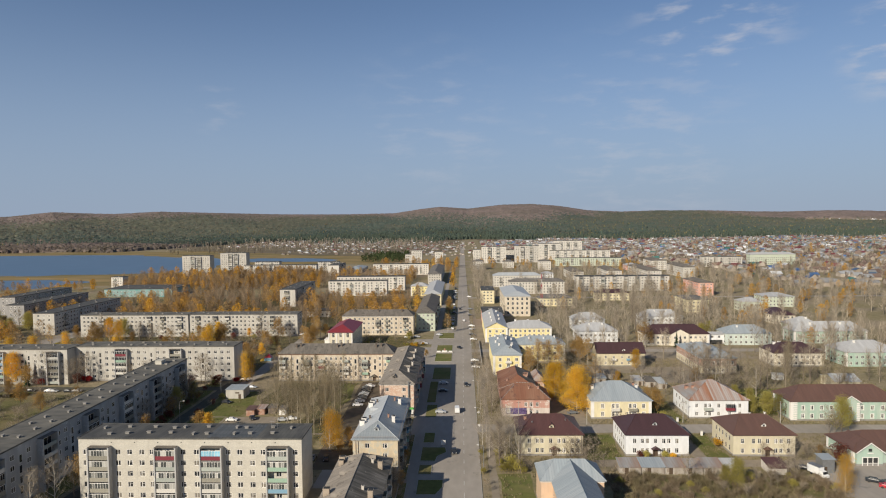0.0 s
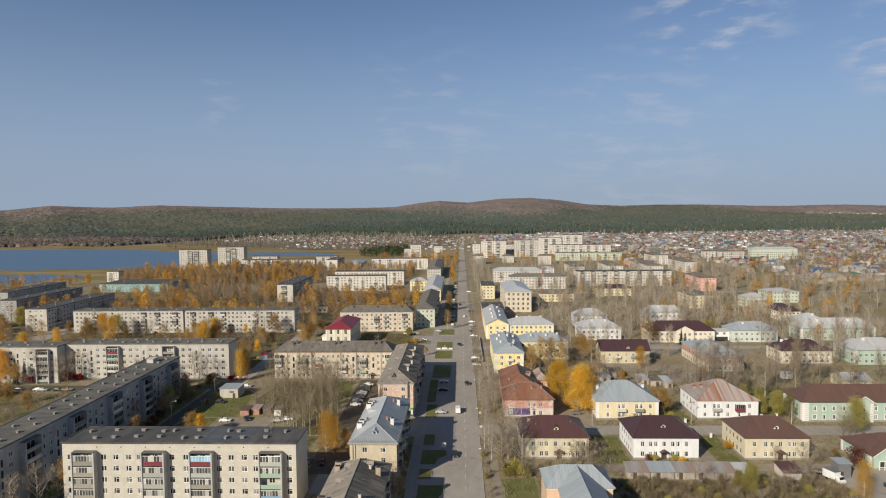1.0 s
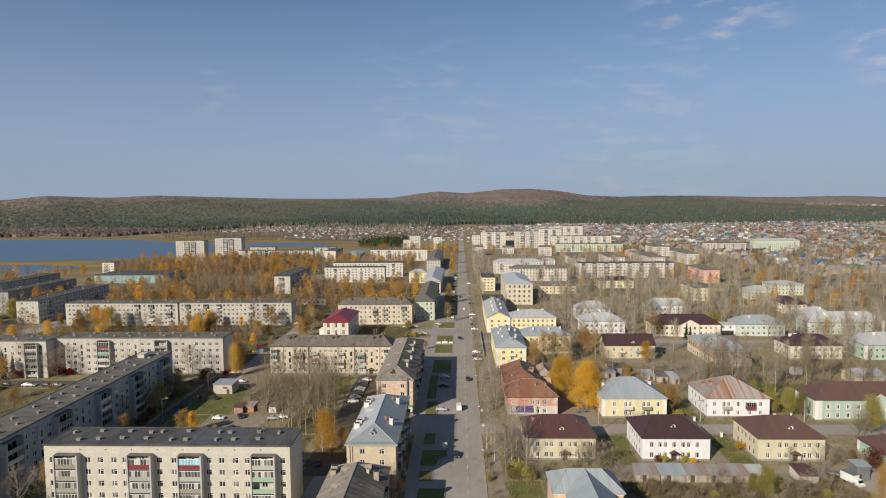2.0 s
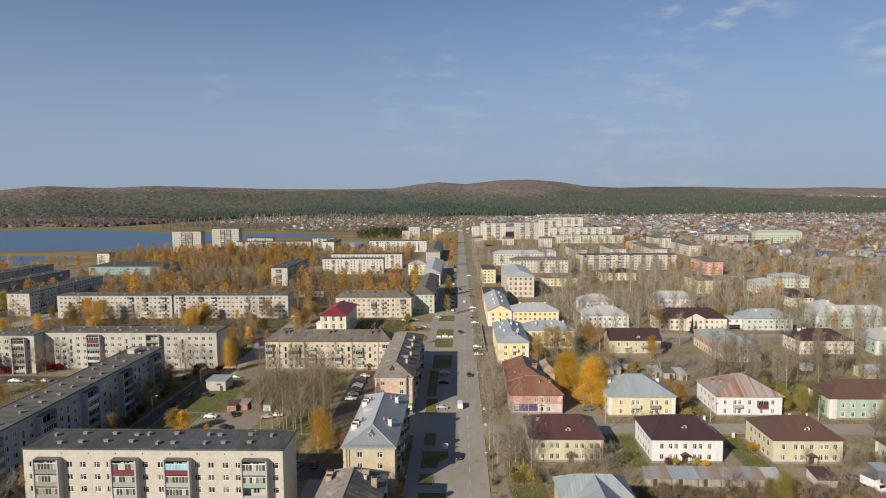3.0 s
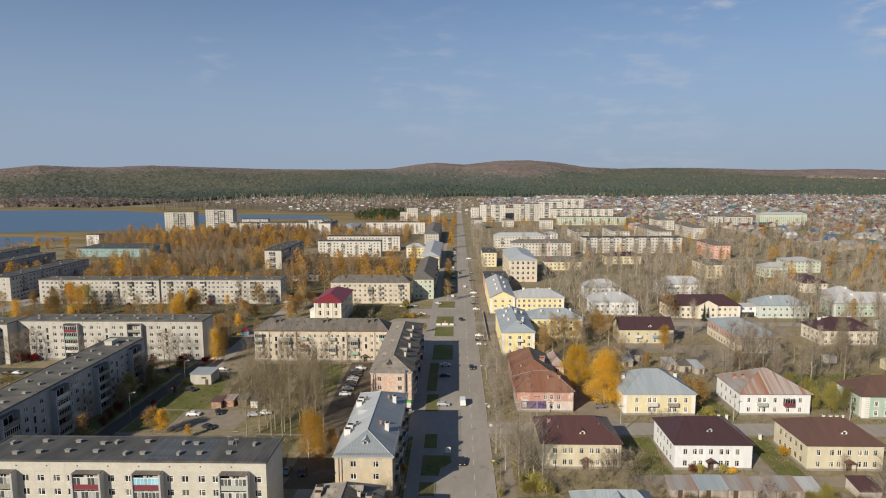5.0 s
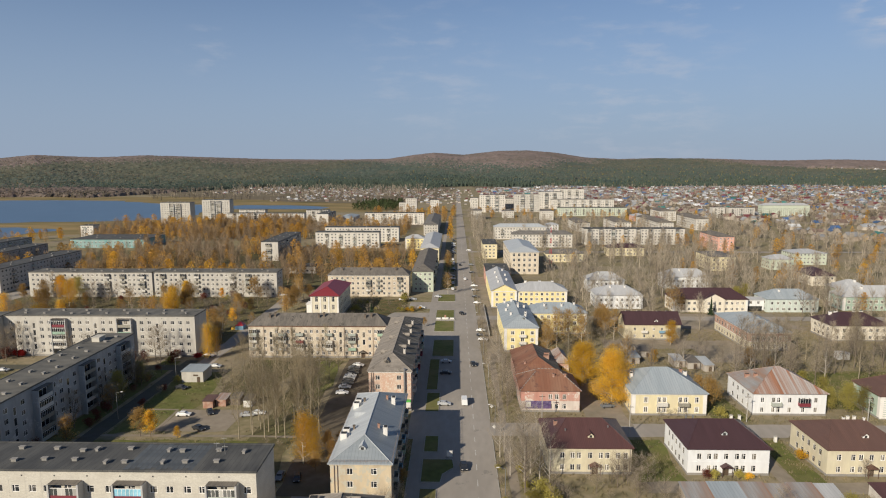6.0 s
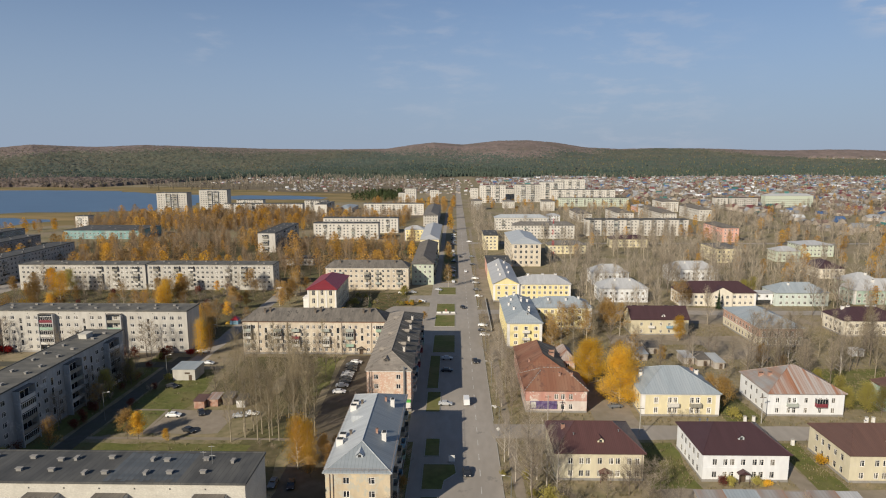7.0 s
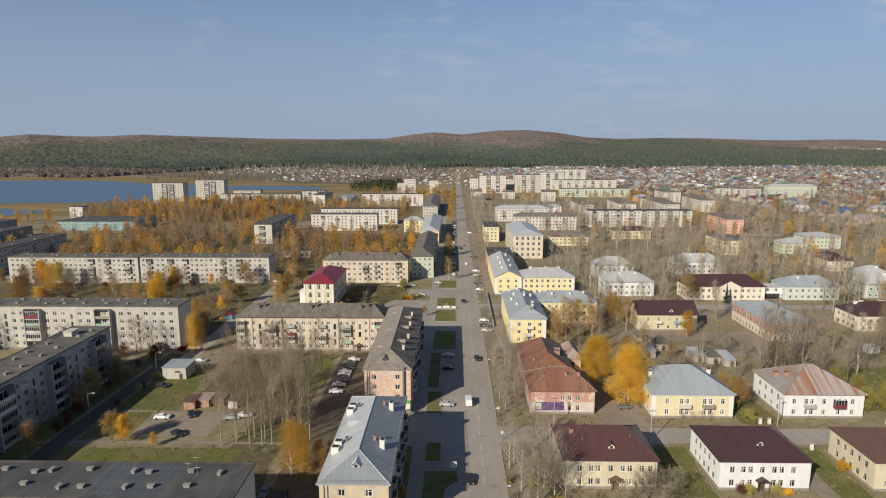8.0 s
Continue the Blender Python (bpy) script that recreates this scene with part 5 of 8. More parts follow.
cottage("derelict red-plastered house with red-oxide hipped roof", 16.4, 34.8, 236, 250, 7.0, 4.6, REDBRICK, REDOXIDE, lower=RENDER, split=3.6, cols={"f": [9.2, 11.2, 13.6], "l": spread(2, 12, 3.0)}, inset=6.5, seed=56, win=(1.2, 1.7), ridge=CONCRETE,
        chimneys=((1.5, -2.6, 0.6, 0.6, 0.9, BRICK), (5.2, -2.6, 0.6, 0.6, 0.9, BRICK)))
rear_wing = cottage("derelict rear wing with patched red-oxide roof", 16.8, 31.5, 250.2, 277, 7.2, 4.4, REDBRICK, REDOXIDE, {"l": spread(2, 25, 3.2)}, inset=6.0, seed=57, chimneys=((3.6, -3, 1.8, 0.8, 1.0, BRICK), (4.4, 1.5, 1.8, 0.8, 1.0, BRICK), (-4.5, -8, 0.6, 0.6, 0.8, BRICK)))
repaint_slope(rear_wing, (1, 0, 0), STREAKSLATE)
cottage("derelict side wing with rust-streaked grey roof", 31.7, 36.5, 264, 277, 6.8, 2.6, REDBRICK, RUST, {"f": [2.4]}, seed=115, inset=3.5)
old_block("bright yellow three-storey street house with grey-blue metal roof", 16, 30, 298.5, 341, 10.4, 3.6, YELLOW, BLUEZINC, floors=3, near=True, cols={"f": [3.5, 7.6, 11.6], "l": spread(1, 41, 3.3), "r": []}, quoins=TRIM, cornice=TRIM, surround=TRIM, seed=58, base=1.4, storey=3.0,
          stacks=[("f", 7.6)], scheme=((("plain", 1), ("plain", 1), ("plain", 1)),), chimneys=((-3, 8, 0.8, 1.0, 1.1, TRIM), (0.8, 2, 0.8, 1.0, 1.3, TRIM), (1.2, 6, 0.8, 1.0, 1.3, TRIM), (3.4, -6, 0.8, 1.0, 1.1, TRIM), (-3.2, -8, 0.8, 1.0, 1.1, TRIM), (-1, 14, 0.8, 1.0, 1.2, TRIM), (-4.5, 2, 0.8, 1.0, 1.2, TRIM), (4.2, 8, 0.8, 1.0, 1.2, TRIM), (-4, 17, 0.8, 1.0, 1.1, TRIM), (2.6, -12, 0.8, 1.0, 1.1, TRIM)),
          dormers=((1.6, -17.0, 0, ZINC),))
old_block("yellow rear wing with grey-blue metal roof", 30.2, 56, 326.5, 340.5, 9.8, 3.4, YELLOW, BLUEZINC, floors=3, near=True, quoins=TRIM, cornice=TRIM, surround=TRIM, seed=59, cols={"r": [], "l": []}, base=1.4, storey=2.9,
          chimneys=((-6, -2.6, 0.8, 0.8, 1.1, TRIM), (2, -2.6, 0.8, 0.8, 1.1, TRIM), (8, -1, 0.8, 0.8, 1.1, TRIM)))
old_block("yellow street house with pale metal roof and front gable", 15.2, 29, 377.5, 437, 9.5, 3.6, YELLOW, PALEZINC, floors=3, near=True, kind="gable", cols={"f": [3, 7, 11], "l": spread(1, 58, 3.3), "r": []}, quoins=TRIM, cornice=TRIM, surround=TRIM, seed=60, base=1.2, storey=2.8,
          chimneys=tuple((x, y, 0.8, 1.0, 1.2, TRIM) for x, y in ((-2.5, -18), (2.5, -12), (-2.5, -4), (3, 4), (-2.5, 12), (2.5, 20))))
old_block("yellow rear wing with pale metal roof", 29.2, 56.4, 378.5, 394, 9.4, 3.5, YELLOW, PALEZINC, floors=3, near=True, quoins=TRIM, cornice=TRIM, surround=TRIM, seed=61, cols={"r": [], "l": []}, base=1.2, storey=2.8,
          chimneys=tuple((x, 2.4, 1.2, 0.8, 1.1, TRIM) for x in (-8, 0, 7)))
block("low pink street block with patched dark roof", 15.5, 31, 440, 475, 8.6, floors=3, wall=SALMON, seed=62, base=1.1, storey=2.6, vents=5)
old_block("tall pale ochre four-storey building with grey roof", 34.5, 54.8, 482, 545, 16.0, 3.4, BISQUEWALL, ZINC, floors=4, seed=63, win=(1.7, 2.2), base=1.8, storey=3.7, pitch=3.4, cornice=TRIM)
block("yellow street house with a flat roof", 18.4, 30.2, 556, 590, 12, floors=4, wall=PALEYELLOW, seed=64, base=1.1, storey=2.8, vents=3)
block("long pale five-storey block with loggias", 121.5, 219, 647, 659.5, 15.5, wall=FARWALL, stacks=(5, 16, 28, 40, 52, 64, 76, 90), bal=(3.4, 1.1), style="loggia", seed=65, base=1.3, storey=2.9)
old_block("pale four-storey house with dark roof", 49, 106, 626, 638, 12.5, 3, FARWALL, DARKSLATE, seed=66, stacks=[("f", u) for u in (12, 30, 46)])
old_block("pale house with grey metal roof", 36, 90, 690, 703, 13, 3, FARWALL, ZINC, seed=67, stacks=[("f", u) for u in (10, 28, 44)])
old_block("white house with pale metal roof", 95, 109, 724, 736, 12, 2, WHITEWALL, PALEZINC, seed=68)
for x0, x1, y0, H, s in ((35, 77, 1060, 28.5, 70), (93.5, 136, 1074, 29.0, 71), (145, 186, 1150, 29.5, 72), (192, 250, 1272, 30, 73)):
    L = x1 - x0
    block("nine-storey pale apartment slab on the skyline", x0, x1, y0, y0 + 14, H, floors=9, wall=FARWALL, stacks=tuple(spread(6, L - 6, 15)), bal=(5, 1.2), style="loggia", seed=s, base=1.6, storey=2.95, vents=4, pitch=3.6)
block("pale seven-storey slab between two towers", 70, 110, 1100, 1112, 20.5, floors=6, wall=FARWALL, seed=114, vents=2, base=1.6, storey=2.95)
block("pale six-storey block by the street", 22, 36, 1150, 1164, 19, floors=6, wall=FARWALL, seed=74, vents=2)
block("long pale five-storey block", 165, 275, 1136, 1149, 17, wall=FARWALL, stacks=tuple(spread(6, 104, 14)), bal=(4, 1.1), style="loggia", seed=75, base=1.4, storey=3.0)
block("long pale green four-storey block", 152, 257, 988, 1000, 12.5, floors=4, wall=PALEGREEN, stacks=tuple(spread(6, 99, 14)), seed=76)
for x0, x1, y0, y1, H, s in ((18, 33, 925, 945, 13, 77), (65, 82, 956, 972, 10, 78), (116, 134, 916, 932, 13, 79)):
    old_block("pale house with a grey roof", x0, x1, y0, y1, H, 2.5, FARWALL, DARKSLATE, floors=4 if H > 11 else 3, seed=s)
for x0, x1, y0, y1, H, s in ((137, 153, 766, 822, 10, 80), (178, 196, 749, 806, 12.5, 81), (226, 243, 746, 834, 12.5, 82), (282, 297, 782, 846, 13.5, 83), (280, 302, 905, 948, 13.5, 84)):
    old_block("pale house end-on with a grey slate roof", x0, x1, y0, y1, H, 3, FARWALL, SLATE, floors=4 if H > 11 else 3, seed=s, inset=5)
old_block("low yellow house with a dark roof", 126, 157, 572, 584, 7, 3, PALEYELLOW, DARKMAROON, floors=2, seed=85)
old_block("low house with a brown roof", 68, 98, 537, 549, 7, 3, PALEYELLOW, DARKSLATE, floors=2, seed=86)
BISQUE = plaster("bisque_plaster", (0.72, 0.66, 0.54), (0.56, 0.5, 0.42), 0.35)
PALEBLUE = plaster("pale_blue_green_plaster", (0.54, 0.6, 0.55), (0.48, 0.5, 0.45), 0.4)
for x0, x1, y0, y1, s in ((77, 99, 421, 434, 87), (72, 97, 377, 392, 88), (127.5, 156.5, 432.5, 446, 89)):
    cottage("whitewashed two-storey house with pale metal roof behind bare trees", x0, x1, y0, y1, 7.4, 4.2, WHITEWALL, PALEZINC, near=False, seed=s, chimneys=((-4, -2, 0.8, 0.8, 1.0, TRIM), (4, -2, 0.8, 0.8, 1.0, TRIM)))
cottage("pale cream hall with dark maroon hipped roof and white front gable", 111, 149.8, 369.5, 383, 7.0, 4.8, BISQUE, DARKMAROON, near=False, seed=90, quoins=TRIM)
cottage("front gable wing of the maroon-roofed hall", 126.5, 137.5, 368.7, 380, 7.0, 3.2, BISQUE, DARKMAROON, near=False, kind="gable", seed=91)
cottage("pale khaki house with dark maroon gabled roof", 71.2, 95.8, 317.5, 329.5, 6.9, 4.5, KHAKI, DARKMAROON, {"f": [4.4, 8.6, 12.8, 16.4, 20.4], "l": [3.5, 8.5]}, kind="gable", seed=92, win=(1.0, 1.4), balconies=(("f", 8.6, 2.6, 1.0), ("f", 16.4, 2.6, 1.0)), style="open",
        dormers=((1.6, -5.2, 0, TRIM),), chimneys=((-9, 2, 2.2, 0.8, 1.0, TRIM), (-4, 2, 1.8, 0.8, 1.0, TRIM), (5, 2, 1.8, 0.8, 1.0, TRIM), (9, 2, 1.8, 0.8, 1.0, TRIM)))
UPPERBRICK = plaster("dull_red_brick_wall", (0.42, 0.26, 0.2), (0.5, 0.4, 0.33), 0.5)
cottage("old cream and brick house with grey-blue metal roof", 118.2, 136, 302, 335, 7.9, 3.6, UPPERBRICK, BLUEZINC, {"f": spread(1, 16.8, 2.4), "l": spread(1, 32, 2.9)}, seed=93, inset=12, dormers=((-4.4, -3, -90, UPPERBRICK),), surround=TRIM, lower=SAND, split=3.9, band=TRIM, win=(1.1, 1.7), storey=3.5, cornice=TRIM)
cottage("pale blue-green two-storey house with grey-blue metal roof", 160, 187, 370, 384, 7, 4.2, PALEBLUE, BLUEZINC, near=False, seed=94, dormers=((2, -5.5, 0, BLUEZINC),), chimneys=((-5, -2, 0.8, 0.8, 1, TRIM),))
cottage("large mint-green house with pale hipped metal roof", 202.5, 246, 374, 387, 7.5, 5, GREEN, PALEZINC, near=False, seed=95, quoins=TRIM, surround=TRIM, chimneys=((8, -2, 1, 1, 1.1, TRIM), (-10, -2, 1, 1, 1.1, TRIM)))
cottage("pale green rear wing with pale hipped metal roof", 209, 226, 387.3, 402, 8.6, 4.6, PALEGREEN, PALEZINC, near=False, seed=116, chimneys=((2, -2, 0.9, 0.9, 1.1, TRIM),))
link = cottage("white covered link between a hall and a green house", 150.2, 159.8, 372.5, 378.5, 6.2, 0.8, WHITEWALL, PALEZINC, {"f": [2.6, 6.6]}, floors=1, base=3.9, seed=117, kind="gable")
# wall stays closed: a dark panel stands in for the shaded opening
part("passage", Shape().box(-3.6, -0.03, 0.1, 3.8, 0.05, 2.7), link, "dark panel for the shade under the link", pose(0, -3.03, 0), [TAR])
cottage("cream two-storey house with dark brown hipped roof", 161.5, 187, 316.5, 332, 7, 4.2, BISQUE, DARKMAROON, near=True, seed=96, chimneys=((-8, 2, 1.2, 0.9, 1.2, TRIM), (-5, 3, 1.2, 0.9, 1.2, TRIM), (3, 2.5, 1.2, 0.9, 1.2, TRIM), (6, 2.5, 1.2, 0.9, 1.2, TRIM)))
cottage("mint-green house with pale metal roof", 197.5, 226, 316, 334, 7.4, 4.6, GREEN, PALEZINC, near=False, seed=97, quoins=TRIM, chimneys=((-6, -2, 0.9, 0.9, 1.2, TRIM),))
cottage("small shed with grey metal roof", 167, 178, 274, 285, 3.6, 2.2, SAND, ZINC, {"f": [3]}, floors=1, near=False, kind="gable", seed=98, name="shed")
mint_house = cottage("long mint-green house with brown roof and white corners", 125.2, 166, 232, 245, 7.4, 4.6, GREEN, BROWNROOF, {"f": [4.6, 8.0, 11.6, 15.2, 26.6, 30.4, 34.2, 38], "l": spread(2, 11, 3)}, seed=99, quoins=TRIM, win=(1.1, 1.6), surround=TRIM)
for i in range(10):
    part("corner_course", Shape().box(-1.25, -0.1, 0, 1.25, 0, 0.52), mint_house, "", pose(-19.15, -6.5, 0.3 + 0.7 * i), [TRIM])
mint_wing = cottage("white-trimmed gabled porch wing of the green house", 143.2, 150.2, 230.8, 238, 7.3, 2.6, GREEN, BROWNROOF, {"f": [3.5]}, kind="gable", seed=100, surround=TRIM)
low_wing_trims = [(mint_wing, 7.0, 7.2, 7.3, 2.6)]
for i in range(10):
    for x in (-2.9, 2.9):
        part("corner_course", Shape().box(-0.6, -0.1, 0, 0.6, 0, 0.52), mint_wing, "", pose(x, -3.6, 0.3 + 0.7 * i), [TRIM])
cottage("low green house with brown roof and white gable", 122.5, 152, 190.5, 204.5, 4.4, 4.0, GREEN, BROWNROOF, {"f": spread(12, 30, 3), "l": [3, 7, 11]}, floors=1, seed=101, near=True, surround=TRIM, quoins=TRIM)
low_wing = cottage("gabled front wing of the low green house with a dark porch", 122.9, 130.9, 189.5, 200, 4.2, 3.2, GREEN, BROWNROOF, {}, floors=1, seed=201, near=True, kind="gable")
low_wing_trims.append((low_wing, 8.0, 10.5, 4.2, 3.2))
# no recess is cut: a dark panel stands in for its shade
part("porch_opening", Shape().box(-2.2, -0.04, 0.2, 2.2, 0, 2.7), low_wing, "dark panel for the shade inside the front wing", pose(0.2, -5.25, 0), [TAR])
for x in (-2.3, -0.7, 0.9, 2.5):
    part("porch_post", Shape().box(x - 0.1, -0.16, 0, x + 0.1, -0.04, 2.7), low_wing, "white porch post", pose(0, -5.25, 0), [TRIM])
part("porch_rail", Shape().box(-2.3, -0.14, 0.8, 2.5, -0.06, 0.95).box(-2.3, -0.14, 2.6, 2.5, -0.02, 2.8), low_wing, "", pose(0, -5.25, 0), [TRIM])
part("gable_window", Shape().box(-0.55, -0.05, 4.5, 0.55, 0, 5.4), low_wing, "", pose(0.1, -5.25, 0), [TAR])
part("gable_shelf", Shape().box(-0.85, -0.3, 3.9, 0.85, 0, 4.1), low_wing, "", pose(0.1, -5.25, 0), [TRIM])
for wing, W, D, H, rise in low_wing_trims:
    for k in (-1, 1):
        a, b = Vector((k * (W / 2 + 0.5), 0, H - 0.05)), Vector((0, 0, H + rise))
        q = Shape()
        y = -D / 2 - 0.56
        q.face([(a.x, y, a.z - 0.25), (b.x, y, b.z - 0.25), (b.x, y, b.z + 0.12), (a.x, y, a.z + 0.12)])
        q.face([(a.x, y, a.z - 0.25), (b.x, y, b.z - 0.25), (b.x, y + 0.06, b.z - 0.25), (a.x, y + 0.06, a.z - 0.25)])
        part("bargeboard", q, wing, "white board along the gable", None, [TRIM])
peach_house = cottage("long peach house with grey-blue metal roof", 24.4, 35.0, 118, 162.6, 9.0, 3.5, PEACH, BLUEZINC, {"l": spread(2, 36, 3.4)}, seed=102, kind="gable", win=(1.2, 1.7), storey=3.6, cornice=TRIM)
# right-hand slopes take the darker blue-grey metal
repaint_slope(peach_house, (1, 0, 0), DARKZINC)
peach_wing = cottage("cross wing of the peach house with hipped grey-blue roof", 21.4, 37.8, 157.4, 168, 9.02, 3.5, PEACH, BLUEZINC, {"r": [3.0, 7.4]}, seed=103, inset=4.6, cornice=TRIM)
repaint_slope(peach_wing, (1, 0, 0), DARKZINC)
old_block("pale yellow end-on house with a dark roof", 183, 201, 498, 526, 10.4, 1.6, PALEYELLOW, DARKSLATE, floors=3, seed=104)
old_block("salmon four-storey house with a slate roof", 233, 247.5, 604, 646, 12.8, 2.4, SALMON, SLATE, floors=4, seed=105)
old_block("pale green house with white metal roof", 259, 284, 526, 545, 9.0, 2.4, PALEGREEN, PALEZINC, floors=3, seed=106)
old_block("pale green house behind trees", 229, 246, 503, 516, 7.8, 3, PALEGREEN, PALEZINC, floors=2, seed=107)
cottage("cream house with dark maroon hipped roof", 224.5, 240, 442, 464, 6.4, 4, BISQUE, DARKMAROON, near=False, seed=108)
old_block("yellow-green block with pale roof", 460, 531, 985, 998, 16.5, 3.0, PALEGREEN, PALEZINC, floors=4, seed=109)
block("white five-storey block far off", 373, 391, 954, 966, 15.5, wall=FARWALL, stacks=(4, 13), seed=110, vents=1)
block("white five-storey block far off", 394, 431, 948, 960, 15.5, wall=FARWALL, stacks=(5, 18, 31), seed=111, vents=2)
old_block("pink low house with pale roof", 243, 262, 900, 925, 7, 3, SALMON, PALEZINC, floors=2, seed=112)
old_block("shop with a bright red roof", 263, 279, 880, 895, 6, 2, WHITEWALL, CRIMSON, floors=2, seed=113)

# ---- trees ----
BARK = surface("grey_brown_bark", (0.2, 0.165, 0.13), (0.13, 0.105, 0.085), 3.0, 0.95, 0.3, 10.0, stretch=(1, 1, 0.3), spec=0.1)
BIRCH = surface("pale_birch_bark", (0.5, 0.45, 0.37), (0.32, 0.28, 0.22), 2.0, 0.9, 0.2, 8.0, stretch=(1, 1, 2.5), spec=0.1)
TWIG = leaf("bare_twigs", (0.4, 0.335, 0.25), (0.28, 0.232, 0.172), 0.3, scale=0.6, vary=0.2)
POPLARBARK = surface("olive_poplar_bark", (0.38, 0.33, 0.24), (0.24, 0.2, 0.145), 2.0, 0.9, 0.2, 8.0, stretch=(1, 1, 2.5), spec=0.1)
POPLAR = leaf("poplar_twigs", (0.33, 0.27, 0.17), (0.235, 0.19, 0.12), 0.3, scale=0.6, vary=0.2)
GOLD = leaf("golden_leaves", (0.82, 0.52, 0.06), (0.62, 0.37, 0.05), 0.45, vary=0.18)
RUSSET = leaf("russet_leaves", (0.46, 0.29, 0.09), (0.34, 0.21, 0.075), 0.4, vary=0.25)
OLIVE = leaf("yellow_green_leaves", (0.46, 0.4, 0.11), (0.34, 0.3, 0.09), 0.45, vary=0.15)
WINE = leaf("wine_red_leaves", (0.22, 0.07, 0.05), (0.15, 0.055, 0.04), 0.4, vary=0.2)
NEEDLE = leaf("spruce_needles", (0.05, 0.075, 0.04), (0.032, 0.05, 0.026), 0.1, vary=0.2)
FARTWIG = leaf("bare_grove_twigs", (0.45, 0.385, 0.295), (0.33, 0.28, 0.215), 0.3, scale=0.05, islands=0.35, place="World")
FARGOLD = leaf("gold_grove_leaves", (0.72, 0.42, 0.055), (0.5, 0.28, 0.06), 0.45, scale=0.035, islands=0.25, place="World", stain=(0.45, 0.28, 0.13), amount=0.85, wide=0.012)
FIR = leaf("fir_forest", (0.065, 0.088, 0.07), (0.08, 0.1, 0.075), 0.15, scale=0.004, islands=0.14, place="World")
MIXED = leaf("mixed_hill_wood", (0.25, 0.195, 0.165), (0.18, 0.15, 0.125), 0.2, scale=0.004, islands=0.12, place="World", stain=(0.13, 0.14, 0.08), amount=0.6, wide=0.0022)


def limbs(rnd, h, n, lean, reach, low, thick=1.0):
    """Limbs of a tree: start, end and thickness, upswept from the trunk."""
    out = []
    for i in range(n):
        t = low + (0.97 - low) * (i + rnd.random() * 0.6) / n
        a = i * 2.4 + rnd.uniform(-0.9, 0.9)
        r = reach * (1.0 - 0.75 * max(0, (t - low) / (1 - low)) ** 1.4) * rnd.uniform(0.55, 1.25)
        p = Vector((0, 0, h * t))
        q = p + Vector((math.cos(a) * r, math.sin(a) * r, r * lean * rnd.uniform(0.65, 1.45)))
        q.z = min(q.z, h * 1.02)
        out.append((p, q, thick * (0.0062 * h * (1.05 - t) + 0.014)))
    return out


def trunk_shape(rnd, h, br, r0):
    s = Shape()
    pts = [Vector((rnd.uniform(-0.02, 0.02) * h * t, rnd.uniform(-0.02, 0.02) * h * t, h * t)) for t in (0, 0.25, 0.5, 0.75, 0.98)]
    for a, b, i in zip(pts, pts[1:], range(4)):
        s.tube(a, b, r0 * (1 - i * 0.23), r0 * (1 - (i + 1) * 0.23), 6)
    for p, q, r in br:
        mid = p.lerp(q, 0.5) + Vector((rnd.gauss(0, 0.12), rnd.gauss(0, 0.12), -0.12 * (q - p).length * rnd.random()))
        s.tube(p, mid, r, r * 0.65, 4)
        s.tube(mid, q, r * 0.65, r * 0.2, 4)
    return s


def twigs(rnd, br, n, length, width):
    """Side branches along the limbs with fine twigs on them, as slim slivers."""
    V, F = [], []

    def sliver(a, e, w):
        o = (e - a).cross(Vector((rnd.gauss(0, 1), rnd.gauss(0, 1), rnd.gauss(0, 1)))).normalized() * w
        k = len(V)
        V.extend((a - o, a + o, e))
        F.append((k, k + 1, k + 2))
    for p, q, r in br:
        d = q - p
        up = d.normalized()
        for i in range(n):
            a = p + d * (0.2 + 0.8 * rnd.random())
            out = Vector((rnd.gauss(0, 1), rnd.gauss(0, 1), abs(rnd.gauss(0.7, 0.5)))).normalized()
            e = a + (out * 0.7 + up * 0.7) * length * rnd.uniform(0.6, 1.2)
            sliver(a, e, width)
            for j in range(6):
                c = a.lerp(e, rnd.uniform(0.25, 1.0))
                o2 = Vector((rnd.gauss(0, 1), rnd.gauss(0, 1), abs(rnd.gauss(0.6, 0.6)))).normalized()
                sliver(c, c + (o2 * 0.8 + up * 0.4) * length * rnd.uniform(0.3, 0.6), width * 0.55)
    return np.array([tuple(v) for v in V]), np.array(F)


def leaves(rnd, br, n, size, puff, droop=0.0):
    """Loose leaf clumps about the limb ends."""
    V, F = [], []
    for p, q, r in br:
        d = q - p
        for i in range(n):
            t = 0.3 + 0.75 * rnd.random() ** 0.7
            c = p + d * t + Vector((rnd.gauss(0, 1), rnd.gauss(0, 1), rnd.gauss(0, 0.8) - droop * rnd.random())) * puff
            a = Vector((rnd.gauss(0, 1), rnd.gauss(0, 1), rnd.gauss(0, 1))).normalized()
            b = a.orthogonal().normalized() * size * rnd.uniform(0.6, 1.3)
            a = a * size * rnd.uniform(0.6, 1.3)
            k = len(V)
            V += [c - a - b, c + a - b * 0.4, c + a * 0.3 + b]
            F.append((k, k + 1, k + 2))
    return np.array([tuple(v) for v in V]), np.array(F)


KINDS = {}


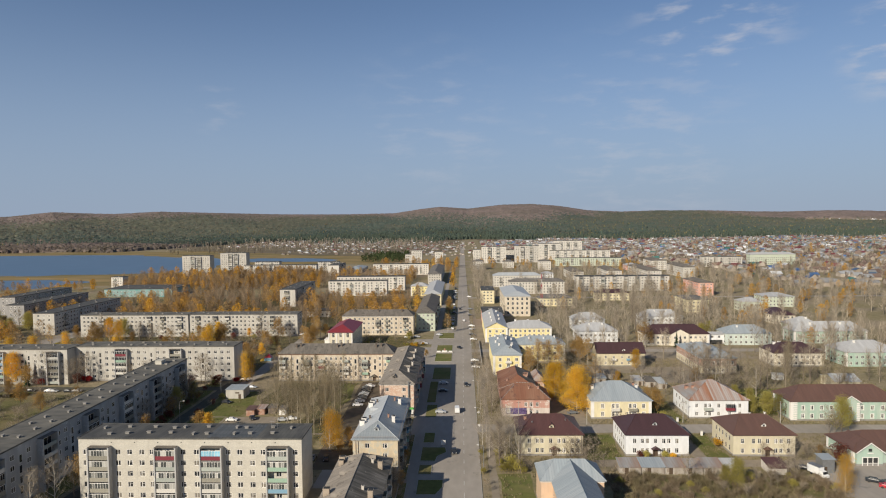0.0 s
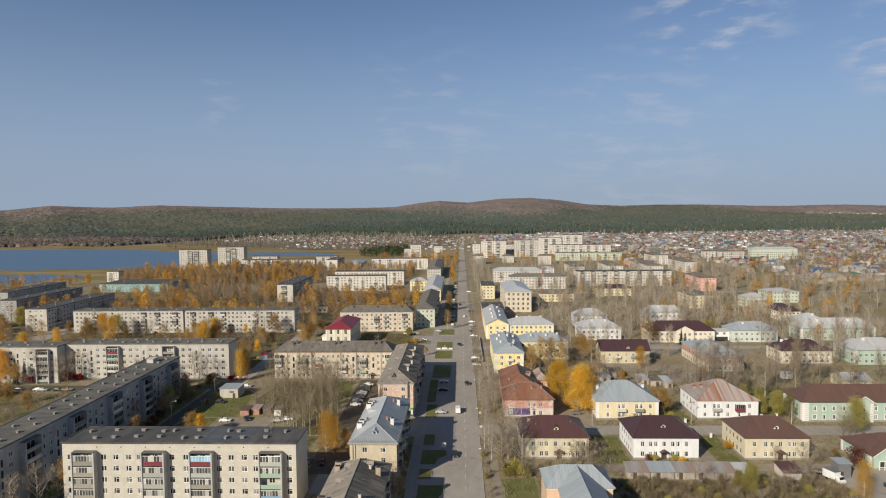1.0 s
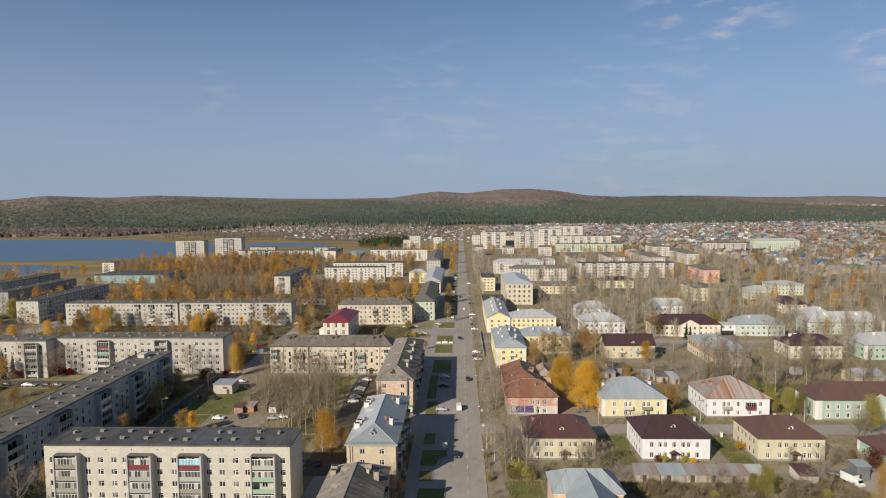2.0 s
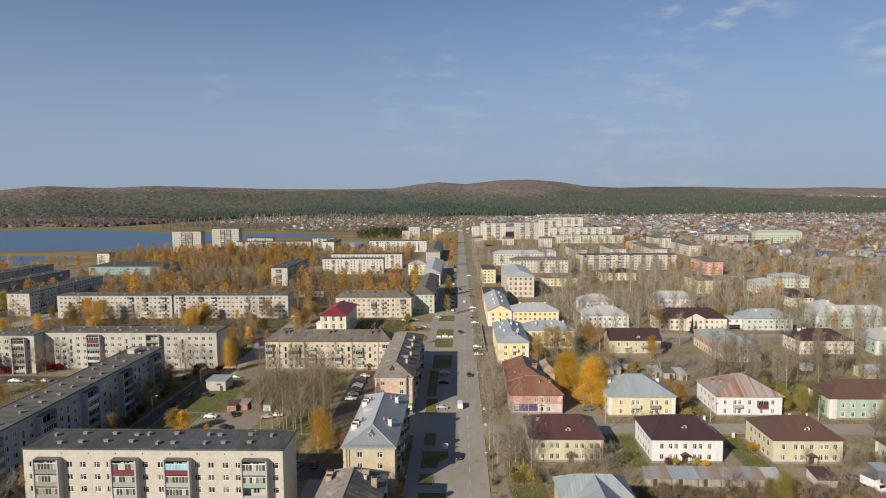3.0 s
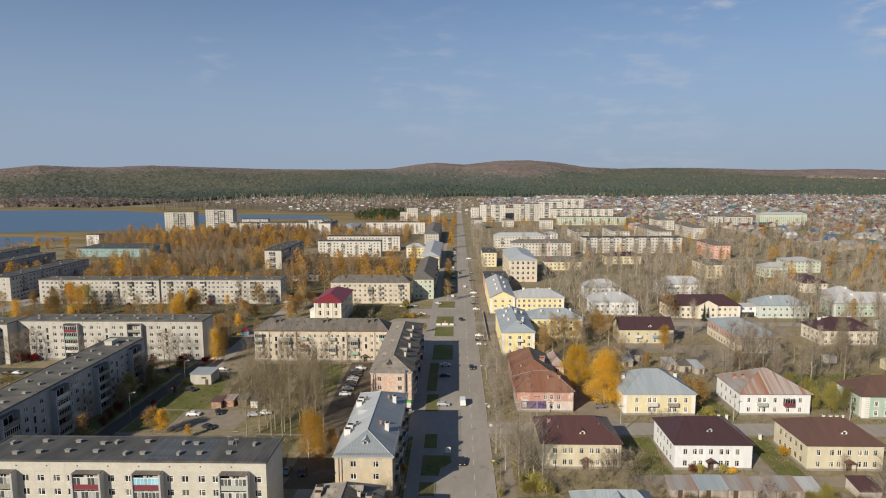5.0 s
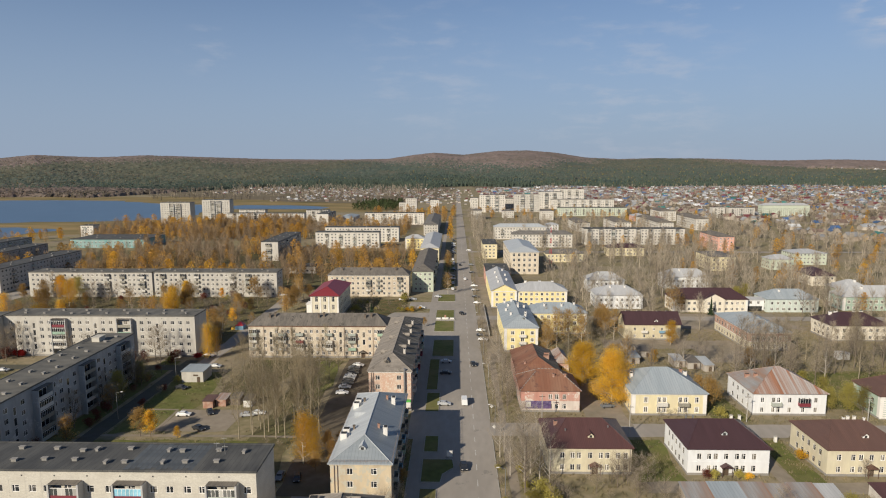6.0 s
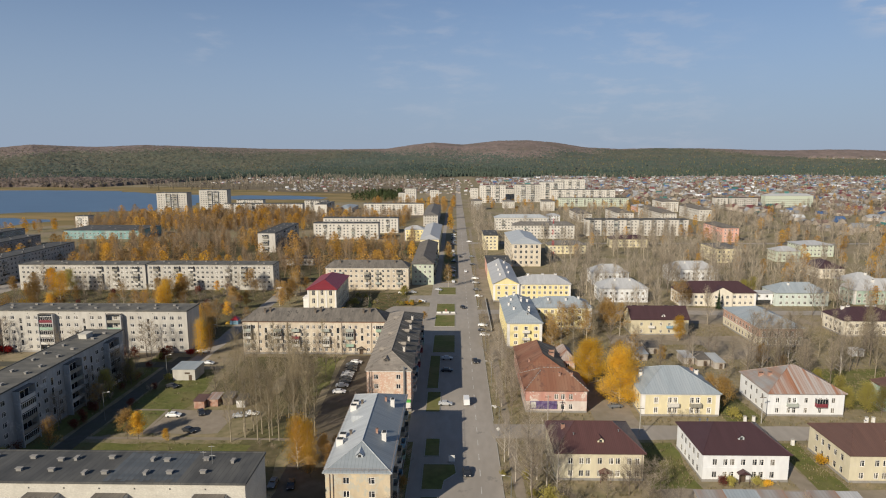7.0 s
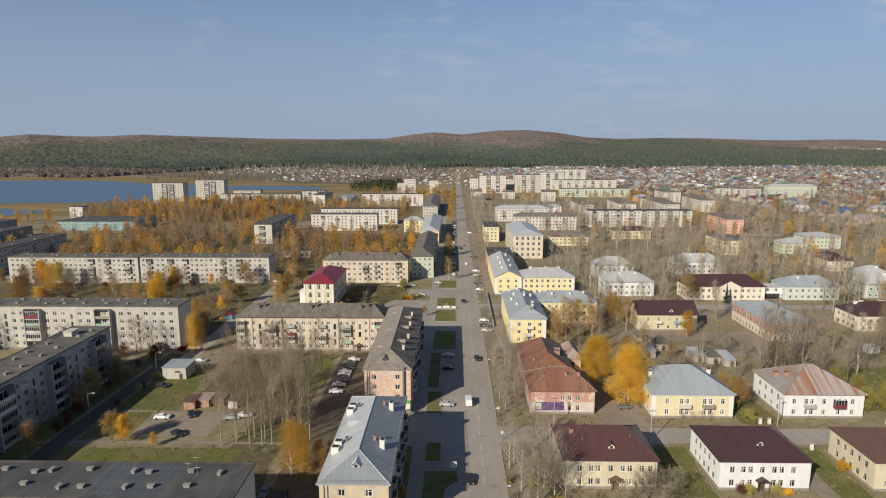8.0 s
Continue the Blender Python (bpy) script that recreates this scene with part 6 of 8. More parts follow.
def tree_kind(name, seed, h, n, lean, reach, low, bark, crown, label, leafy=0, size=0.3, puff=0.7, droop=0.0, tw=14, tlen=1.5, r0=None, thick=1.0):
    rnd = random.Random(seed)
    br = limbs(rnd, h, n, lean, reach, low, thick)
    trunk = trunk_shape(rnd, h, br, r0 or 0.0135 * h).mesh("trunk", [bark])
    if leafy:
        V, F = leaves(rnd, br, leafy, size, puff, droop)
        # a few bare twigs stand out of the leaves
        TV, TF = twigs(rnd, br, 3, 0.16 * h, 0.018)
        slots = [0] * len(F) + [1] * len(TF)
        V, F = np.concatenate([V, TV]), np.concatenate([F, TF + len(V)])
    else:
        V, F = twigs(rnd, br, tw, tlen, 0.016 if thick == 1.0 else 0.023)
    KINDS[seed] = [name, trunk, tri_mesh("crown", V, F, [crown, TWIG], np.array(slots)) if leafy else tri_mesh("crown", V, F, [crown]), label, None]


for i in range(4):
    tree_kind("bare_tree", 1 + i, 11 + i, 22, 0.75, 3.6, 0.22, BARK, TWIG, "leafless grey-brown tree with fine bare twigs", tw=15, tlen=2.0)
for i in range(3):
    tree_kind("bare_poplar", 11 + i, 16.5 + i, 26, 1.9, 2.0, 0.2, POPLARBARK, POPLAR, "tall leafless poplar with olive-brown upswept limbs", tw=9, tlen=1.9, r0=0.15, thick=0.5)
WHITEBARK = surface("white_birch_bark", (0.48, 0.44, 0.38), (0.3, 0.26, 0.21), 2.0, 0.9, 0.2, 8.0, stretch=(1, 1, 2.5), spec=0.1)
tree_kind("bare_tree", 5, 12, 22, 1.1, 3.2, 0.16, WHITEBARK, TWIG, "leafless birch with white trunk and spreading limbs", tw=9, tlen=1.8, r0=0.17)
tree_kind("bare_tree", 6, 17, 26, 1.35, 2.8, 0.3, BARK, TWIG, "tall leafless tree with a straight grey-brown trunk", tw=12, tlen=1.9, r0=0.17, thick=0.8)
tree_kind("golden_tree", 21, 11, 34, 0.8, 3.3, 0.14, BARK, GOLD, "full golden-yellow autumn tree", leafy=270, size=0.125, puff=0.6)
tree_kind("golden_tree", 22, 13, 34, 0.6, 3.1, 0.12, BIRCH, GOLD, "large golden-yellow autumn birch with hanging leaves", leafy=270, size=0.125, puff=0.6, droop=1.4)
tree_kind("golden_tree", 23, 7.5, 22, 0.8, 2.2, 0.15, BARK, GOLD, "small golden-yellow autumn tree", leafy=200, size=0.11, puff=0.45)
tree_kind("golden_tree", 27, 15.5, 64, 0.5, 5.9, 0.04, BIRCH, GOLD, "very large golden-yellow autumn birch by a house", leafy=620, size=0.095, puff=0.8, droop=1.6)
tree_kind("golden_tree", 28, 15, 44, 0.9, 2.9, 0.1, BIRCH, GOLD, "tall slim golden-yellow autumn birch", leafy=250, size=0.1, puff=0.95, droop=1.2)
tree_kind("golden_tree", 29, 15, 40, 1.0, 1.8, 0.1, BIRCH, GOLD, "slim half-bare golden birch by an end wall", leafy=190, size=0.1, puff=0.85, droop=1.2)
tree_kind("russet_tree", 24, 10, 26, 0.9, 2.8, 0.2, BARK, RUSSET, "half-bare russet autumn tree", leafy=100, size=0.15, puff=0.6)
tree_kind("russet_tree", 25, 13, 28, 0.8, 3.2, 0.2, BIRCH, RUSSET, "thin russet birch losing its leaves", leafy=55, size=0.14, puff=0.6)
tree_kind("willow", 26, 12.0, 36, 0.9, 3.3, 0.1, BARK, OLIVE, "yellow-green willow in grass", leafy=300, size=0.115, puff=0.75)
tree_kind("shrub", 31, 3.0, 14, 1.1, 1.9, 0.05, BARK, TWIG, "low bare brown garden shrub", tw=9, tlen=1.0, r0=0.05)
tree_kind("shrub", 32, 3.2, 14, 0.9, 1.7, 0.05, BARK, WINE, "dense wine-red autumn shrub", leafy=80, size=0.13, puff=0.4, r0=0.05)
REDLEAF = leaf("scarlet_leaves", (0.4, 0.035, 0.03), (0.3, 0.03, 0.028), 0.4, vary=0.15)
tree_kind("shrub", 35, 2.6, 16, 0.8, 2.2, 0.05, BARK, REDLEAF, "dense scarlet-leaved shrub before an apartment block", leafy=110, size=0.15, puff=0.4, r0=0.05)
tree_kind("shrub", 33, 2.6, 14, 0.8, 1.5, 0.05, BARK, OLIVE, "low rounded yellow-green shrub", leafy=80, size=0.13, puff=0.35, r0=0.05)
tree_kind("shrub", 34, 2.4, 14, 0.8, 1.4, 0.05, BARK, GOLD, "low golden-yellow autumn shrub", leafy=80, size=0.13, puff=0.35, r0=0.05)


def spruce(seed, h):
    rnd = random.Random(seed)
    V, F = [], []
    for i in range(220):
        t = (i + rnd.random()) / 220
        z, r, a = h * (0.08 + 0.92 * t), 0.24 * h * (1 - t) + 0.1, rnd.random() * 6.283
        o = Vector((math.cos(a), math.sin(a), 0))
        s = Vector((-o.y, o.x, 0)) * (0.3 + 0.35 * (1 - t))
        c = Vector((0, 0, z))
        k = len(V)
        V += [c + s, c - s, c + o * r * rnd.uniform(0.7, 1.1) - Vector((0, 0, 0.35 * r))]
        F.append((k, k + 1, k + 2))
    trunk = Shape().tube((0, 0, 0), (0, 0, h), 0.16, 0.02, 6).mesh("trunk", [BARK])
    KINDS[seed] = ["spruce", trunk, tri_mesh("crown", np.array([tuple(v) for v in V]), np.array(F), [NEEDLE]), "narrow dark green spruce", None]


spruce(41, 10)


def plant(k, x, y, s=1.0, turn=None):
    name, trunk, crown, label, first = KINDS[k]
    m = pose(x, y, 0, 0, 0, turn if turn is not None else (x * 37 + y * 61) % 360)
    if first is None:
        ob = thing(name, m @ Matrix.Scale(s, 4), label, "shrub" if name == "shrub" else "tree", "autumn trees")
        part("trunk", trunk, ob)
        part("crown", crown, ob)
        KINDS[k][4] = ob
    else:
        ob = copy_thing(first, m @ Matrix.Scale(s / first.scale[0], 4))
    return ob


def open_ground(x, y, gap=1.5):
    return free(x, y, gap) and all(not (a - 0.3 < x < b + 0.3 and c - 0.3 < y < d + 0.3) for a, b, c, d in STREETS)


def grove(kinds, x0, x1, y0, y1, n, s0=0.8, s1=1.15, seed=1, gap=1.8):
    rnd = random.Random(seed)
    done = tries = 0
    while done < n and tries < n * 30:
        tries += 1
        x, y = rnd.uniform(x0, x1), rnd.uniform(y0, y1)
        if open_ground(x, y, gap):
            plant(rnd.choice(kinds), x, y, rnd.uniform(s0, s1))
            done += 1


BARE, TALL = (1, 2, 3, 4), (11, 12, 13)
# single trees left of the street
for k, x, y, s in ((28, -44, 201, 0.95), (28, -42.0, 203, 0.8), (24, -38.5, 206, 0.6), (24, -95, 216.3, 0.8), (23, -92, 216.3, 1.0), (23, -83.6, 214.7, 0.5), (22, -214, 281, 1.25), (24, -205, 279, 1.0), (41, -207, 281, 1.25), (1, -139, 212, 0.9), (24, -108.0, 167.5, 1.1), (24, -110.5, 207, 0.95), (5, -109.5, 158, 1.15), (5, -111, 151, 1.1), (5, -113, 155, 1.0), (2, -107.5, 163, 0.9), (3, -117, 166, 0.8)):
    plant(k, x, y, s)
# single trees left of the street, farther off
for k, x, y, s in ((29, -103.5, 286, 1.0), (29, -101.5, 290, 0.85), (25, -9, 413, 1.0), (24, -9.5, 490, 1.25), (25, -10, 520, 0.9), (24, -19.4, 338, 0.45), (33, -57, 368, 1.3), (33, -33.5, 396, 1.6), (33, -34, 391, 1.4), (26, -222, 393, 1.1), (22, -232, 392, 1.15), (23, -170, 396, 1.0), (22, -160, 394, 0.9), (23, -140, 396, 0.9), (34, -59, 344, 1.6)):
    plant(k, x, y, s)
# single trees right of the street
for k, x, y, s in ((27, 40.2, 258.5, 1.03), (27, 46.8, 244.0, 1.14), (25, 52.0, 252, 1.3), (1, 58.5, 231.8, 0.24), (2, 61, 231.8, 0.24), (3, 63.5, 231.8, 0.24), (4, 66, 231.8, 0.24), (23, 73, 283, 0.8), (24, 37, 330, 1.1), (25, 34, 305, 1.0), (25, 50, 308, 1.0), (24, 65, 333, 1.2), (34, 68, 194.5, 0.7), (33, 66, 195, 0.8), (33, 60, 195, 0.8), (32, 58, 195, 0.7)):
    plant(k, x, y, s)
# single trees right of the street, in the outer gardens
for k, x, y, s in ((24, 76.5, 238, 1.0), (24, 75, 244, 0.9), (25, 76.5, 240, 0.85), (33, 77.5, 232.3, 1.2), (22, 88.5, 309, 0.85), (24, 63.5, 322, 1.25), (24, 61.5, 327, 1.15), (25, 66, 316, 1.1), (26, 136.2, 218.8, 1.02), (1, 131, 217.4, 0.85), (2, 132.5, 216.6, 0.7), (26, 113.5, 238, 0.62), (26, 118.5, 236.5, 0.78), (26, 122.6, 235.6, 0.72), (31, 111, 195, 1.1), (31, 112.6, 199, 1.3), (31, 110.4, 203, 1.2), (24, 114, 193.6, 0.5), (31, 115, 197, 1.2), (2, 97, 195.2, 0.42), (28, 106.4, 168.2, 0.8), (32, 119.2, 191.2, 1.7), (26, 79, 172.5, 0.7), (1, 88, 172, 0.6), (2, 91, 174, 0.55), (3, 85.5, 175, 0.5), (26, 76.5, 174.5, 0.5), (34, 86.6, 205, 1.1), (41, 128, 363, 1.0), (25, 110, 364, 1.15), (24, 113.5, 365, 0.9), (25, 106, 361, 1.1), (26, 152, 388, 0.8), (26, 158, 390, 0.9)):
    plant(k, x, y, s)
grove((26, 26, 24, 1, 28), -345, -298, 385, 446, 20, 0.8, 1.25, 37)
for k, x, y, s in ((1, 37, 193, 0.6), (2, 40, 191.5, 0.65), (3, 42.5, 192, 0.6), (4, 34, 192.5, 0.5)):
    plant(k, x, y, s)
for x, y, s in ((-203, 282.5, 1.0), (-201, 282.2, 0.9), (-183, 288.6, 0.9), (-181, 288.6, 0.8), (-108, 287, 0.8)):
    plant(35, x, y, s)
# verge of the street
for x, y, s in ((9.5, 196, 1.0), (12.5, 191, 1.05), (13, 203, 0.95), (9, 209, 0.8), (15, 214, 0.9), (7.6, 205.5, 1.0), (14.7, 197, 1.1), (16.8, 204, 1.15), (16.6, 194, 1.1), (18.6, 191.5, 1.0), (12.6, 262, 0.9), (13.2, 250, 0.85), (12.2, 275, 0.95), (13.0, 285, 1.0), (12.4, 295.5, 0.9), (8.0, 268, 0.8), (8.2, 246, 0.8), (9.5, 240, 0.75), (12, 256, 0.7)):
    plant(5, x, y, s)
grove((31, 31, 33, 24, 1, 32, 31), -258, -112, 350, 401, 52, 0.8, 1.4, 29, 0.8)
grove((33, 33, 31, 34), -35, -21, 367.5, 375, 14, 0.5, 0.8, 36, 0.3)
grove((33, 31, 33, 1), -60, -40, 352, 397, 16, 0.6, 1.0, 38, 0.6)
grove(BARE, 11.5, 15, 186, 217, 3, 0.9, 1.25, 2, 0.8)
grove((31, 31, 33), 6.6, 8.2, 150, 200, 12, 0.5, 0.7, 27, 0.3)
for k, x, y, s in ((33, 16.2, 185.5, 1.5), (33, 14.2, 183.5, 1.1), (33, 18, 184, 1.2), (31, 20.4, 186, 1.0), (31, 21.8, 185, 0.9), (31, 13.4, 190, 0.8)):
    plant(k, x, y, s)
for k, x, y, s in ((1, -16.8, 168, 0.55), (24, -17, 172.5, 0.5), (31, -16.8, 164, 0.9), (2, -17, 180, 0.5), (31, -17.1, 185, 0.8), (24, -17.1, 190, 0.45), (31, -17.1, 196, 0.9), (3, -17.1, 201, 0.45), (31, -17.1, 207, 0.8), (31, -17, 175, 0.9), (1, -21.5, 171, 0.75), (2, -19.2, 172.6, 0.7), (24, -23.4, 170.5, 0.6), (31, -25.5, 172, 1.2), (31, -20.4, 174, 1.2), (3, -27, 170, 0.6)):
    plant(k, x, y, s)
grove(BARE + (31,), 7, 15, 229, 300, 13, 0.55, 0.9, 3, 0.8)
grove((31, 31, 1), 6.8, 14, 300, 480, 26, 0.5, 0.7, 4, 0.6)
grove((31, 33, 1, 2), 12, 20, 180, 200, 8, 0.6, 0.8, 5, 0.8)
# courtyard on the left
for x, y in ((-66, 215.3), (-63, 218), (-59, 216.3), (-55.4, 215.5), (-53, 216), (-45.4, 216), (-49, 217), (-43.9, 219), (-53.2, 227), (-49, 227), (-53.5, 232)):
    plant(TALL[int(x * 7) % 3], x, y, 1.15)
grove(TALL, -65, -48, 216, 250, 19, 0.8, 1.15, 6)
grove((31, 31, 32, 33), -106, -103, 225, 270, 6, 0.5, 0.8, 37, 0.6)
grove(TALL + BARE, -86, -48, 242, 287, 28, 0.65, 0.95, 7)
grove((31, 31, 33), -60, -48, 190, 213, 5, 0.5, 0.8, 8)
for x, y, s in ((-37, 203, 0.55), (-36, 209, 0.5), (-39.5, 211, 0.45), (-40, 197, 0.5), (-36, 197.5, 0.4)):
    plant(24, x, y, s)
grove((32, 31, 31, 33), -120, -108, 240, 300, 8, 0.7, 1.1, 9)
grove((1, 2, 31, 3, 32), -120.5, -112.5, 222, 284, 18, 0.6, 0.85, 48, 0.4)
grove((32, 32, 31, 1, 2, 33), -200, -112, 279, 289, 20, 0.9, 1.5, 10, 0.8)
grove((1, 2, 24, 31, 25, 24, 31, 1, 32), -245, -136, 198, 266, 56, 0.7, 1.05, 11)
grove((23, 24, 1, 31), -260, -112, 302, 345, 20, 0.8, 1.1, 12)
grove((22, 24, 25, 1), -106, -90, 300, 400, 14, 0.8, 1.1, 13)
grove((31, 32, 1, 2, 31), -120.5, -114.5, 178, 262, 14, 0.7, 1.1, 22, 0.6)
grove((1, 24, 26, 2), -120.3, -114, 190, 262, 11, 0.55, 0.8, 35, 0.6)
grove((28, 24, 25, 28, 1, 2, 24, 32, 33), -262, -106, 306, 400, 62, 0.7, 1.05, 23)
grove((24, 25, 1, 2, 6, 25, 31), -262, -106, 304, 398, 44, 0.75, 1.1, 43)
grove((24, 31, 32, 33), -88, -40, 304, 312, 6, 0.8, 1.1, 24, 0.8)
grove((32, 33, 31, 33, 33, 41), -55, -25, 319, 345, 16, 0.7, 1.2, 33, 0.8)
grove(BARE + (31, 31), 28, 41, 184, 195, 7, 0.45, 0.7, 34, 0.8)
# gardens on the right
grove((6,), 104, 180, 256, 303, 16, 0.85, 1.1, 31)
grove((6, 6, 5), 62, 104, 256, 285, 5, 0.8, 1.0, 32)
grove((5, 5, 6), 98, 135, 262, 290, 7, 1.0, 1.25, 41)
for x, y, s in ((33, 292, 1.1), (38, 300, 1.2), (45, 311, 1.15), (51, 317, 1.1), (31.5, 284, 1.0), (41, 318, 1.1)):
    plant(25, x, y, s)
grove(BARE + (31, 31, 31), 40, 52, 182, 192, 7, 0.4, 0.6, 14, 0.8)
grove((31, 31, 33, 1), 44, 106, 168, 181.5, 14, 0.6, 1.0, 15, 0.6)
grove((31, 31, 33), 46, 105, 148, 180, 12, 0.7, 1.2, 16, 0.4)
grove(BARE + (24,), 52, 118, 257, 300, 13, 0.7, 1.0, 17)
grove(BARE + TALL, 108, 170, 258, 302, 26, 0.75, 1.1, 18)
grove(BARE + TALL + (25,), 30, 66, 280, 326, 10, 0.7, 1.0, 19)
grove(BARE + (24, 33), 150, 215, 180, 300, 20, 0.7, 1.0, 20)
grove((26, 33), 112, 124, 246, 258, 4, 0.5, 0.65, 21)


grove((5, 5, 6), 58, 160, 336, 420, 14, 1.1, 1.4, 46)
grove((5, 6), 150, 230, 336, 366, 8, 1.1, 1.4, 47)


# ---- rough grass and weeds on open ground ----
def rough_grass(name, label, mat, areas, seed, h0=0.25, h1=0.7):
    rng = np.random.default_rng(seed)
    pts = []
    for x0, x1, y0, y1, n in areas:
        for x, y in zip(rng.uniform(x0, x1, n), rng.uniform(y0, y1, n)):
            if open_ground(x, y, 0.4):
                pts.append((x, y))
    P = np.array(pts)
    k = 7
    n = len(P) * k
    B = np.repeat(P, k, 0) + rng.normal(0, 0.35, (n, 2))
    H = rng.uniform(h0, h1, n)
    A = rng.uniform(0, 6.283, n)
    w = rng.uniform(0.06, 0.16, n)
    V = np.zeros((n, 3, 3), np.float32)
    V[:, 0, :2] = B - np.stack([np.cos(A), np.sin(A)], 1) * w[:, None]
    V[:, 1, :2] = B + np.stack([np.cos(A), np.sin(A)], 1) * w[:, None]
    V[:, 2, :2] = B + rng.normal(0, 0.2, (n, 2))
    V[:, 2, 2] = H
    tagged(new(name, tri_mesh(name, V.reshape(-1, 3), np.arange(3 * n).reshape(-1, 3), [mat])), label, "grass", kind="stuff")


STRAW = leaf("straw_grass", (0.3, 0.25, 0.15), (0.2, 0.175, 0.095), 0.3, scale=0.15, islands=0.25, place="World")
TURF = leaf("green_grass", (0.18, 0.185, 0.06), (0.125, 0.13, 0.042), 0.3, scale=0.2, islands=0.25, place="World")
rough_grass("dry_grass", "dry straw-coloured grass and weeds", STRAW, ((-260, -34, 150, 300, 1800), (12, 190, 182, 330, 9000), (12, 190, 120, 182, 1800), (7, 14, 130, 420, 500), (-300, -34, 300, 420, 4000), (60, 260, 330, 480, 5000)), 3)
rough_grass("green_grass", "short green autumn grass", TURF, ((-112, -60, 188, 215, 1800), (-106, -88, 217, 272, 1300), (41, 53, 193, 217, 500), (80, 88, 193, 217, 350), (75, 86, 230, 256, 400), (112, 190, 240, 275, 2500), (-245, -136, 196, 268, 1200), (42, 150, 120, 165, 2500)), 4, 0.04, 0.11)


# ---- far woods: many trees in one mass ----
def far_shape(kind, rnd):
    """A light tree for a distant wood."""
    V, F = [], []

    def tri(a, b, c):
        k = len(V)
        V.extend((a, b, c))
        F.append((k, k + 1, k + 2))
    if kind == "fir":
        for z0, z1, r in ((0.12, 0.55, 0.2), (0.38, 0.8, 0.15), (0.62, 1.05, 0.09)):
            a0 = rnd.random() * 6
            for i in range(5):
                a, b = a0 + i * 1.2566, a0 + (i + 1) * 1.2566
                tri((r * math.cos(a), r * math.sin(a), z0 + rnd.uniform(-0.03, 0.03)), (r * math.cos(b), r * math.sin(b), z0), (0, 0, z1))
    elif kind == "bare":
        for i in range(130):
            a, z = rnd.random() * 6.283, rnd.uniform(0.18, 0.8)
            r = 0.06 * rnd.random()
            e = rnd.uniform(0.03, 0.27) * (1.15 - 0.6 * z)
            w = rnd.random() * 6.283
            p = Vector((r * math.cos(a), r * math.sin(a), z))
            o = Vector((math.cos(a) * e, math.sin(a) * e, rnd.uniform(0.1, 0.3)))
            d = Vector((math.cos(w), math.sin(w), rnd.uniform(-0.5, 0.5))) * 0.0048
            tri(tuple(p + o * 0.15 - d), tuple(p + o * 0.15 + d), tuple(p + o))
        for a in (0, 2.1, 4.2):
            tri((0.016 * math.cos(a), 0.016 * math.sin(a), 0), (0.016 * math.cos(a + 2.1), 0.016 * math.sin(a + 2.1), 0), (0, 0, 0.95))
    elif kind == "brush":
        for i in range(230):
            a, z = rnd.random() * 6.283, rnd.random() ** 1.3 * 0.55
            r, e = 0.28 * rnd.random(), rnd.uniform(0.05, 0.4)
            w = rnd.random() * 6.283
            p = Vector((r * math.cos(a), r * math.sin(a), z))
            o = Vector((math.cos(a) * e, math.sin(a) * e, rnd.uniform(0.15, 0.5)))
            d = Vector((math.cos(w), math.sin(w), rnd.uniform(-0.5, 0.5))) * 0.012
            tri(tuple(p - d), tuple(p + d), tuple(p + o))
    else:
        slim, p1, p2 = rnd.uniform(0.17, 0.26), rnd.random() * 6, rnd.random() * 6
        for i in range(480 if kind == "leafy" else 42):
            t, w = rnd.random() ** 0.9, rnd.random() * 6.283
            r = slim * (math.sin(math.pi * (0.1 + 0.88 * t)) ** 0.55) * (1 + 0.16 * math.sin(2 * w + 5 * t + p1) + 0.12 * math.sin(3 * w - 7 * t + p2)) * rnd.uniform(0.3, 1.15)
            s = rnd.uniform(0.015, 0.03) if kind == "leafy" else 0.075
            c = Vector((r * math.cos(w), r * math.sin(w), 0.12 + 0.86 * t + rnd.gauss(0, 0.02)))
            a = Vector((rnd.gauss(0, 1), rnd.gauss(0, 1), rnd.gauss(0, 1))).normalized()
            b = a.orthogonal().normalized() * s
            tri(tuple(c - a * s), tuple(c + a * s - b), tuple(c + a * s * 0.4 + b))
        for a in (0, 2.1, 4.2):
            tri((0.015 * math.cos(a), 0.015 * math.sin(a), 0), (0.015 * math.cos(a + 2.1), 0.015 * math.sin(a + 2.1), 0), (0, 0, 0.7))
    return np.array(V, np.float32), np.array(F, np.int32)


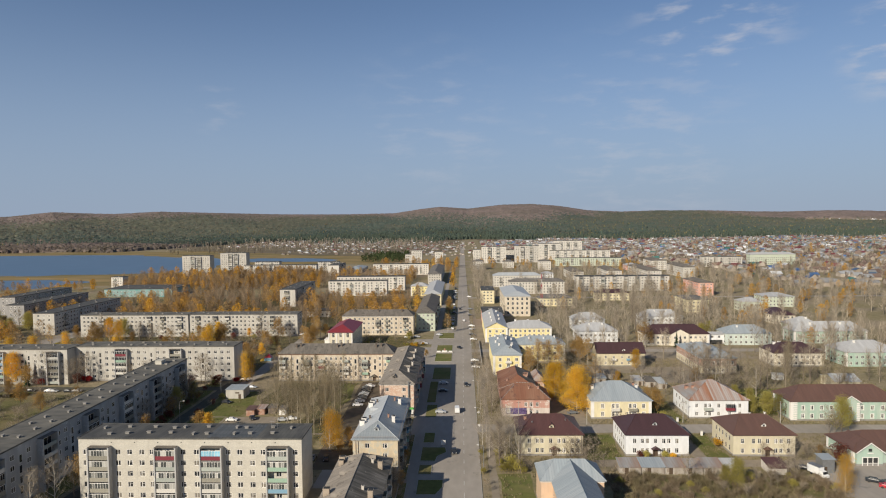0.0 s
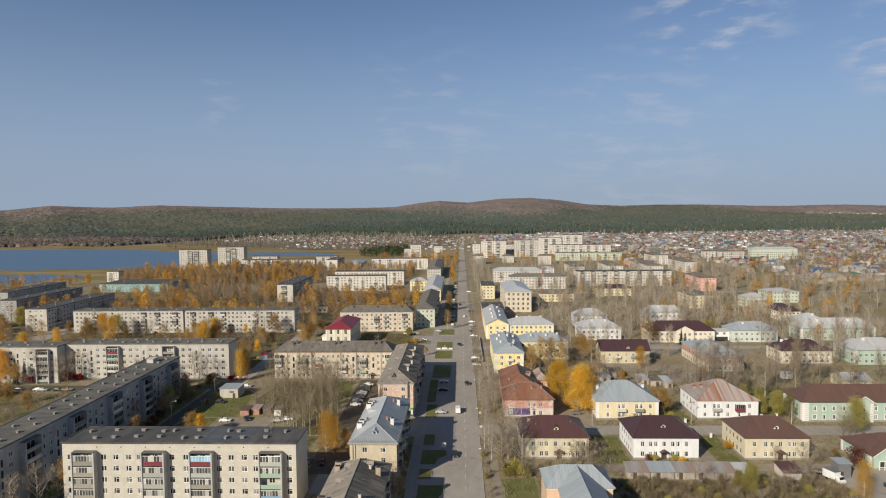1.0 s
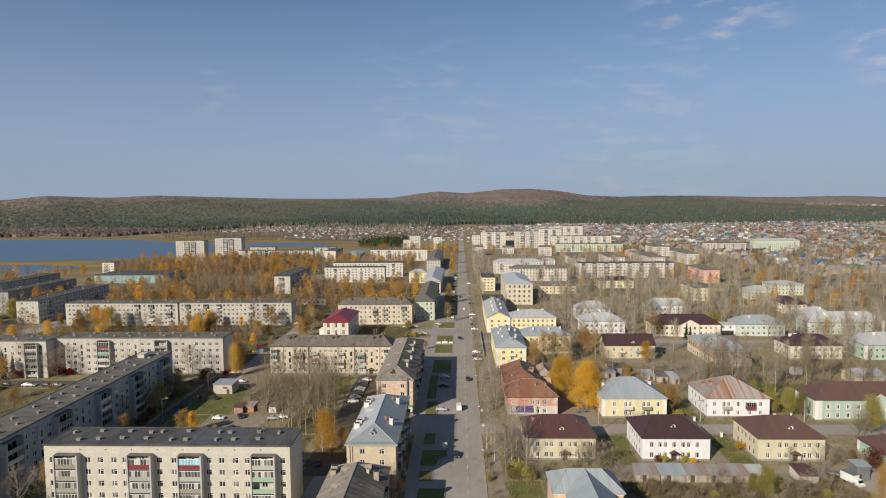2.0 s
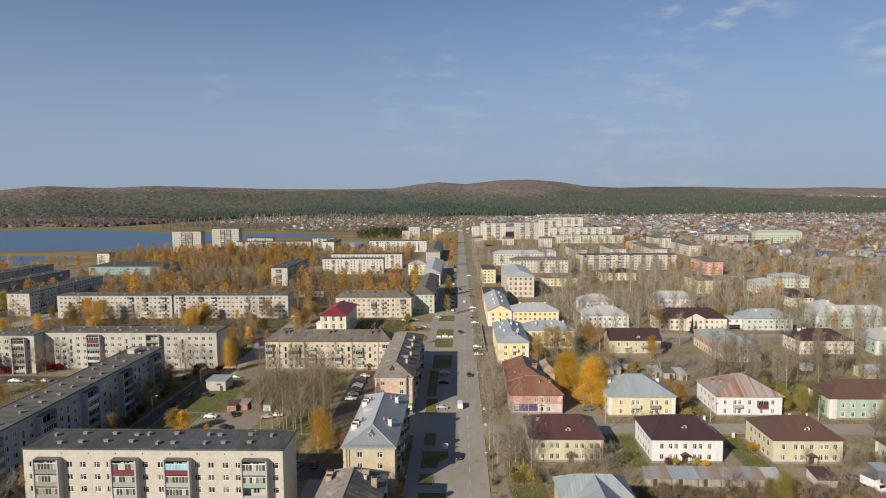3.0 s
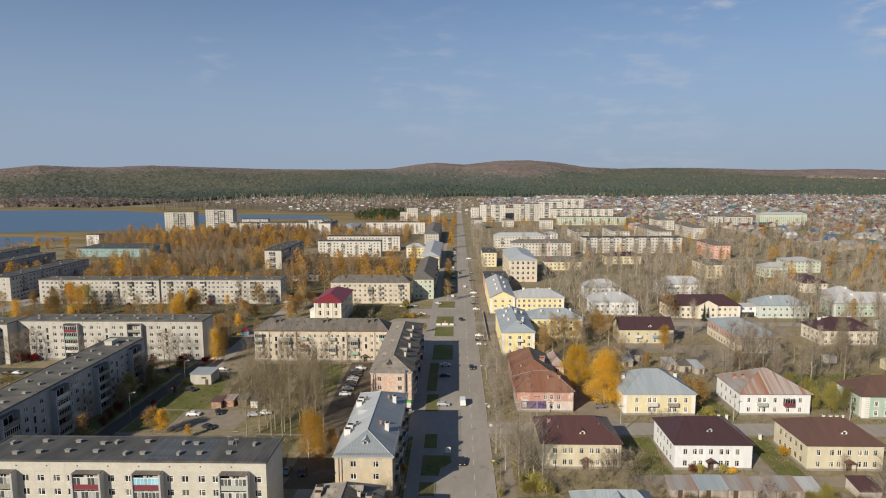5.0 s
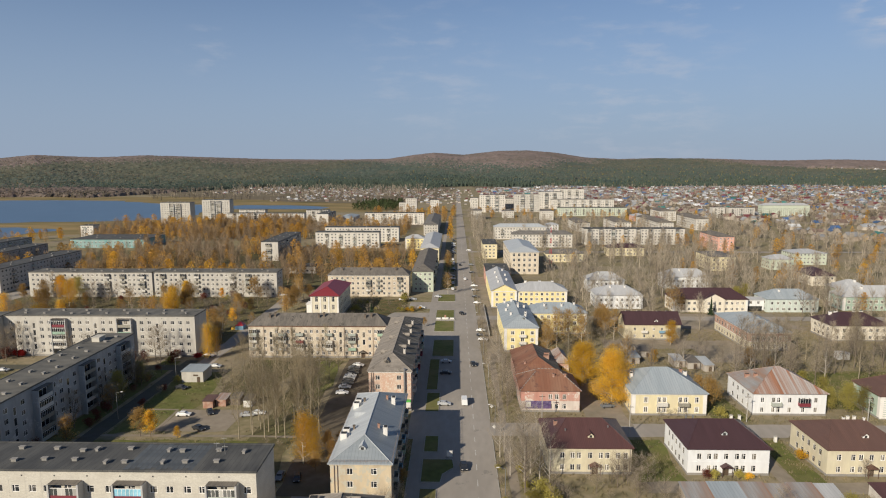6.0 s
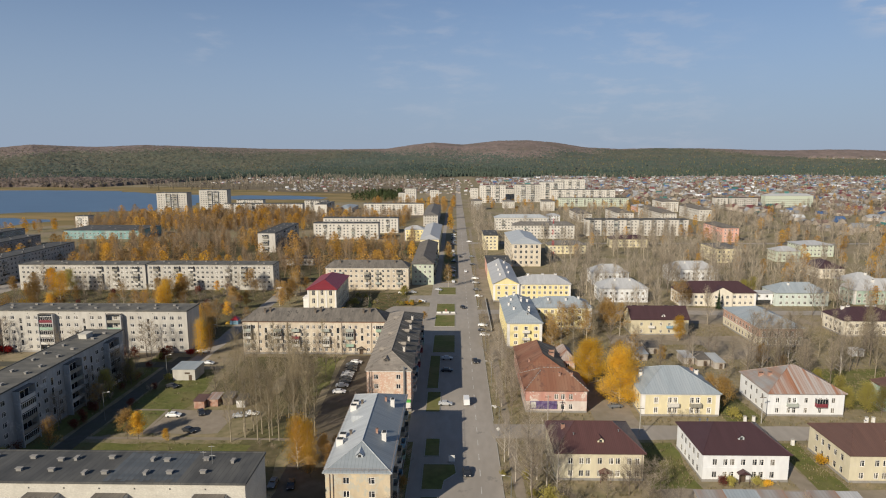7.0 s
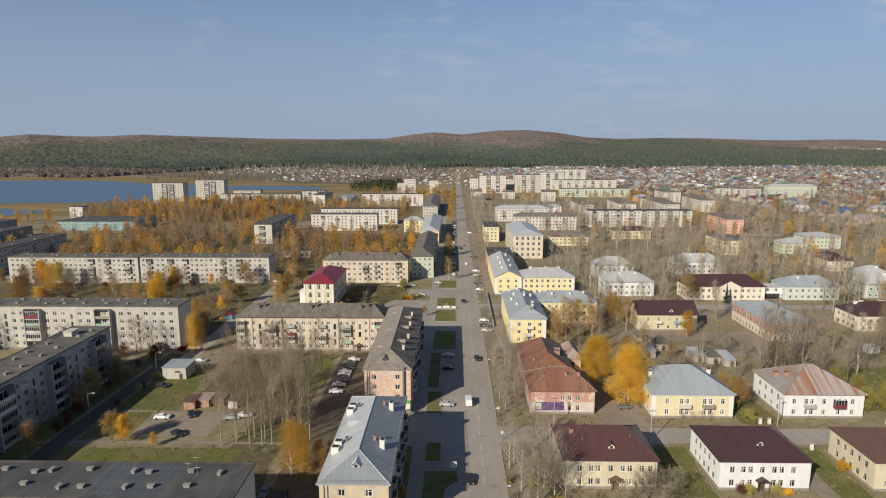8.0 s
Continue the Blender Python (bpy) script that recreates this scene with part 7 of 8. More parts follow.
def wood(name, label, kind, mat, places, h0, h1, seed):
    """One mass of trees at the places (n, 2)."""
    rnd = random.Random(seed)
    rng = np.random.default_rng(seed)
    forms = [far_shape(kind, rnd) for _ in range(6)]
    VV, FF, k = [], [], 0
    pick = rng.integers(0, 6, len(places))
    for f in range(6):
        P = places[pick == f]
        if not len(P):
            continue
        V, F = forms[f]
        a = rng.random(len(P)) * 6.283
        s = rng.uniform(h0, h1, len(P))
        c, n = np.cos(a), np.sin(a)
        X = (V[None, :, 0] * c[:, None] - V[None, :, 1] * n[:, None]) * s[:, None] + P[:, :1]
        Y = (V[None, :, 0] * n[:, None] + V[None, :, 1] * c[:, None]) * s[:, None] + P[:, 1:2]
        Z = V[None, :, 2] * s[:, None] + terrain(P[:, 0], P[:, 1])[:, None] - 0.1
        VV.append(np.stack([X, Y, Z], -1).reshape(-1, 3))
        FF.append((F[None] + (np.arange(len(P)) * len(V))[:, None, None] + k).reshape(-1, 3))
        k += len(P) * len(V)
    tagged(new(name, tri_mesh(name, np.concatenate(VV), np.concatenate(FF), [mat])), label, "trees", kind="stuff")


def scatter(seed, *areas):
    """Places on open ground in areas (x0, x1, y0, y1, count)."""
    rng = np.random.default_rng(seed)
    out = []
    for x0, x1, y0, y1, n in areas:
        for x, y in zip(rng.uniform(x0, x1, n), rng.uniform(y0, y1, n)):
            if open_ground(x, y, 1.5) and not (-380 < x < -290 and 560 < y < 618) and not (-420 < x < -390 and 640 < y < 706) and not (-175 < x < -140 and 495 < y < 541) and not (-410 < x < -320 and 815 < y < 856) and not (-150 < x < -45 and 560 < y < 618):
                out.append((x, y))
    return np.array(out)


BRUSHTWIG = leaf("brown_brush_twigs", (0.34, 0.265, 0.185), (0.22, 0.17, 0.115), 0.3, scale=0.2, islands=0.3, place="World", stain=(0.17, 0.16, 0.07), amount=0.6, wide=0.08)
wood("brush", "dense bare brown brush over a rough field", "brush", BRUSHTWIG, scatter(45, (43, 106, 158, 181.5, 420), (43, 120, 125, 158, 240)), 1.4, 3.2, 45)
LEFTTWIG = leaf("brown_grove_twigs", (0.37, 0.275, 0.18), (0.27, 0.2, 0.13), 0.3, scale=0.05, islands=0.3, place="World")
PINE = leaf("dark_pine_crowns", (0.075, 0.095, 0.04), (0.05, 0.068, 0.032), 0.15, scale=0.05, islands=0.25, place="World")
FARRUSSET = leaf("russet_grove_leaves", (0.4, 0.27, 0.12), (0.3, 0.2, 0.1), 0.4, scale=0.04, islands=0.25, place="World", stain=(0.36, 0.25, 0.14), amount=0.8, wide=0.02)
LEFT = ((-420, -190, 665, 850, 120), (-330, -112, 425, 610, 60), (-280, -112, 425, 480, 45), (-330, -40, 430, 610, 190), (-420, -160, 665, 700, 60), (-390, -190, 690, 850, 210), (-150, -40, 520, 615, 70), (-180, -60, 690, 830, 70), (-520, -400, 540, 690, 60),
        (-130, -15, 860, 1040, 80), (-360, -262, 300, 400, 30), (-90, -34, 425, 500, 30))
LEFTGOLD = tuple((a, b, c, d, int(n * 0.45)) for a, b, c, d, n in LEFT)
wood("golden_grove", "golden autumn birches between apartment blocks", "leafy", FARGOLD, scatter(1, *LEFTGOLD, (-13, -6, 640, 1000, 9)), 8, 18, 5)
wood("russet_grove", "russet autumn trees between apartment blocks", "leafy", FARRUSSET, scatter(21, *LEFTGOLD, (-330, -180, 690, 850, 130)), 7, 16, 15)
wood("golden_grove", "scattered golden trees among far houses", "leafy", FARGOLD,
     scatter(2, (60, 330, 480, 760, 26), (200, 900, 520, 1100, 60), (30, 300, 880, 1120, 70), (500, 1500, 900, 1900, 90), (1180, 1600, 1750, 2000, 130), (700, 1500, 1300, 2000, 60), (140, 330, 420, 620, 22)), 8, 14, 6)
wood("bare_grove", "leafless grey-brown trees between houses", "bare", FARTWIG,
     scatter(3, (56, 220, 395, 640, 270), (58, 160, 330, 420, 70), (160, 420, 390, 650, 200), (150, 300, 334, 400, 70), (56, 330, 660, 880, 260), (330, 700, 420, 1000, 300), (14, 34, 440, 1000, 80), (190, 420, 250, 380, 110), (250, 1500, 1000, 2150, 650), (-750, -100, 1500, 2200, 400)), 11, 20, 7)
wood("bare_grove", "half-bare brown birches between apartment blocks", "bare", LEFTTWIG, scatter(6, (-420, -190, 665, 850, 390), (-330, -112, 420, 620, 330), (-140, -35, 425, 620, 120), (-170, -60, 690, 840, 150), (-300, -250, 200, 300, 20)), 10, 18, 27)
wood("garden_trees", "small dark garden trees among far houses", "broad", MIXED, scatter(31, (330, 900, 640, 1000, 330), (300, 1500, 1000, 1500, 700), (260, 1600, 1500, 2180, 900), (60, 300, 1300, 2050, 160), (-720, -40, 1380, 2280, 460)), 6, 11, 18)
wood("golden_grove", "golden trees beside two-storey houses", "leafy", FARGOLD, scatter(32, (150, 300, 390, 520, 14), (190, 330, 300, 372, 8), (300, 700, 520, 900, 40)), 8, 15, 19)
wood("pine_clump", "dark green pine clump beyond apartment blocks", "broad", PINE, scatter(4, (-190, -110, 1100, 1290, 170)), 9, 14, 8)
wood("fir_clump", "dark firs behind far allotments", "fir", FIR, scatter(5, (-520, -60, 1980, 2330, 420)), 9, 15, 9)

# wooded hills: an uneven canopy of crowns, and firs along its edge
def forest_edge(x):
    return np.interp(x, [-2000, -900, -750, -450, -200, 0, 300, 900, 1600], [1560, 1600, 2000, 2330, 2330, 2250, 2180, 2150, 2150]) + 70 * np.sin(x / 130) + 45 * np.sin(x / 57 + 1)


# hill wood colours are greyed and blued: distance haze is mixed into them
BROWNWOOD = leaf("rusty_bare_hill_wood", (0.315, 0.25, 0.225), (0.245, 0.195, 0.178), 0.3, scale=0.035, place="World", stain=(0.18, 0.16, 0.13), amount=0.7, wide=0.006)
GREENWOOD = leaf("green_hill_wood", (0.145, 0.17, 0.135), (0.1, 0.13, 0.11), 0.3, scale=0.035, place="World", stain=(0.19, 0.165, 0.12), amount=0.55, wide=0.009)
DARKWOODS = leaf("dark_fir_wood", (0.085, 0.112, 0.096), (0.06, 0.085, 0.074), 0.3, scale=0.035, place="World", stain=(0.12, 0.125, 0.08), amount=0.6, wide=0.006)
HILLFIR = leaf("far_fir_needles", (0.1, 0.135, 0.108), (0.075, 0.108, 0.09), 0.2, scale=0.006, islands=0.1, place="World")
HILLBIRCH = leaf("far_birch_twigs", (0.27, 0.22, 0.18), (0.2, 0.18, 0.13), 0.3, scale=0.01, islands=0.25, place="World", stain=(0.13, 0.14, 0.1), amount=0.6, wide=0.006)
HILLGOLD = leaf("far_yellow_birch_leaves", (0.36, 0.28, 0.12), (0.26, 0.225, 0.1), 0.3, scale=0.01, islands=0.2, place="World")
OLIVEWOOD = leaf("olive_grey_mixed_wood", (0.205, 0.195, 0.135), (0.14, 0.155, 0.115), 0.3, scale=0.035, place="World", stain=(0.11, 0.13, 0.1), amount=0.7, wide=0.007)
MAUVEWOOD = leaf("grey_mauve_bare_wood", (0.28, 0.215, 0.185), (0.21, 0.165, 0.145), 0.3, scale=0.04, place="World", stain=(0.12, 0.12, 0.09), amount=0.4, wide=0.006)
rngf = np.random.default_rng(9)
bb = np.linspace(-0.74, 0.74, 620)
dd = np.concatenate([np.linspace(1500, 2400, 75), np.linspace(2412, 4300, 130)])
BB, DD = np.meshgrid(bb, dd)
CX = DD * np.sin(BB) + rngf.uniform(-3, 3, BB.shape)
CY = DD * np.cos(BB) + rngf.uniform(-5, 5, BB.shape)
inside = CY > forest_edge(CX)
clearing = (CX / CY > 0.55) & (CX / CY < 0.7) & (np.hypot(CX, CY) > 3340) & (np.hypot(CX, CY) < 3520)
CZ = terrain(CX, CY) + np.where(inside & ~clearing, rngf.uniform(3, 10, BB.shape), -1.0)
nb = len(bb)
q = (np.arange(len(dd) - 1)[:, None] * nb + np.arange(nb - 1)[None, :]).ravel()
keep = (inside.ravel()[q] | inside.ravel()[q + 1] | inside.ravel()[q + nb])
q = q[keep]
F = np.concatenate([np.stack([q, q + 1, q + nb + 1], 1), np.stack([q, q + nb + 1, q + nb], 1)])
V = np.stack([CX.ravel(), CY.ravel(), CZ.ravel()], 1)
mid = V[F].mean(1)
md = np.hypot(mid[:, 0], mid[:, 1])
sl = mid[:, 0] / mid[:, 1]
wob = (130 * np.sin(mid[:, 0] / 210) + 90 * np.sin(mid[:, 0] / 83 + mid[:, 1] / 150) + rngf.normal(0, 120, len(mid))) * np.interp(sl, [0.38, 0.5], [1, 0.25])
cap = np.interp(sl, [-0.74, -0.45, -0.2, -0.08, 0.0, 0.1, 0.2, 0.35, 0.5, 0.74], [3500, 3600, 3950, 3450, 3350, 3250, 3650, 4200, 3550, 3400])
foot = np.interp(sl, [-0.74, -0.4, 0.0, 0.3, 0.74], [2450, 2650, 2800, 2500, 2400])
zone = np.where(md + wob > cap, 0, np.where(md + wob * 0.8 > foot, 1, 2))
thin = np.interp(sl, [-0.74, -0.3, -0.12, 0.1, 0.25, 0.74], [2650, 2880, 3600, 3700, 3300, 3150])
zone = np.where((zone == 1) & (md + 2.2 * wob > thin), 4, zone)
shore = np.interp(sl, [-0.74, -0.58, -0.42, -0.36, -0.34], [2480, 2380, 2050, 1800, 0])
zone = np.where(md + 0.5 * wob < shore, 3, zone)
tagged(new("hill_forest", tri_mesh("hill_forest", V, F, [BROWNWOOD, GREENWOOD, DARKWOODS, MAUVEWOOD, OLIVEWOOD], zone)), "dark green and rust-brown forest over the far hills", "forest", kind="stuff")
ex = rngf.uniform(-2000, 2000, 5200)
ey = forest_edge(ex) + rngf.exponential(110, 5200) - 12
E = np.stack([ex, ey], 1)
E = E[np.hypot(ex, ey) < 3200]
right = E[:, 0] > -780
# single crowns that stand out of the canopy
sb, sd = rngf.uniform(-0.72, 0.72, 21000), 2350 + 1500 * rngf.random(21000) ** 1.3
S = np.stack([sd * np.sin(sb), sd * np.cos(sb)], 1)
S = S[S[:, 1] > forest_edge(S[:, 0]) + 40]
slope = S[:, 0] / S[:, 1]
high = np.hypot(S[:, 0], S[:, 1]) > np.interp(slope, [-0.74, -0.3, -0.12, 0.1, 0.25, 0.74], [2650, 2880, 3400, 3050, 3300, 3150]) + rngf.normal(0, 200, len(S))
bare_field = (slope > 0.47) & (np.hypot(S[:, 0], S[:, 1]) > 3350)
high = high | bare_field
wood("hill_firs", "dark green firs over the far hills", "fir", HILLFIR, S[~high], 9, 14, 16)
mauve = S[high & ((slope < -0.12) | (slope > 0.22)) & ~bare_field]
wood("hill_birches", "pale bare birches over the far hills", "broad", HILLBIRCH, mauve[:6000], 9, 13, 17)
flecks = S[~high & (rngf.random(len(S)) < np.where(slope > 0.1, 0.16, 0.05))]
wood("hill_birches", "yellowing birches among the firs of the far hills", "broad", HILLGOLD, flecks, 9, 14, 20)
wood("fir_forest_edge", "tall dark firs along the edge of the forest", "fir", FIR, E[right], 12, 21, 10)
wood("shore_wood", "grey-brown bare wood behind the lake", "broad", MIXED, E[~right], 8, 14, 12)

# ---- far settlement of small houses ----
def hamlet(name, label, areas, roofs, seed, size=1.0):
    """Many little gabled houses with coloured roofs, in one mass per roof colour."""
    rnd = random.Random(seed)
    shapes = {i: Shape() for i in range(len(roofs))}
    for x0, x1, y0, y1, n in areas:
        for _ in range(n):
            x, y = rnd.uniform(x0, x1), rnd.uniform(y0, y1)
            if not free(x, y, 4):
                continue
            i = rnd.randrange(len(roofs))
            s = shapes[i]
            w, d, h, r = (size * rnd.uniform(a, b) for a, b in ((5, 9), (6, 11), (2.4, 4.2), (1.6, 3.2)))
            z = float(terrain(np.array(x), np.array(y)))
            a, b = w / 2, d / 2
            turn = rnd.random() < 0.5
            def p(u, v, c):
                return (x + u, y + v, z + c) if turn else (x + v, y + u, z + c)
            s.face([p(-a, -b, 0), p(a, -b, 0), p(a, -b, h), p(0, -b, h + r), p(-a, -b, h)], 1)
            s.face([p(-a, b, 0), p(a, b, 0), p(a, b, h), p(0, b, h + r), p(-a, b, h)], 1)
            s.face([p(-a, -b, 0), p(-a, b, 0), p(-a, b, h), p(-a, -b, h)], 1)
            s.face([p(a, -b, 0), p(a, b, 0), p(a, b, h), p(a, -b, h)], 1)
            o = 0.5
            for k in (-1, 1):
                e = h - o * r / a
                s.face([p(k * (a + o), -b - o, e), p(k * (a + o), b + o, e), p(0, b + o, h + r + 0.05), p(0, -b - o, h + r + 0.05)])
                s.face([p(k * (a + o), -b - o, e - 0.15), p(k * (a + o), b + o, e - 0.15), p(0, b + o, h + r - 0.1), p(0, -b - o, h + r - 0.1)])
    for i, s in shapes.items():
        if s.f:
            tagged(part(name, s, None, mats=[roofs[i], FARHUT]), label, "houses", kind="stuff")


FARHUT = surface("cottage_walls", (0.48, 0.43, 0.37), (0.17, 0.135, 0.105), 0.05, 0.9, 0.0, place="World", islands=0.3)
ROOFS = [surface("grey_cottage_roof", (0.38, 0.385, 0.39), (0.15, 0.15, 0.155), 0.05, 0.7, 0.0, place="World", islands=0.3),
         surface("brown_cottage_roof", (0.2, 0.14, 0.11), (0.14, 0.1, 0.085), 0.05, 0.7, 0.0, place="World", islands=0.3),
         surface("wine_cottage_roof", (0.17, 0.045, 0.05), (0.12, 0.04, 0.045), 0.05, 0.6, 0.0, place="World", islands=0.3),
         surface("teal_cottage_roof", (0.05, 0.17, 0.15), (0.05, 0.14, 0.13), 0.05, 0.6, 0.0, place="World", islands=0.3),
         surface("white_cottage_roof", (0.7, 0.71, 0.72), (0.5, 0.51, 0.52), 0.05, 0.7, 0.0, place="World", islands=0.2),
         surface("blue_cottage_roof", (0.06, 0.13, 0.3), (0.07, 0.12, 0.2), 0.05, 0.6, 0.0, place="World", islands=0.3)]
hamlet("cottages", "far suburb of small houses with coloured roofs", ((360, 900, 680, 1000, 130), (300, 1500, 1000, 1500, 950), (260, 1600, 1500, 2180, 2900), (60, 300, 1300, 2050, 420)), [ROOFS[i] for i in (0, 0, 0, 0, 0, 0, 0, 1, 1, 1, 1, 1, 2, 2, 3, 4, 5)], 3, 1.22)
hamlet("cottages", "gabled suburb houses with bright coloured roofs", ((340, 900, 660, 980, 90),), [ROOFS[i] for i in (0, 2, 3, 4, 1, 1, 0, 0, 5)], 6, 1.3)
hamlet("cottages", "pale huddle of small houses before the forest", ((-700, -150, 1700, 2280, 640), (-420, -60, 1360, 1800, 240), (-140, 40, 1250, 2050, 200)), [ROOFS[0], ROOFS[0], ROOFS[1], ROOFS[1], ROOFS[0], ROOFS[4], ROOFS[2]], 4, 0.62)

hamlet("cottages", "white farm sheds in a clearing on a far hill", ((1680, 1940, 2850, 2960, 26),), [ROOFS[4], ROOFS[0], ROOFS[0]], 5, 0.9)

# ---- sheds and garages ----
def shed(label, x0, x1, y0, y1, h, wall, roof, slope=0.5, name="shed", door=None, group=""):
    FOOT.append((x0, x1, y0, y1))
    ob = thing(name, pose((x0 + x1) / 2, (y0 + y1) / 2, 0), label, name, group)
    w, d = (x1 - x0) / 2, (y1 - y0) / 2
    s = Shape()
    s.face([(-w, -d, 0), (w, -d, 0), (w, -d, h), (-w, -d, h)])
    s.face([(w, d, 0), (-w, d, 0), (-w, d, h + slope), (w, d, h + slope)])
    s.face([(w, -d, 0), (w, d, 0), (w, d, h + slope), (w, -d, h)])
    s.face([(-w, d, 0), (-w, -d, 0), (-w, -d, h), (-w, d, h + slope)])
    part("wall", s, ob, "", None, [wall])
    r = Shape()
    o = 0.3
    lo, hi = h - o * slope / (2 * d), h + slope + o * slope / (2 * d)
    for z in (0.0, 0.1):
        q = [(-w - o, -d - o, lo + z), (w + o, -d - o, lo + z), (w + o, d + o, hi + z), (-w - o, d + o, hi + z)]
        r.face(q if z else q[::-1])
    q0 = [(-w - o, -d - o, lo), (w + o, -d - o, lo), (w + o, d + o, hi), (-w - o, d + o, hi)]
    for i in range(4):
        a, b = q0[i], q0[(i + 1) % 4]
        r.face([a, b, (b[0], b[1], b[2] + 0.1), (a[0], a[1], a[2] + 0.1)])
    part("roof", r, ob, "", None, [roof])
    if door:
        for u in door:
            part("door", Shape().box(-0.55, -0.05, 0.05, 0.55, 0, 2.0), ob, "dark board door", pose(u, -d, 0), [DARKWOOD])
    return ob


g = shed("small white brick substation with flat grey roof", -102.8, -95, 260.5, 268.2, 4.0, GREYCREAM, BLUEZINC, 0.15, "garage", (2.2,))
part("wall_vent", Shape().box(-0.9, -0.06, 2.3, 0.9, 0, 2.9), g, "", pose(1.2, -3.85, 0), [DARKWOOD])
for x0, x1, y0, w, r in ((-85.4, -82.2, 237, BRICK, BROWNROOF), (-81.8, -78.6, 238.6, BRICK, RUST), (-77.4, -74.4, 239.6, SOOTY, SLATE), (-72.6, -70.0, 238, TRIM, SLATE)):
    shed("small brick garage shed in the courtyard", x0, x1, y0, y0 + 4.5, 2.4, w, r, 0.3, "garage", None, "courtyard sheds")
rn = random.Random(5)
x = 48.5
WEATHERED = plaster("weathered_shed_wall", (0.42, 0.385, 0.34), (0.24, 0.2, 0.165), 0.8, patch=((0.27, 0.22, 0.18), 0.7, 0.4))
for w, r in ((6.5, RUSTGREY), (7, BLUEZINC), (6, RUSTGREY), (5.5, RUSTGREY), (6, RUSTGREY), (5, PALEZINC)):
    shed("patched row shed with rusty sloping roof", x, x + w - 0.25, 182.6, 187.4 + rn.uniform(-0.3, 0.3), 2.1 + rn.uniform(-0.1, 0.2), WEATHERED, r, 0.9, "shed", (-1.2,), "row of sheds")
    x += w
shed("small garage with maroon sloping roof", 93, 98.5, 182.5, 188, 2.1, PALEBRICK, MAROON, 1.0, "garage")
shed("small grey metal shed on a dirt yard", 109.2, 112.8, 183.8, 187.4, 4.3, STEEL, BLUEZINC, 0.3, "shed", (-0.9,))
for x0, x1, y0, y1, r in ((62, 68, 284, 291, BLUEZINC), (70, 76, 292, 299, SLATE), (80, 84, 280, 287, PALEZINC), (84.5, 89, 278, 286, SLATE), (89.5, 93, 275, 284, ZINC), (66, 70, 300, 306, SLATE)):
    shed("small yard shed with sloping metal roof", x0, x1, y0, y1, 2.6, WEATHERED, r, 0.5, "shed", (0.5,), "yard sheds")
shed("white container kiosk in the park", 148.5, 153, 290, 293, 2.6, TRIM, TRIM, 0.1, "kiosk")

# ---- vehicles ----
def paint(name, c):
    return surface(name, c, tuple(0.92 * v for v in c), 2.0, 0.3, 0.0, spec=0.6)


COATS = {"white": paint("white_car_paint", (0.75, 0.75, 0.74)), "silver": paint("silver_car_paint", (0.42, 0.43, 0.44)), "dark": paint("dark_car_paint", (0.025, 0.028, 0.034)), "grey": paint("grey_car_paint", (0.15, 0.16, 0.17)), "red": paint("red_car_paint", (0.4, 0.03, 0.04))}
wheel = Shape()
for i in range(14):
    a, b = 2 * math.pi * i / 14, 2 * math.pi * (i + 1) / 14
    p, q2 = (0.32 * math.cos(a), 0.32 * math.sin(a)), (0.32 * math.cos(b), 0.32 * math.sin(b))
    wheel.face([(-0.1, p[0], p[1]), (-0.1, q2[0], q2[1]), (0.1, q2[0], q2[1]), (0.1, p[0], p[1])])
    for k in (-0.1, 0.1):
        wheel.face([(k, 0, 0), (k, p[0], p[1]), (k, q2[0], q2[1])])
WHEEL = wheel.mesh("wheel", [TAR])
CARS = {}


def profile(pts, half, top_half):
    """A body from a side outline: (y, z) pairs, narrower towards the top."""
    s = Shape()
    zmax = max(p[1] for p in pts)
    def hw(z):
        t = max(0, (z - 0.9) / max(0.01, zmax - 0.9))
        return half + (top_half - half) * min(1, t)
    L = [(-hw(z), y, z) for y, z in pts]
    R = [(hw(z), y, z) for y, z in pts]
    s.face(L)
    s.face(R[::-1])
    for i in range(len(pts)):
        j = (i + 1) % len(pts)
        s.face([L[i], R[i], R[j], L[j]])
    return s


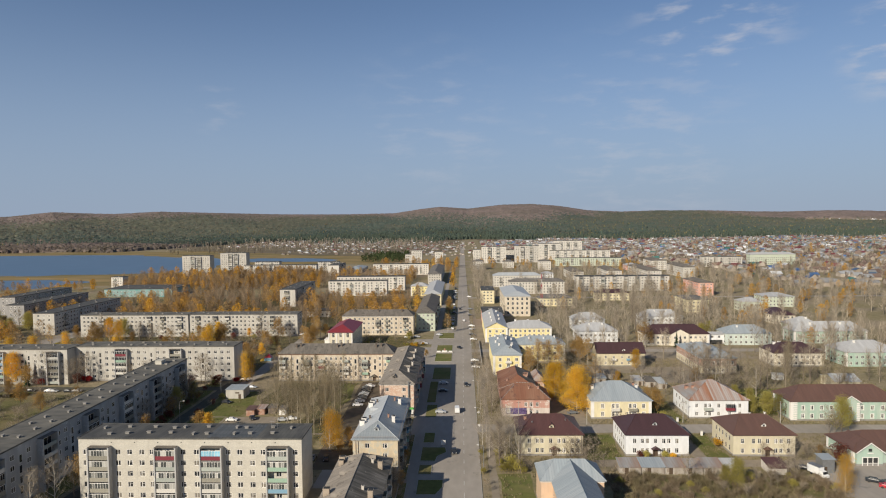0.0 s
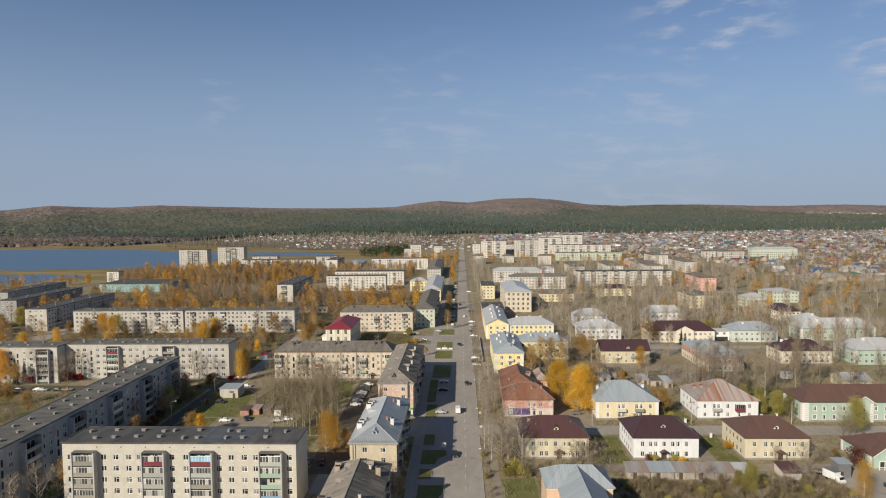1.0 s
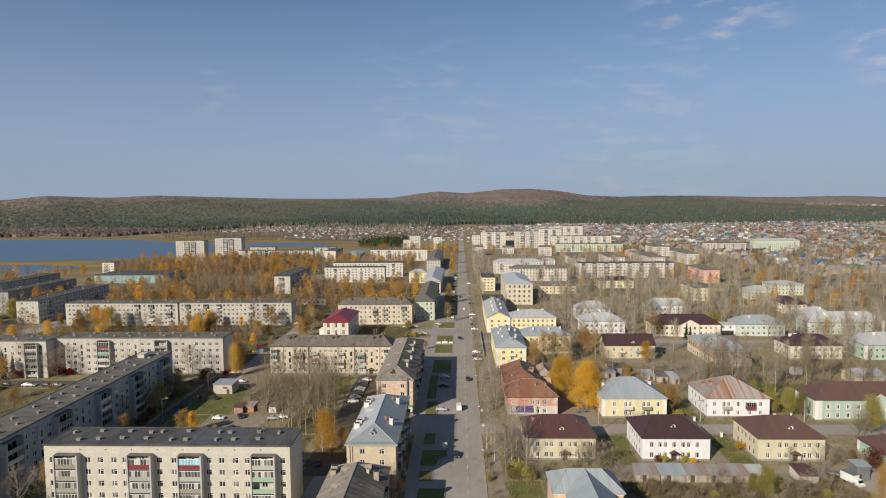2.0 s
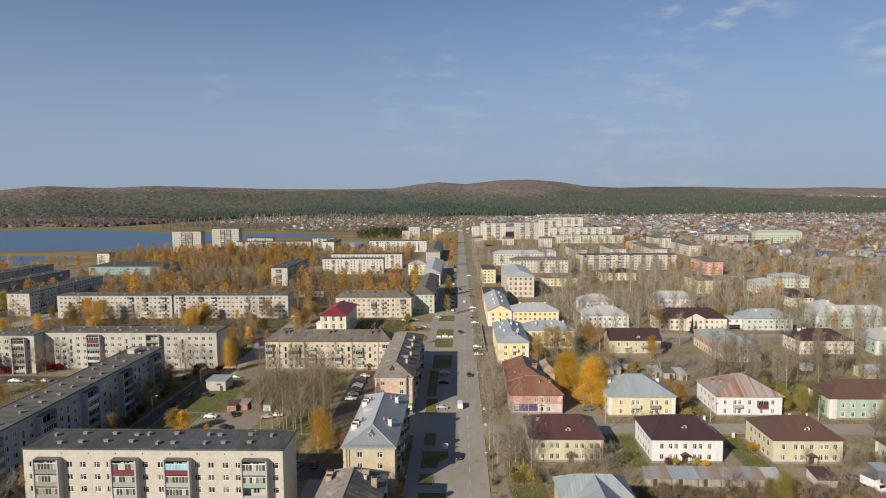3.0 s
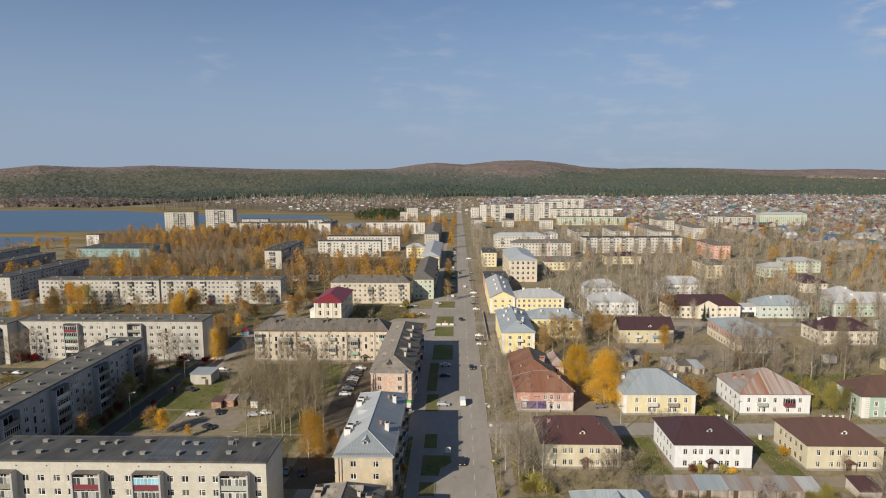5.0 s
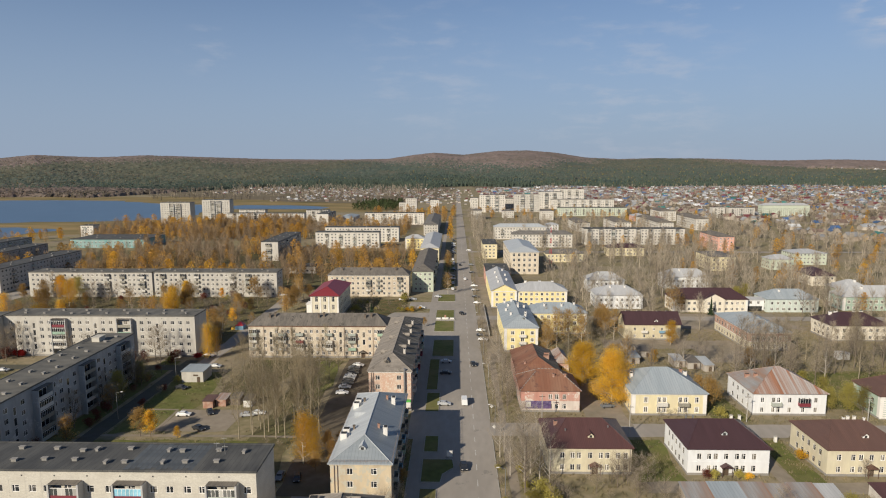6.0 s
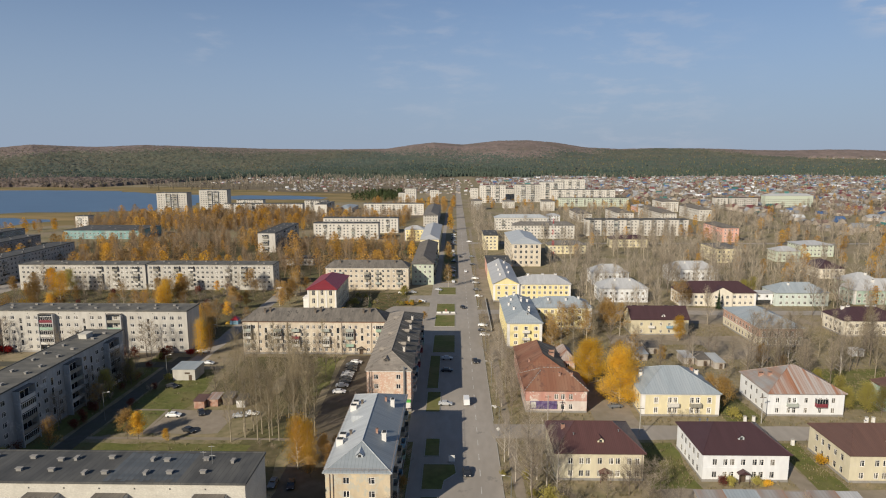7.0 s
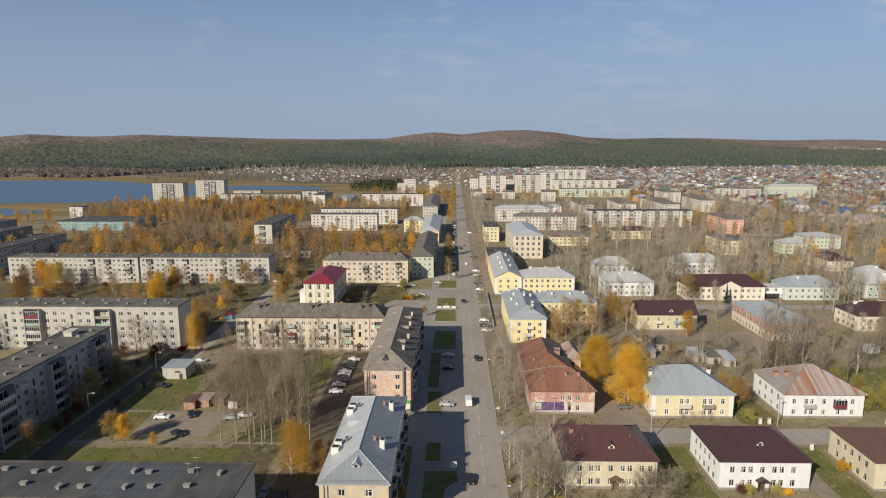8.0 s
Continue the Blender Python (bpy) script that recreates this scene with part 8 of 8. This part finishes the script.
def car(coat, x, y, rz, van=False, label=None):
    key = (coat, van)
    if key not in CARS:
        ob = thing("van" if van else "car", pose(x, y, 0.03, 0, 0, rz), label or ("%s %s standing on asphalt" % (coat, "delivery van" if van else "saloon car")), "van" if van else "car", "vehicles")
        if van:
            body = profile([(-2.5, 0.4), (-2.55, 0.95), (-2.2, 1.15), (-1.65, 2.0), (-1.4, 2.15), (2.45, 2.2), (2.55, 0.4)], 0.95, 0.85)
            win = Shape().box(-0.87, -1.5, 1.3, 0.87, 0.4, 1.85, 0, 0.02).box(-0.8, -2.12, 1.2, 0.8, -1.6, 1.9, 0, 0.12)
        else:
            body = profile([(-2.15, 0.35), (-2.2, 0.7), (-1.2, 0.92), (-0.5, 1.38), (0.9, 1.42), (1.55, 1.0), (2.1, 0.92), (2.15, 0.35)], 0.86, 0.66)
            win = Shape().box(-0.79, -0.72, 0.95, 0.79, 1.2, 1.33, 0, 0.07).box(-0.66, -0.98, 0.95, 0.66, 1.42, 1.3, 0, 0.2)
        part("body", body, ob, "", None, [COATS[coat]])
        part("window_band", win, ob, "", None, [DARKGLASS])
        fy = 1.5 if van else 1.32
        for sx in (-0.8, 0.8):
            for sy in (-fy, fy):
                part("wheel", WHEEL, ob, "", pose(sx, sy, 0.32))
        for sx in (-0.6, 0.6):
            part("headlight", Shape().box(-0.16, -0.03, -0.07, 0.16, 0.03, 0.07), ob, "", pose(sx, -2.19 if not van else -2.54, 0.68 if not van else 0.8), [TRIM])
        CARS[key] = ob
        return ob
    return copy_thing(CARS[key], pose(x, y, 0.03, 0, 0, rz))


# cars in the courtyards
for c, x, y, r in (("white", -42, 279, 85), ("dark", -43, 273, 88), ("silver", -43, 267, 92), ("dark", -43, 262, 88), ("silver", -43, 255.5, 90), ("white", -43, 250, 93), ("grey", -43.2, 276, 90), ("dark", -42.8, 258.8, 92), ("silver", -43, 264.6, 88), ("dark", -42.6, 270, 90), ("white", -89, 231, 92), ("dark", -80, 221, 60), ("dark", -81.5, 233, 30), ("silver", -69, 231, 100), ("white", -66, 232.5, 98), ("silver", -97, 277, 85), ("dark", -100, 254, 70), ("grey", -48, 193.5, 0), ("dark", -43.6, 193, 10), ("white", -189, 271, 90), ("silver", -176, 271, 92), ("dark", -198, 271.5, 90), ("white", -107, 406, 90), ("white", -272, 432, 80), ("silver", -270, 440, 80), ("dark", -273, 425, 80), ("white", -105, 290, 80)):
    car(c, x, y, r)
# cars along the street and among the houses
for c, x, y, r in (("silver", -8, 284, 92), ("dark", -8, 271, 90), ("silver", -8, 241, 88), ("white", 7.6, 330, 80), ("dark", 7.4, 322, 85), ("white", 7.8, 315, 82), ("white", 8, 388, 75), ("dark", -1, 363, 20), ("dark", 44, 248, 20), ("grey", 44.5, 240, 100), ("dark", 105.0, 186.6, 60), ("red", 121.6, 173.6, 60), ("dark", 120.4, 177.6, 60), ("dark", 124, 176, 62), ("dark", 2.6, 281, 8), ("dark", -2.1, 199.5, 4), ("white", -23, 376, 90), ("silver", -29, 397, 88), ("white", -35, 396, 95), ("white", 2, 460, 0), ("dark", -1, 520, 180), ("silver", -14.5, 404, 60), ("dark", -205.8, 269.5, 80), ("silver", -187, 270.6, 95), ("grey", -213, 270.2, 88), ("dark", -180, 270.8, 85)):
    car(c, x, y, r)
rp = random.Random(12)
for i in range(30):
    if rp.random() < 0.62:
        car(rp.choice(("dark", "grey", "dark", "silver", "white")), -6.4 + rp.uniform(-0.8, 0.8), 428 + 8.6 * i + rp.uniform(-2, 2), rp.choice((4, 86, 92, 180)))
for y, c in ((404, "dark"), (424, "silver"), (437, "white"), (486, "dark"), (520, "grey"), (602, "white")):
    car(c, 7.6, y, 80)
car("white", -1.4, 242.5, 182, True)
ob = thing("box_truck", pose(107.0, 181.9, 0.03, 0, 0, 20), "white box truck with a grey roof on a dirt yard", "truck", "vehicles")
part("cargo_box", Shape().box(-1.1, -0.9, 0.75, 1.1, 3.0, 2.95), ob, "", None, [COATS["white"]])
part("box_roof", Shape().box(-1.14, -0.94, 2.95, 1.14, 3.04, 3.02), ob, "", None, [STEEL])
part("cab", profile([(-2.8, 0.45), (-2.85, 1.05), (-2.3, 1.3), (-1.95, 2.05), (-1.0, 2.1), (-1.0, 0.45)], 0.98, 0.85), ob, "", None, [COATS["white"]])
part("windscreen", Shape().box(-0.82, -2.34, 1.35, 0.82, -1.9, 1.98, 0, 0.06), ob, "", None, [DARKGLASS])
part("chassis", Shape().box(-0.5, -2.4, 0.4, 0.5, 2.8, 0.75), ob, "", None, [TAR])
for sx in (-0.85, 0.85):
    for sy in (-1.9, 1.8):
        part("wheel", WHEEL, ob, "", pose(sx, sy, 0.32))

# ---- street furniture ----
def lamp(x, y, turn, h=8.5):
    key = "street_lamp"
    if key not in STOCK:
        ob = thing("street_lamp", pose(x, y, 0, 0, 0, turn), "tall grey steel street lamp beside the road", "street lamp", "street lamps")
        part("pole", Shape().tube((0, 0, 0), (0, 0, h), 0.11, 0.06, 8), ob, "", None, [STEEL])
        part("arm", Shape().tube((0, 0, h), (1.6, 0, h + 0.35), 0.045, 0.04, 6), ob, "", None, [STEEL])
        part("lamp_head", Shape().box(1.4, -0.15, h + 0.3, 2.1, 0.15, h + 0.42, 0, 0.04), ob, "", None, [TRIM])
        STOCK[key] = ob
        return
    copy_thing(STOCK[key], pose(x, y, 0, 0, 0, turn))


for i in range(9):
    lamp(7.2, 146 + 37 * i, 180)
for x, y in ((-108, 228), (-105.5, 262), (-104.8, 300), (-200, 282)):
    lamp(x, y, 0)
for x, y, h in ((46, 220, 9), (84, 229.5, 8.5), (120, 229.2, 8.5), (22, 228.8, 8.5)):
    ob = thing("utility_pole", pose(x, y, 0), "weathered grey utility pole by the side street", "pole", "utility poles")
    part("pole", Shape().tube((0, 0, 0), (0, 0, h), 0.15, 0.1, 8, cap=True), ob, "", None, [KERB])
    part("crossarm", Shape().box(-0.9, -0.06, h - 0.7, 0.9, 0.06, h - 0.55), ob, "", None, [DARKWOOD])
for x, y in ((6.9, 219), (7.0, 234)):
    ob = thing("road_sign", pose(x, y, 0), "yellow diamond road sign on a steel post", "road sign")
    part("post", Shape().tube((0, 0, 0), (0, 0, 3.0), 0.04, 0.04, 6), ob, "", None, [STEEL])
    part("plate", Shape().box(-0.42, -0.02, -0.42, 0.42, 0.02, 0.42), ob, "yellow and white diamond plate", pose(0, -0.06, 2.6, 0, 45, 0), [PAINT])
ob = thing("board_sign", pose(-5.8, 203.5, 0.12), "white double notice board on the kerb plot", "sign")
part("panel", Shape().box(-0.75, -0.05, 1.0, 0.75, 0.05, 2.6), ob, "", None, [TRIM])
for k in (-0.6, 0.6):
    part("post", Shape().box(k - 0.04, -0.04, 0, k + 0.04, 0.04, 1.0), ob, "", None, [STEEL])
# low wall along the pavement of the yellow houses
ob = thing("low_wall", pose(11.2, 352, 0), "low weathered concrete wall beside a yellow house", "wall")
part("coping", Shape().box(-0.2, -31, 1.0, 0.2, 31, 1.12), ob, "", None, [KERB])
for i in range(8):
    part("wall_panel", Shape().box(-0.13, -3.7, 0, 0.13, 3.7, 1.0, 0, 0.01), ob, "", pose(0, -27 + 7.75 * i, 0), [CONCRETE])
# aerials on the near flat roof
for x, y, h in ((-53.5, 169.5, 2.4), (-52.2, 170.2, 3.2), (-51.6, 169.0, 2.0)):
    ob = thing("roof_aerial", pose(x, y, 18.48), "thin steel aerial on a flat felt roof", "aerial", "roof aerials")
    part("mast", Shape().tube((0, 0, 0), (0, 0, h), 0.05, 0.03, 6), ob, "", None, [STEEL])
    part("crossbar", Shape().tube((-0.6, 0, h - 0.3), (0.6, 0, h - 0.3), 0.025, 0.025, 5), ob, "", None, [STEEL])
# meter boxes and gate pillars by the side street
for x, y in ((79.8, 230.6), (82.3, 230.6), (114.9, 230.6), (116.8, 230.6), (85.7, 216)):
    ob = thing("gate_pillar", pose(x, y, 0), "white-painted gate pillar beside the side street", "pillar", "gate pillars")
    part("shaft", Shape().box(-0.35, -0.35, 0, 0.35, 0.35, 1.6, 0, 0.03), ob, "", None, [TRIM])
    part("cap", Shape().box(-0.45, -0.45, 1.6, 0.45, 0.45, 1.75, 0, 0.1), ob, "", None, [KERB])
# mural boards on the derelict house
ob = thing("mural_board", pose(22.2, 235.9, 1.0), "faded purple graffiti board on a derelict wall", "sign")
PURPLE = surface("purple_graffiti", (0.035, 0.022, 0.085), (0.2, 0.16, 0.27), 0.9, 0.7, 0.0, stain=(0.1, 0.05, 0.15), amount=0.7, wide=0.6)
part("panel", Shape().box(-4.4, -0.1, 0.2, 3.6, 0.0, 2.7), ob, "", None, [PURPLE])
part("pale_patch", Shape().box(-4.2, -0.14, 0.6, -2.7, -0.1, 2.5), ob, "", None, [PAINT])
ob = thing("market_tent", pose(-107, 333, 0), "small red and blue market tent", "tent")
part("canopy", Shape().box(-2, -2, 1.9, 2, 2, 3.6, 0, 1.7), ob, "", None, [COATS["red"]])
part("side_cloth", Shape().box(-1.9, -1.9, 0.0, 1.9, 1.9, 1.9), ob, "", None, [PARAPETS[5]])
# yellow part of the inflatable
part("bench_cushion", Shape().box(-4.2, -1.6, 0, -2.1, 1.2, 0.9, 0, 0.2), ob, "yellow inflatable part", None, [surface("yellow_vinyl", (0.7, 0.42, 0.04), (0.6, 0.36, 0.04), 2.0, 0.5, 0.0)])
ob = thing("monument", pose(-9.5, 352, 0.02), "long low white stone memorial between lawn plots", "monument")
part("base", Shape().box(-4.8, -1.3, 0, 4.8, 1.3, 0.3), ob, "", None, [KERB])
for x, w, h in ((-3.4, 1.1, 0.9), (0.0, 1.6, 1.1), (3.4, 1.1, 0.9)):
    part("stone_block", Shape().box(x - w, -0.5, 0.3, x + w, 0.5, h, 0, 0.06), ob, "white-painted stone block", None, [TRIM])
part("stele", Shape().box(-0.5, -0.25, 1.1, 0.5, 0.25, 2.3, 0, 0.08), ob, "", None, [BRICK])
ob = thing("shop_awning", pose(-23, 235.9, 0), "bright green shop awning on a pink house front", "awning")
part("canopy", Shape().box(-6, -1.0, 3.3, 4.6, 0, 3.9, 0, 0.05), ob, "", None, [surface("bright_green_sheet", (0.1, 0.4, 0.08), (0.08, 0.34, 0.07), 2, 0.5, 0.0)])
part("sign_panel", Shape().box(2.6, -1.25, 1.6, 4.6, -1.02, 3.3), ob, "pale sign panel", None, [TRIM])
ob = thing("wall_duct", pose(-20.3, 235.6, 0), "tall grey sheet-metal duct up a house front", "duct")
part("pipe", Shape().tube((0, 0, 0), (0, 0, 14.2), 0.32, 0.32, 10, cap=True), ob, "", None, [STEEL])
for z in (3, 7, 11):
    part("bracket", Shape().box(-0.36, -0.05, z, 0.36, 0.38, z + 0.1), ob, "", None, [STEEL])
ob = thing("radio_mast", pose(66, 500, 0), "slim red and white lattice radio mast", "mast")
for i in range(8):
    a, b, z = 0.9 - 0.09 * i, 0.9 - 0.09 * (i + 1), 4.0 * i
    seg = Shape()
    for sx, sy in ((-1, -1), (1, -1), (1, 1), (-1, 1)):
        seg.tube((sx * a, sy * a, z), (sx * b, sy * b, z + 4), 0.09, 0.09, 5)
        seg.tube((sx * a, sy * a, z), (-sy * b, sx * b, z + 4), 0.05, 0.05, 4)
    part("mast_section", seg, ob, "", None, [COATS["red"] if i % 2 else PAINT])
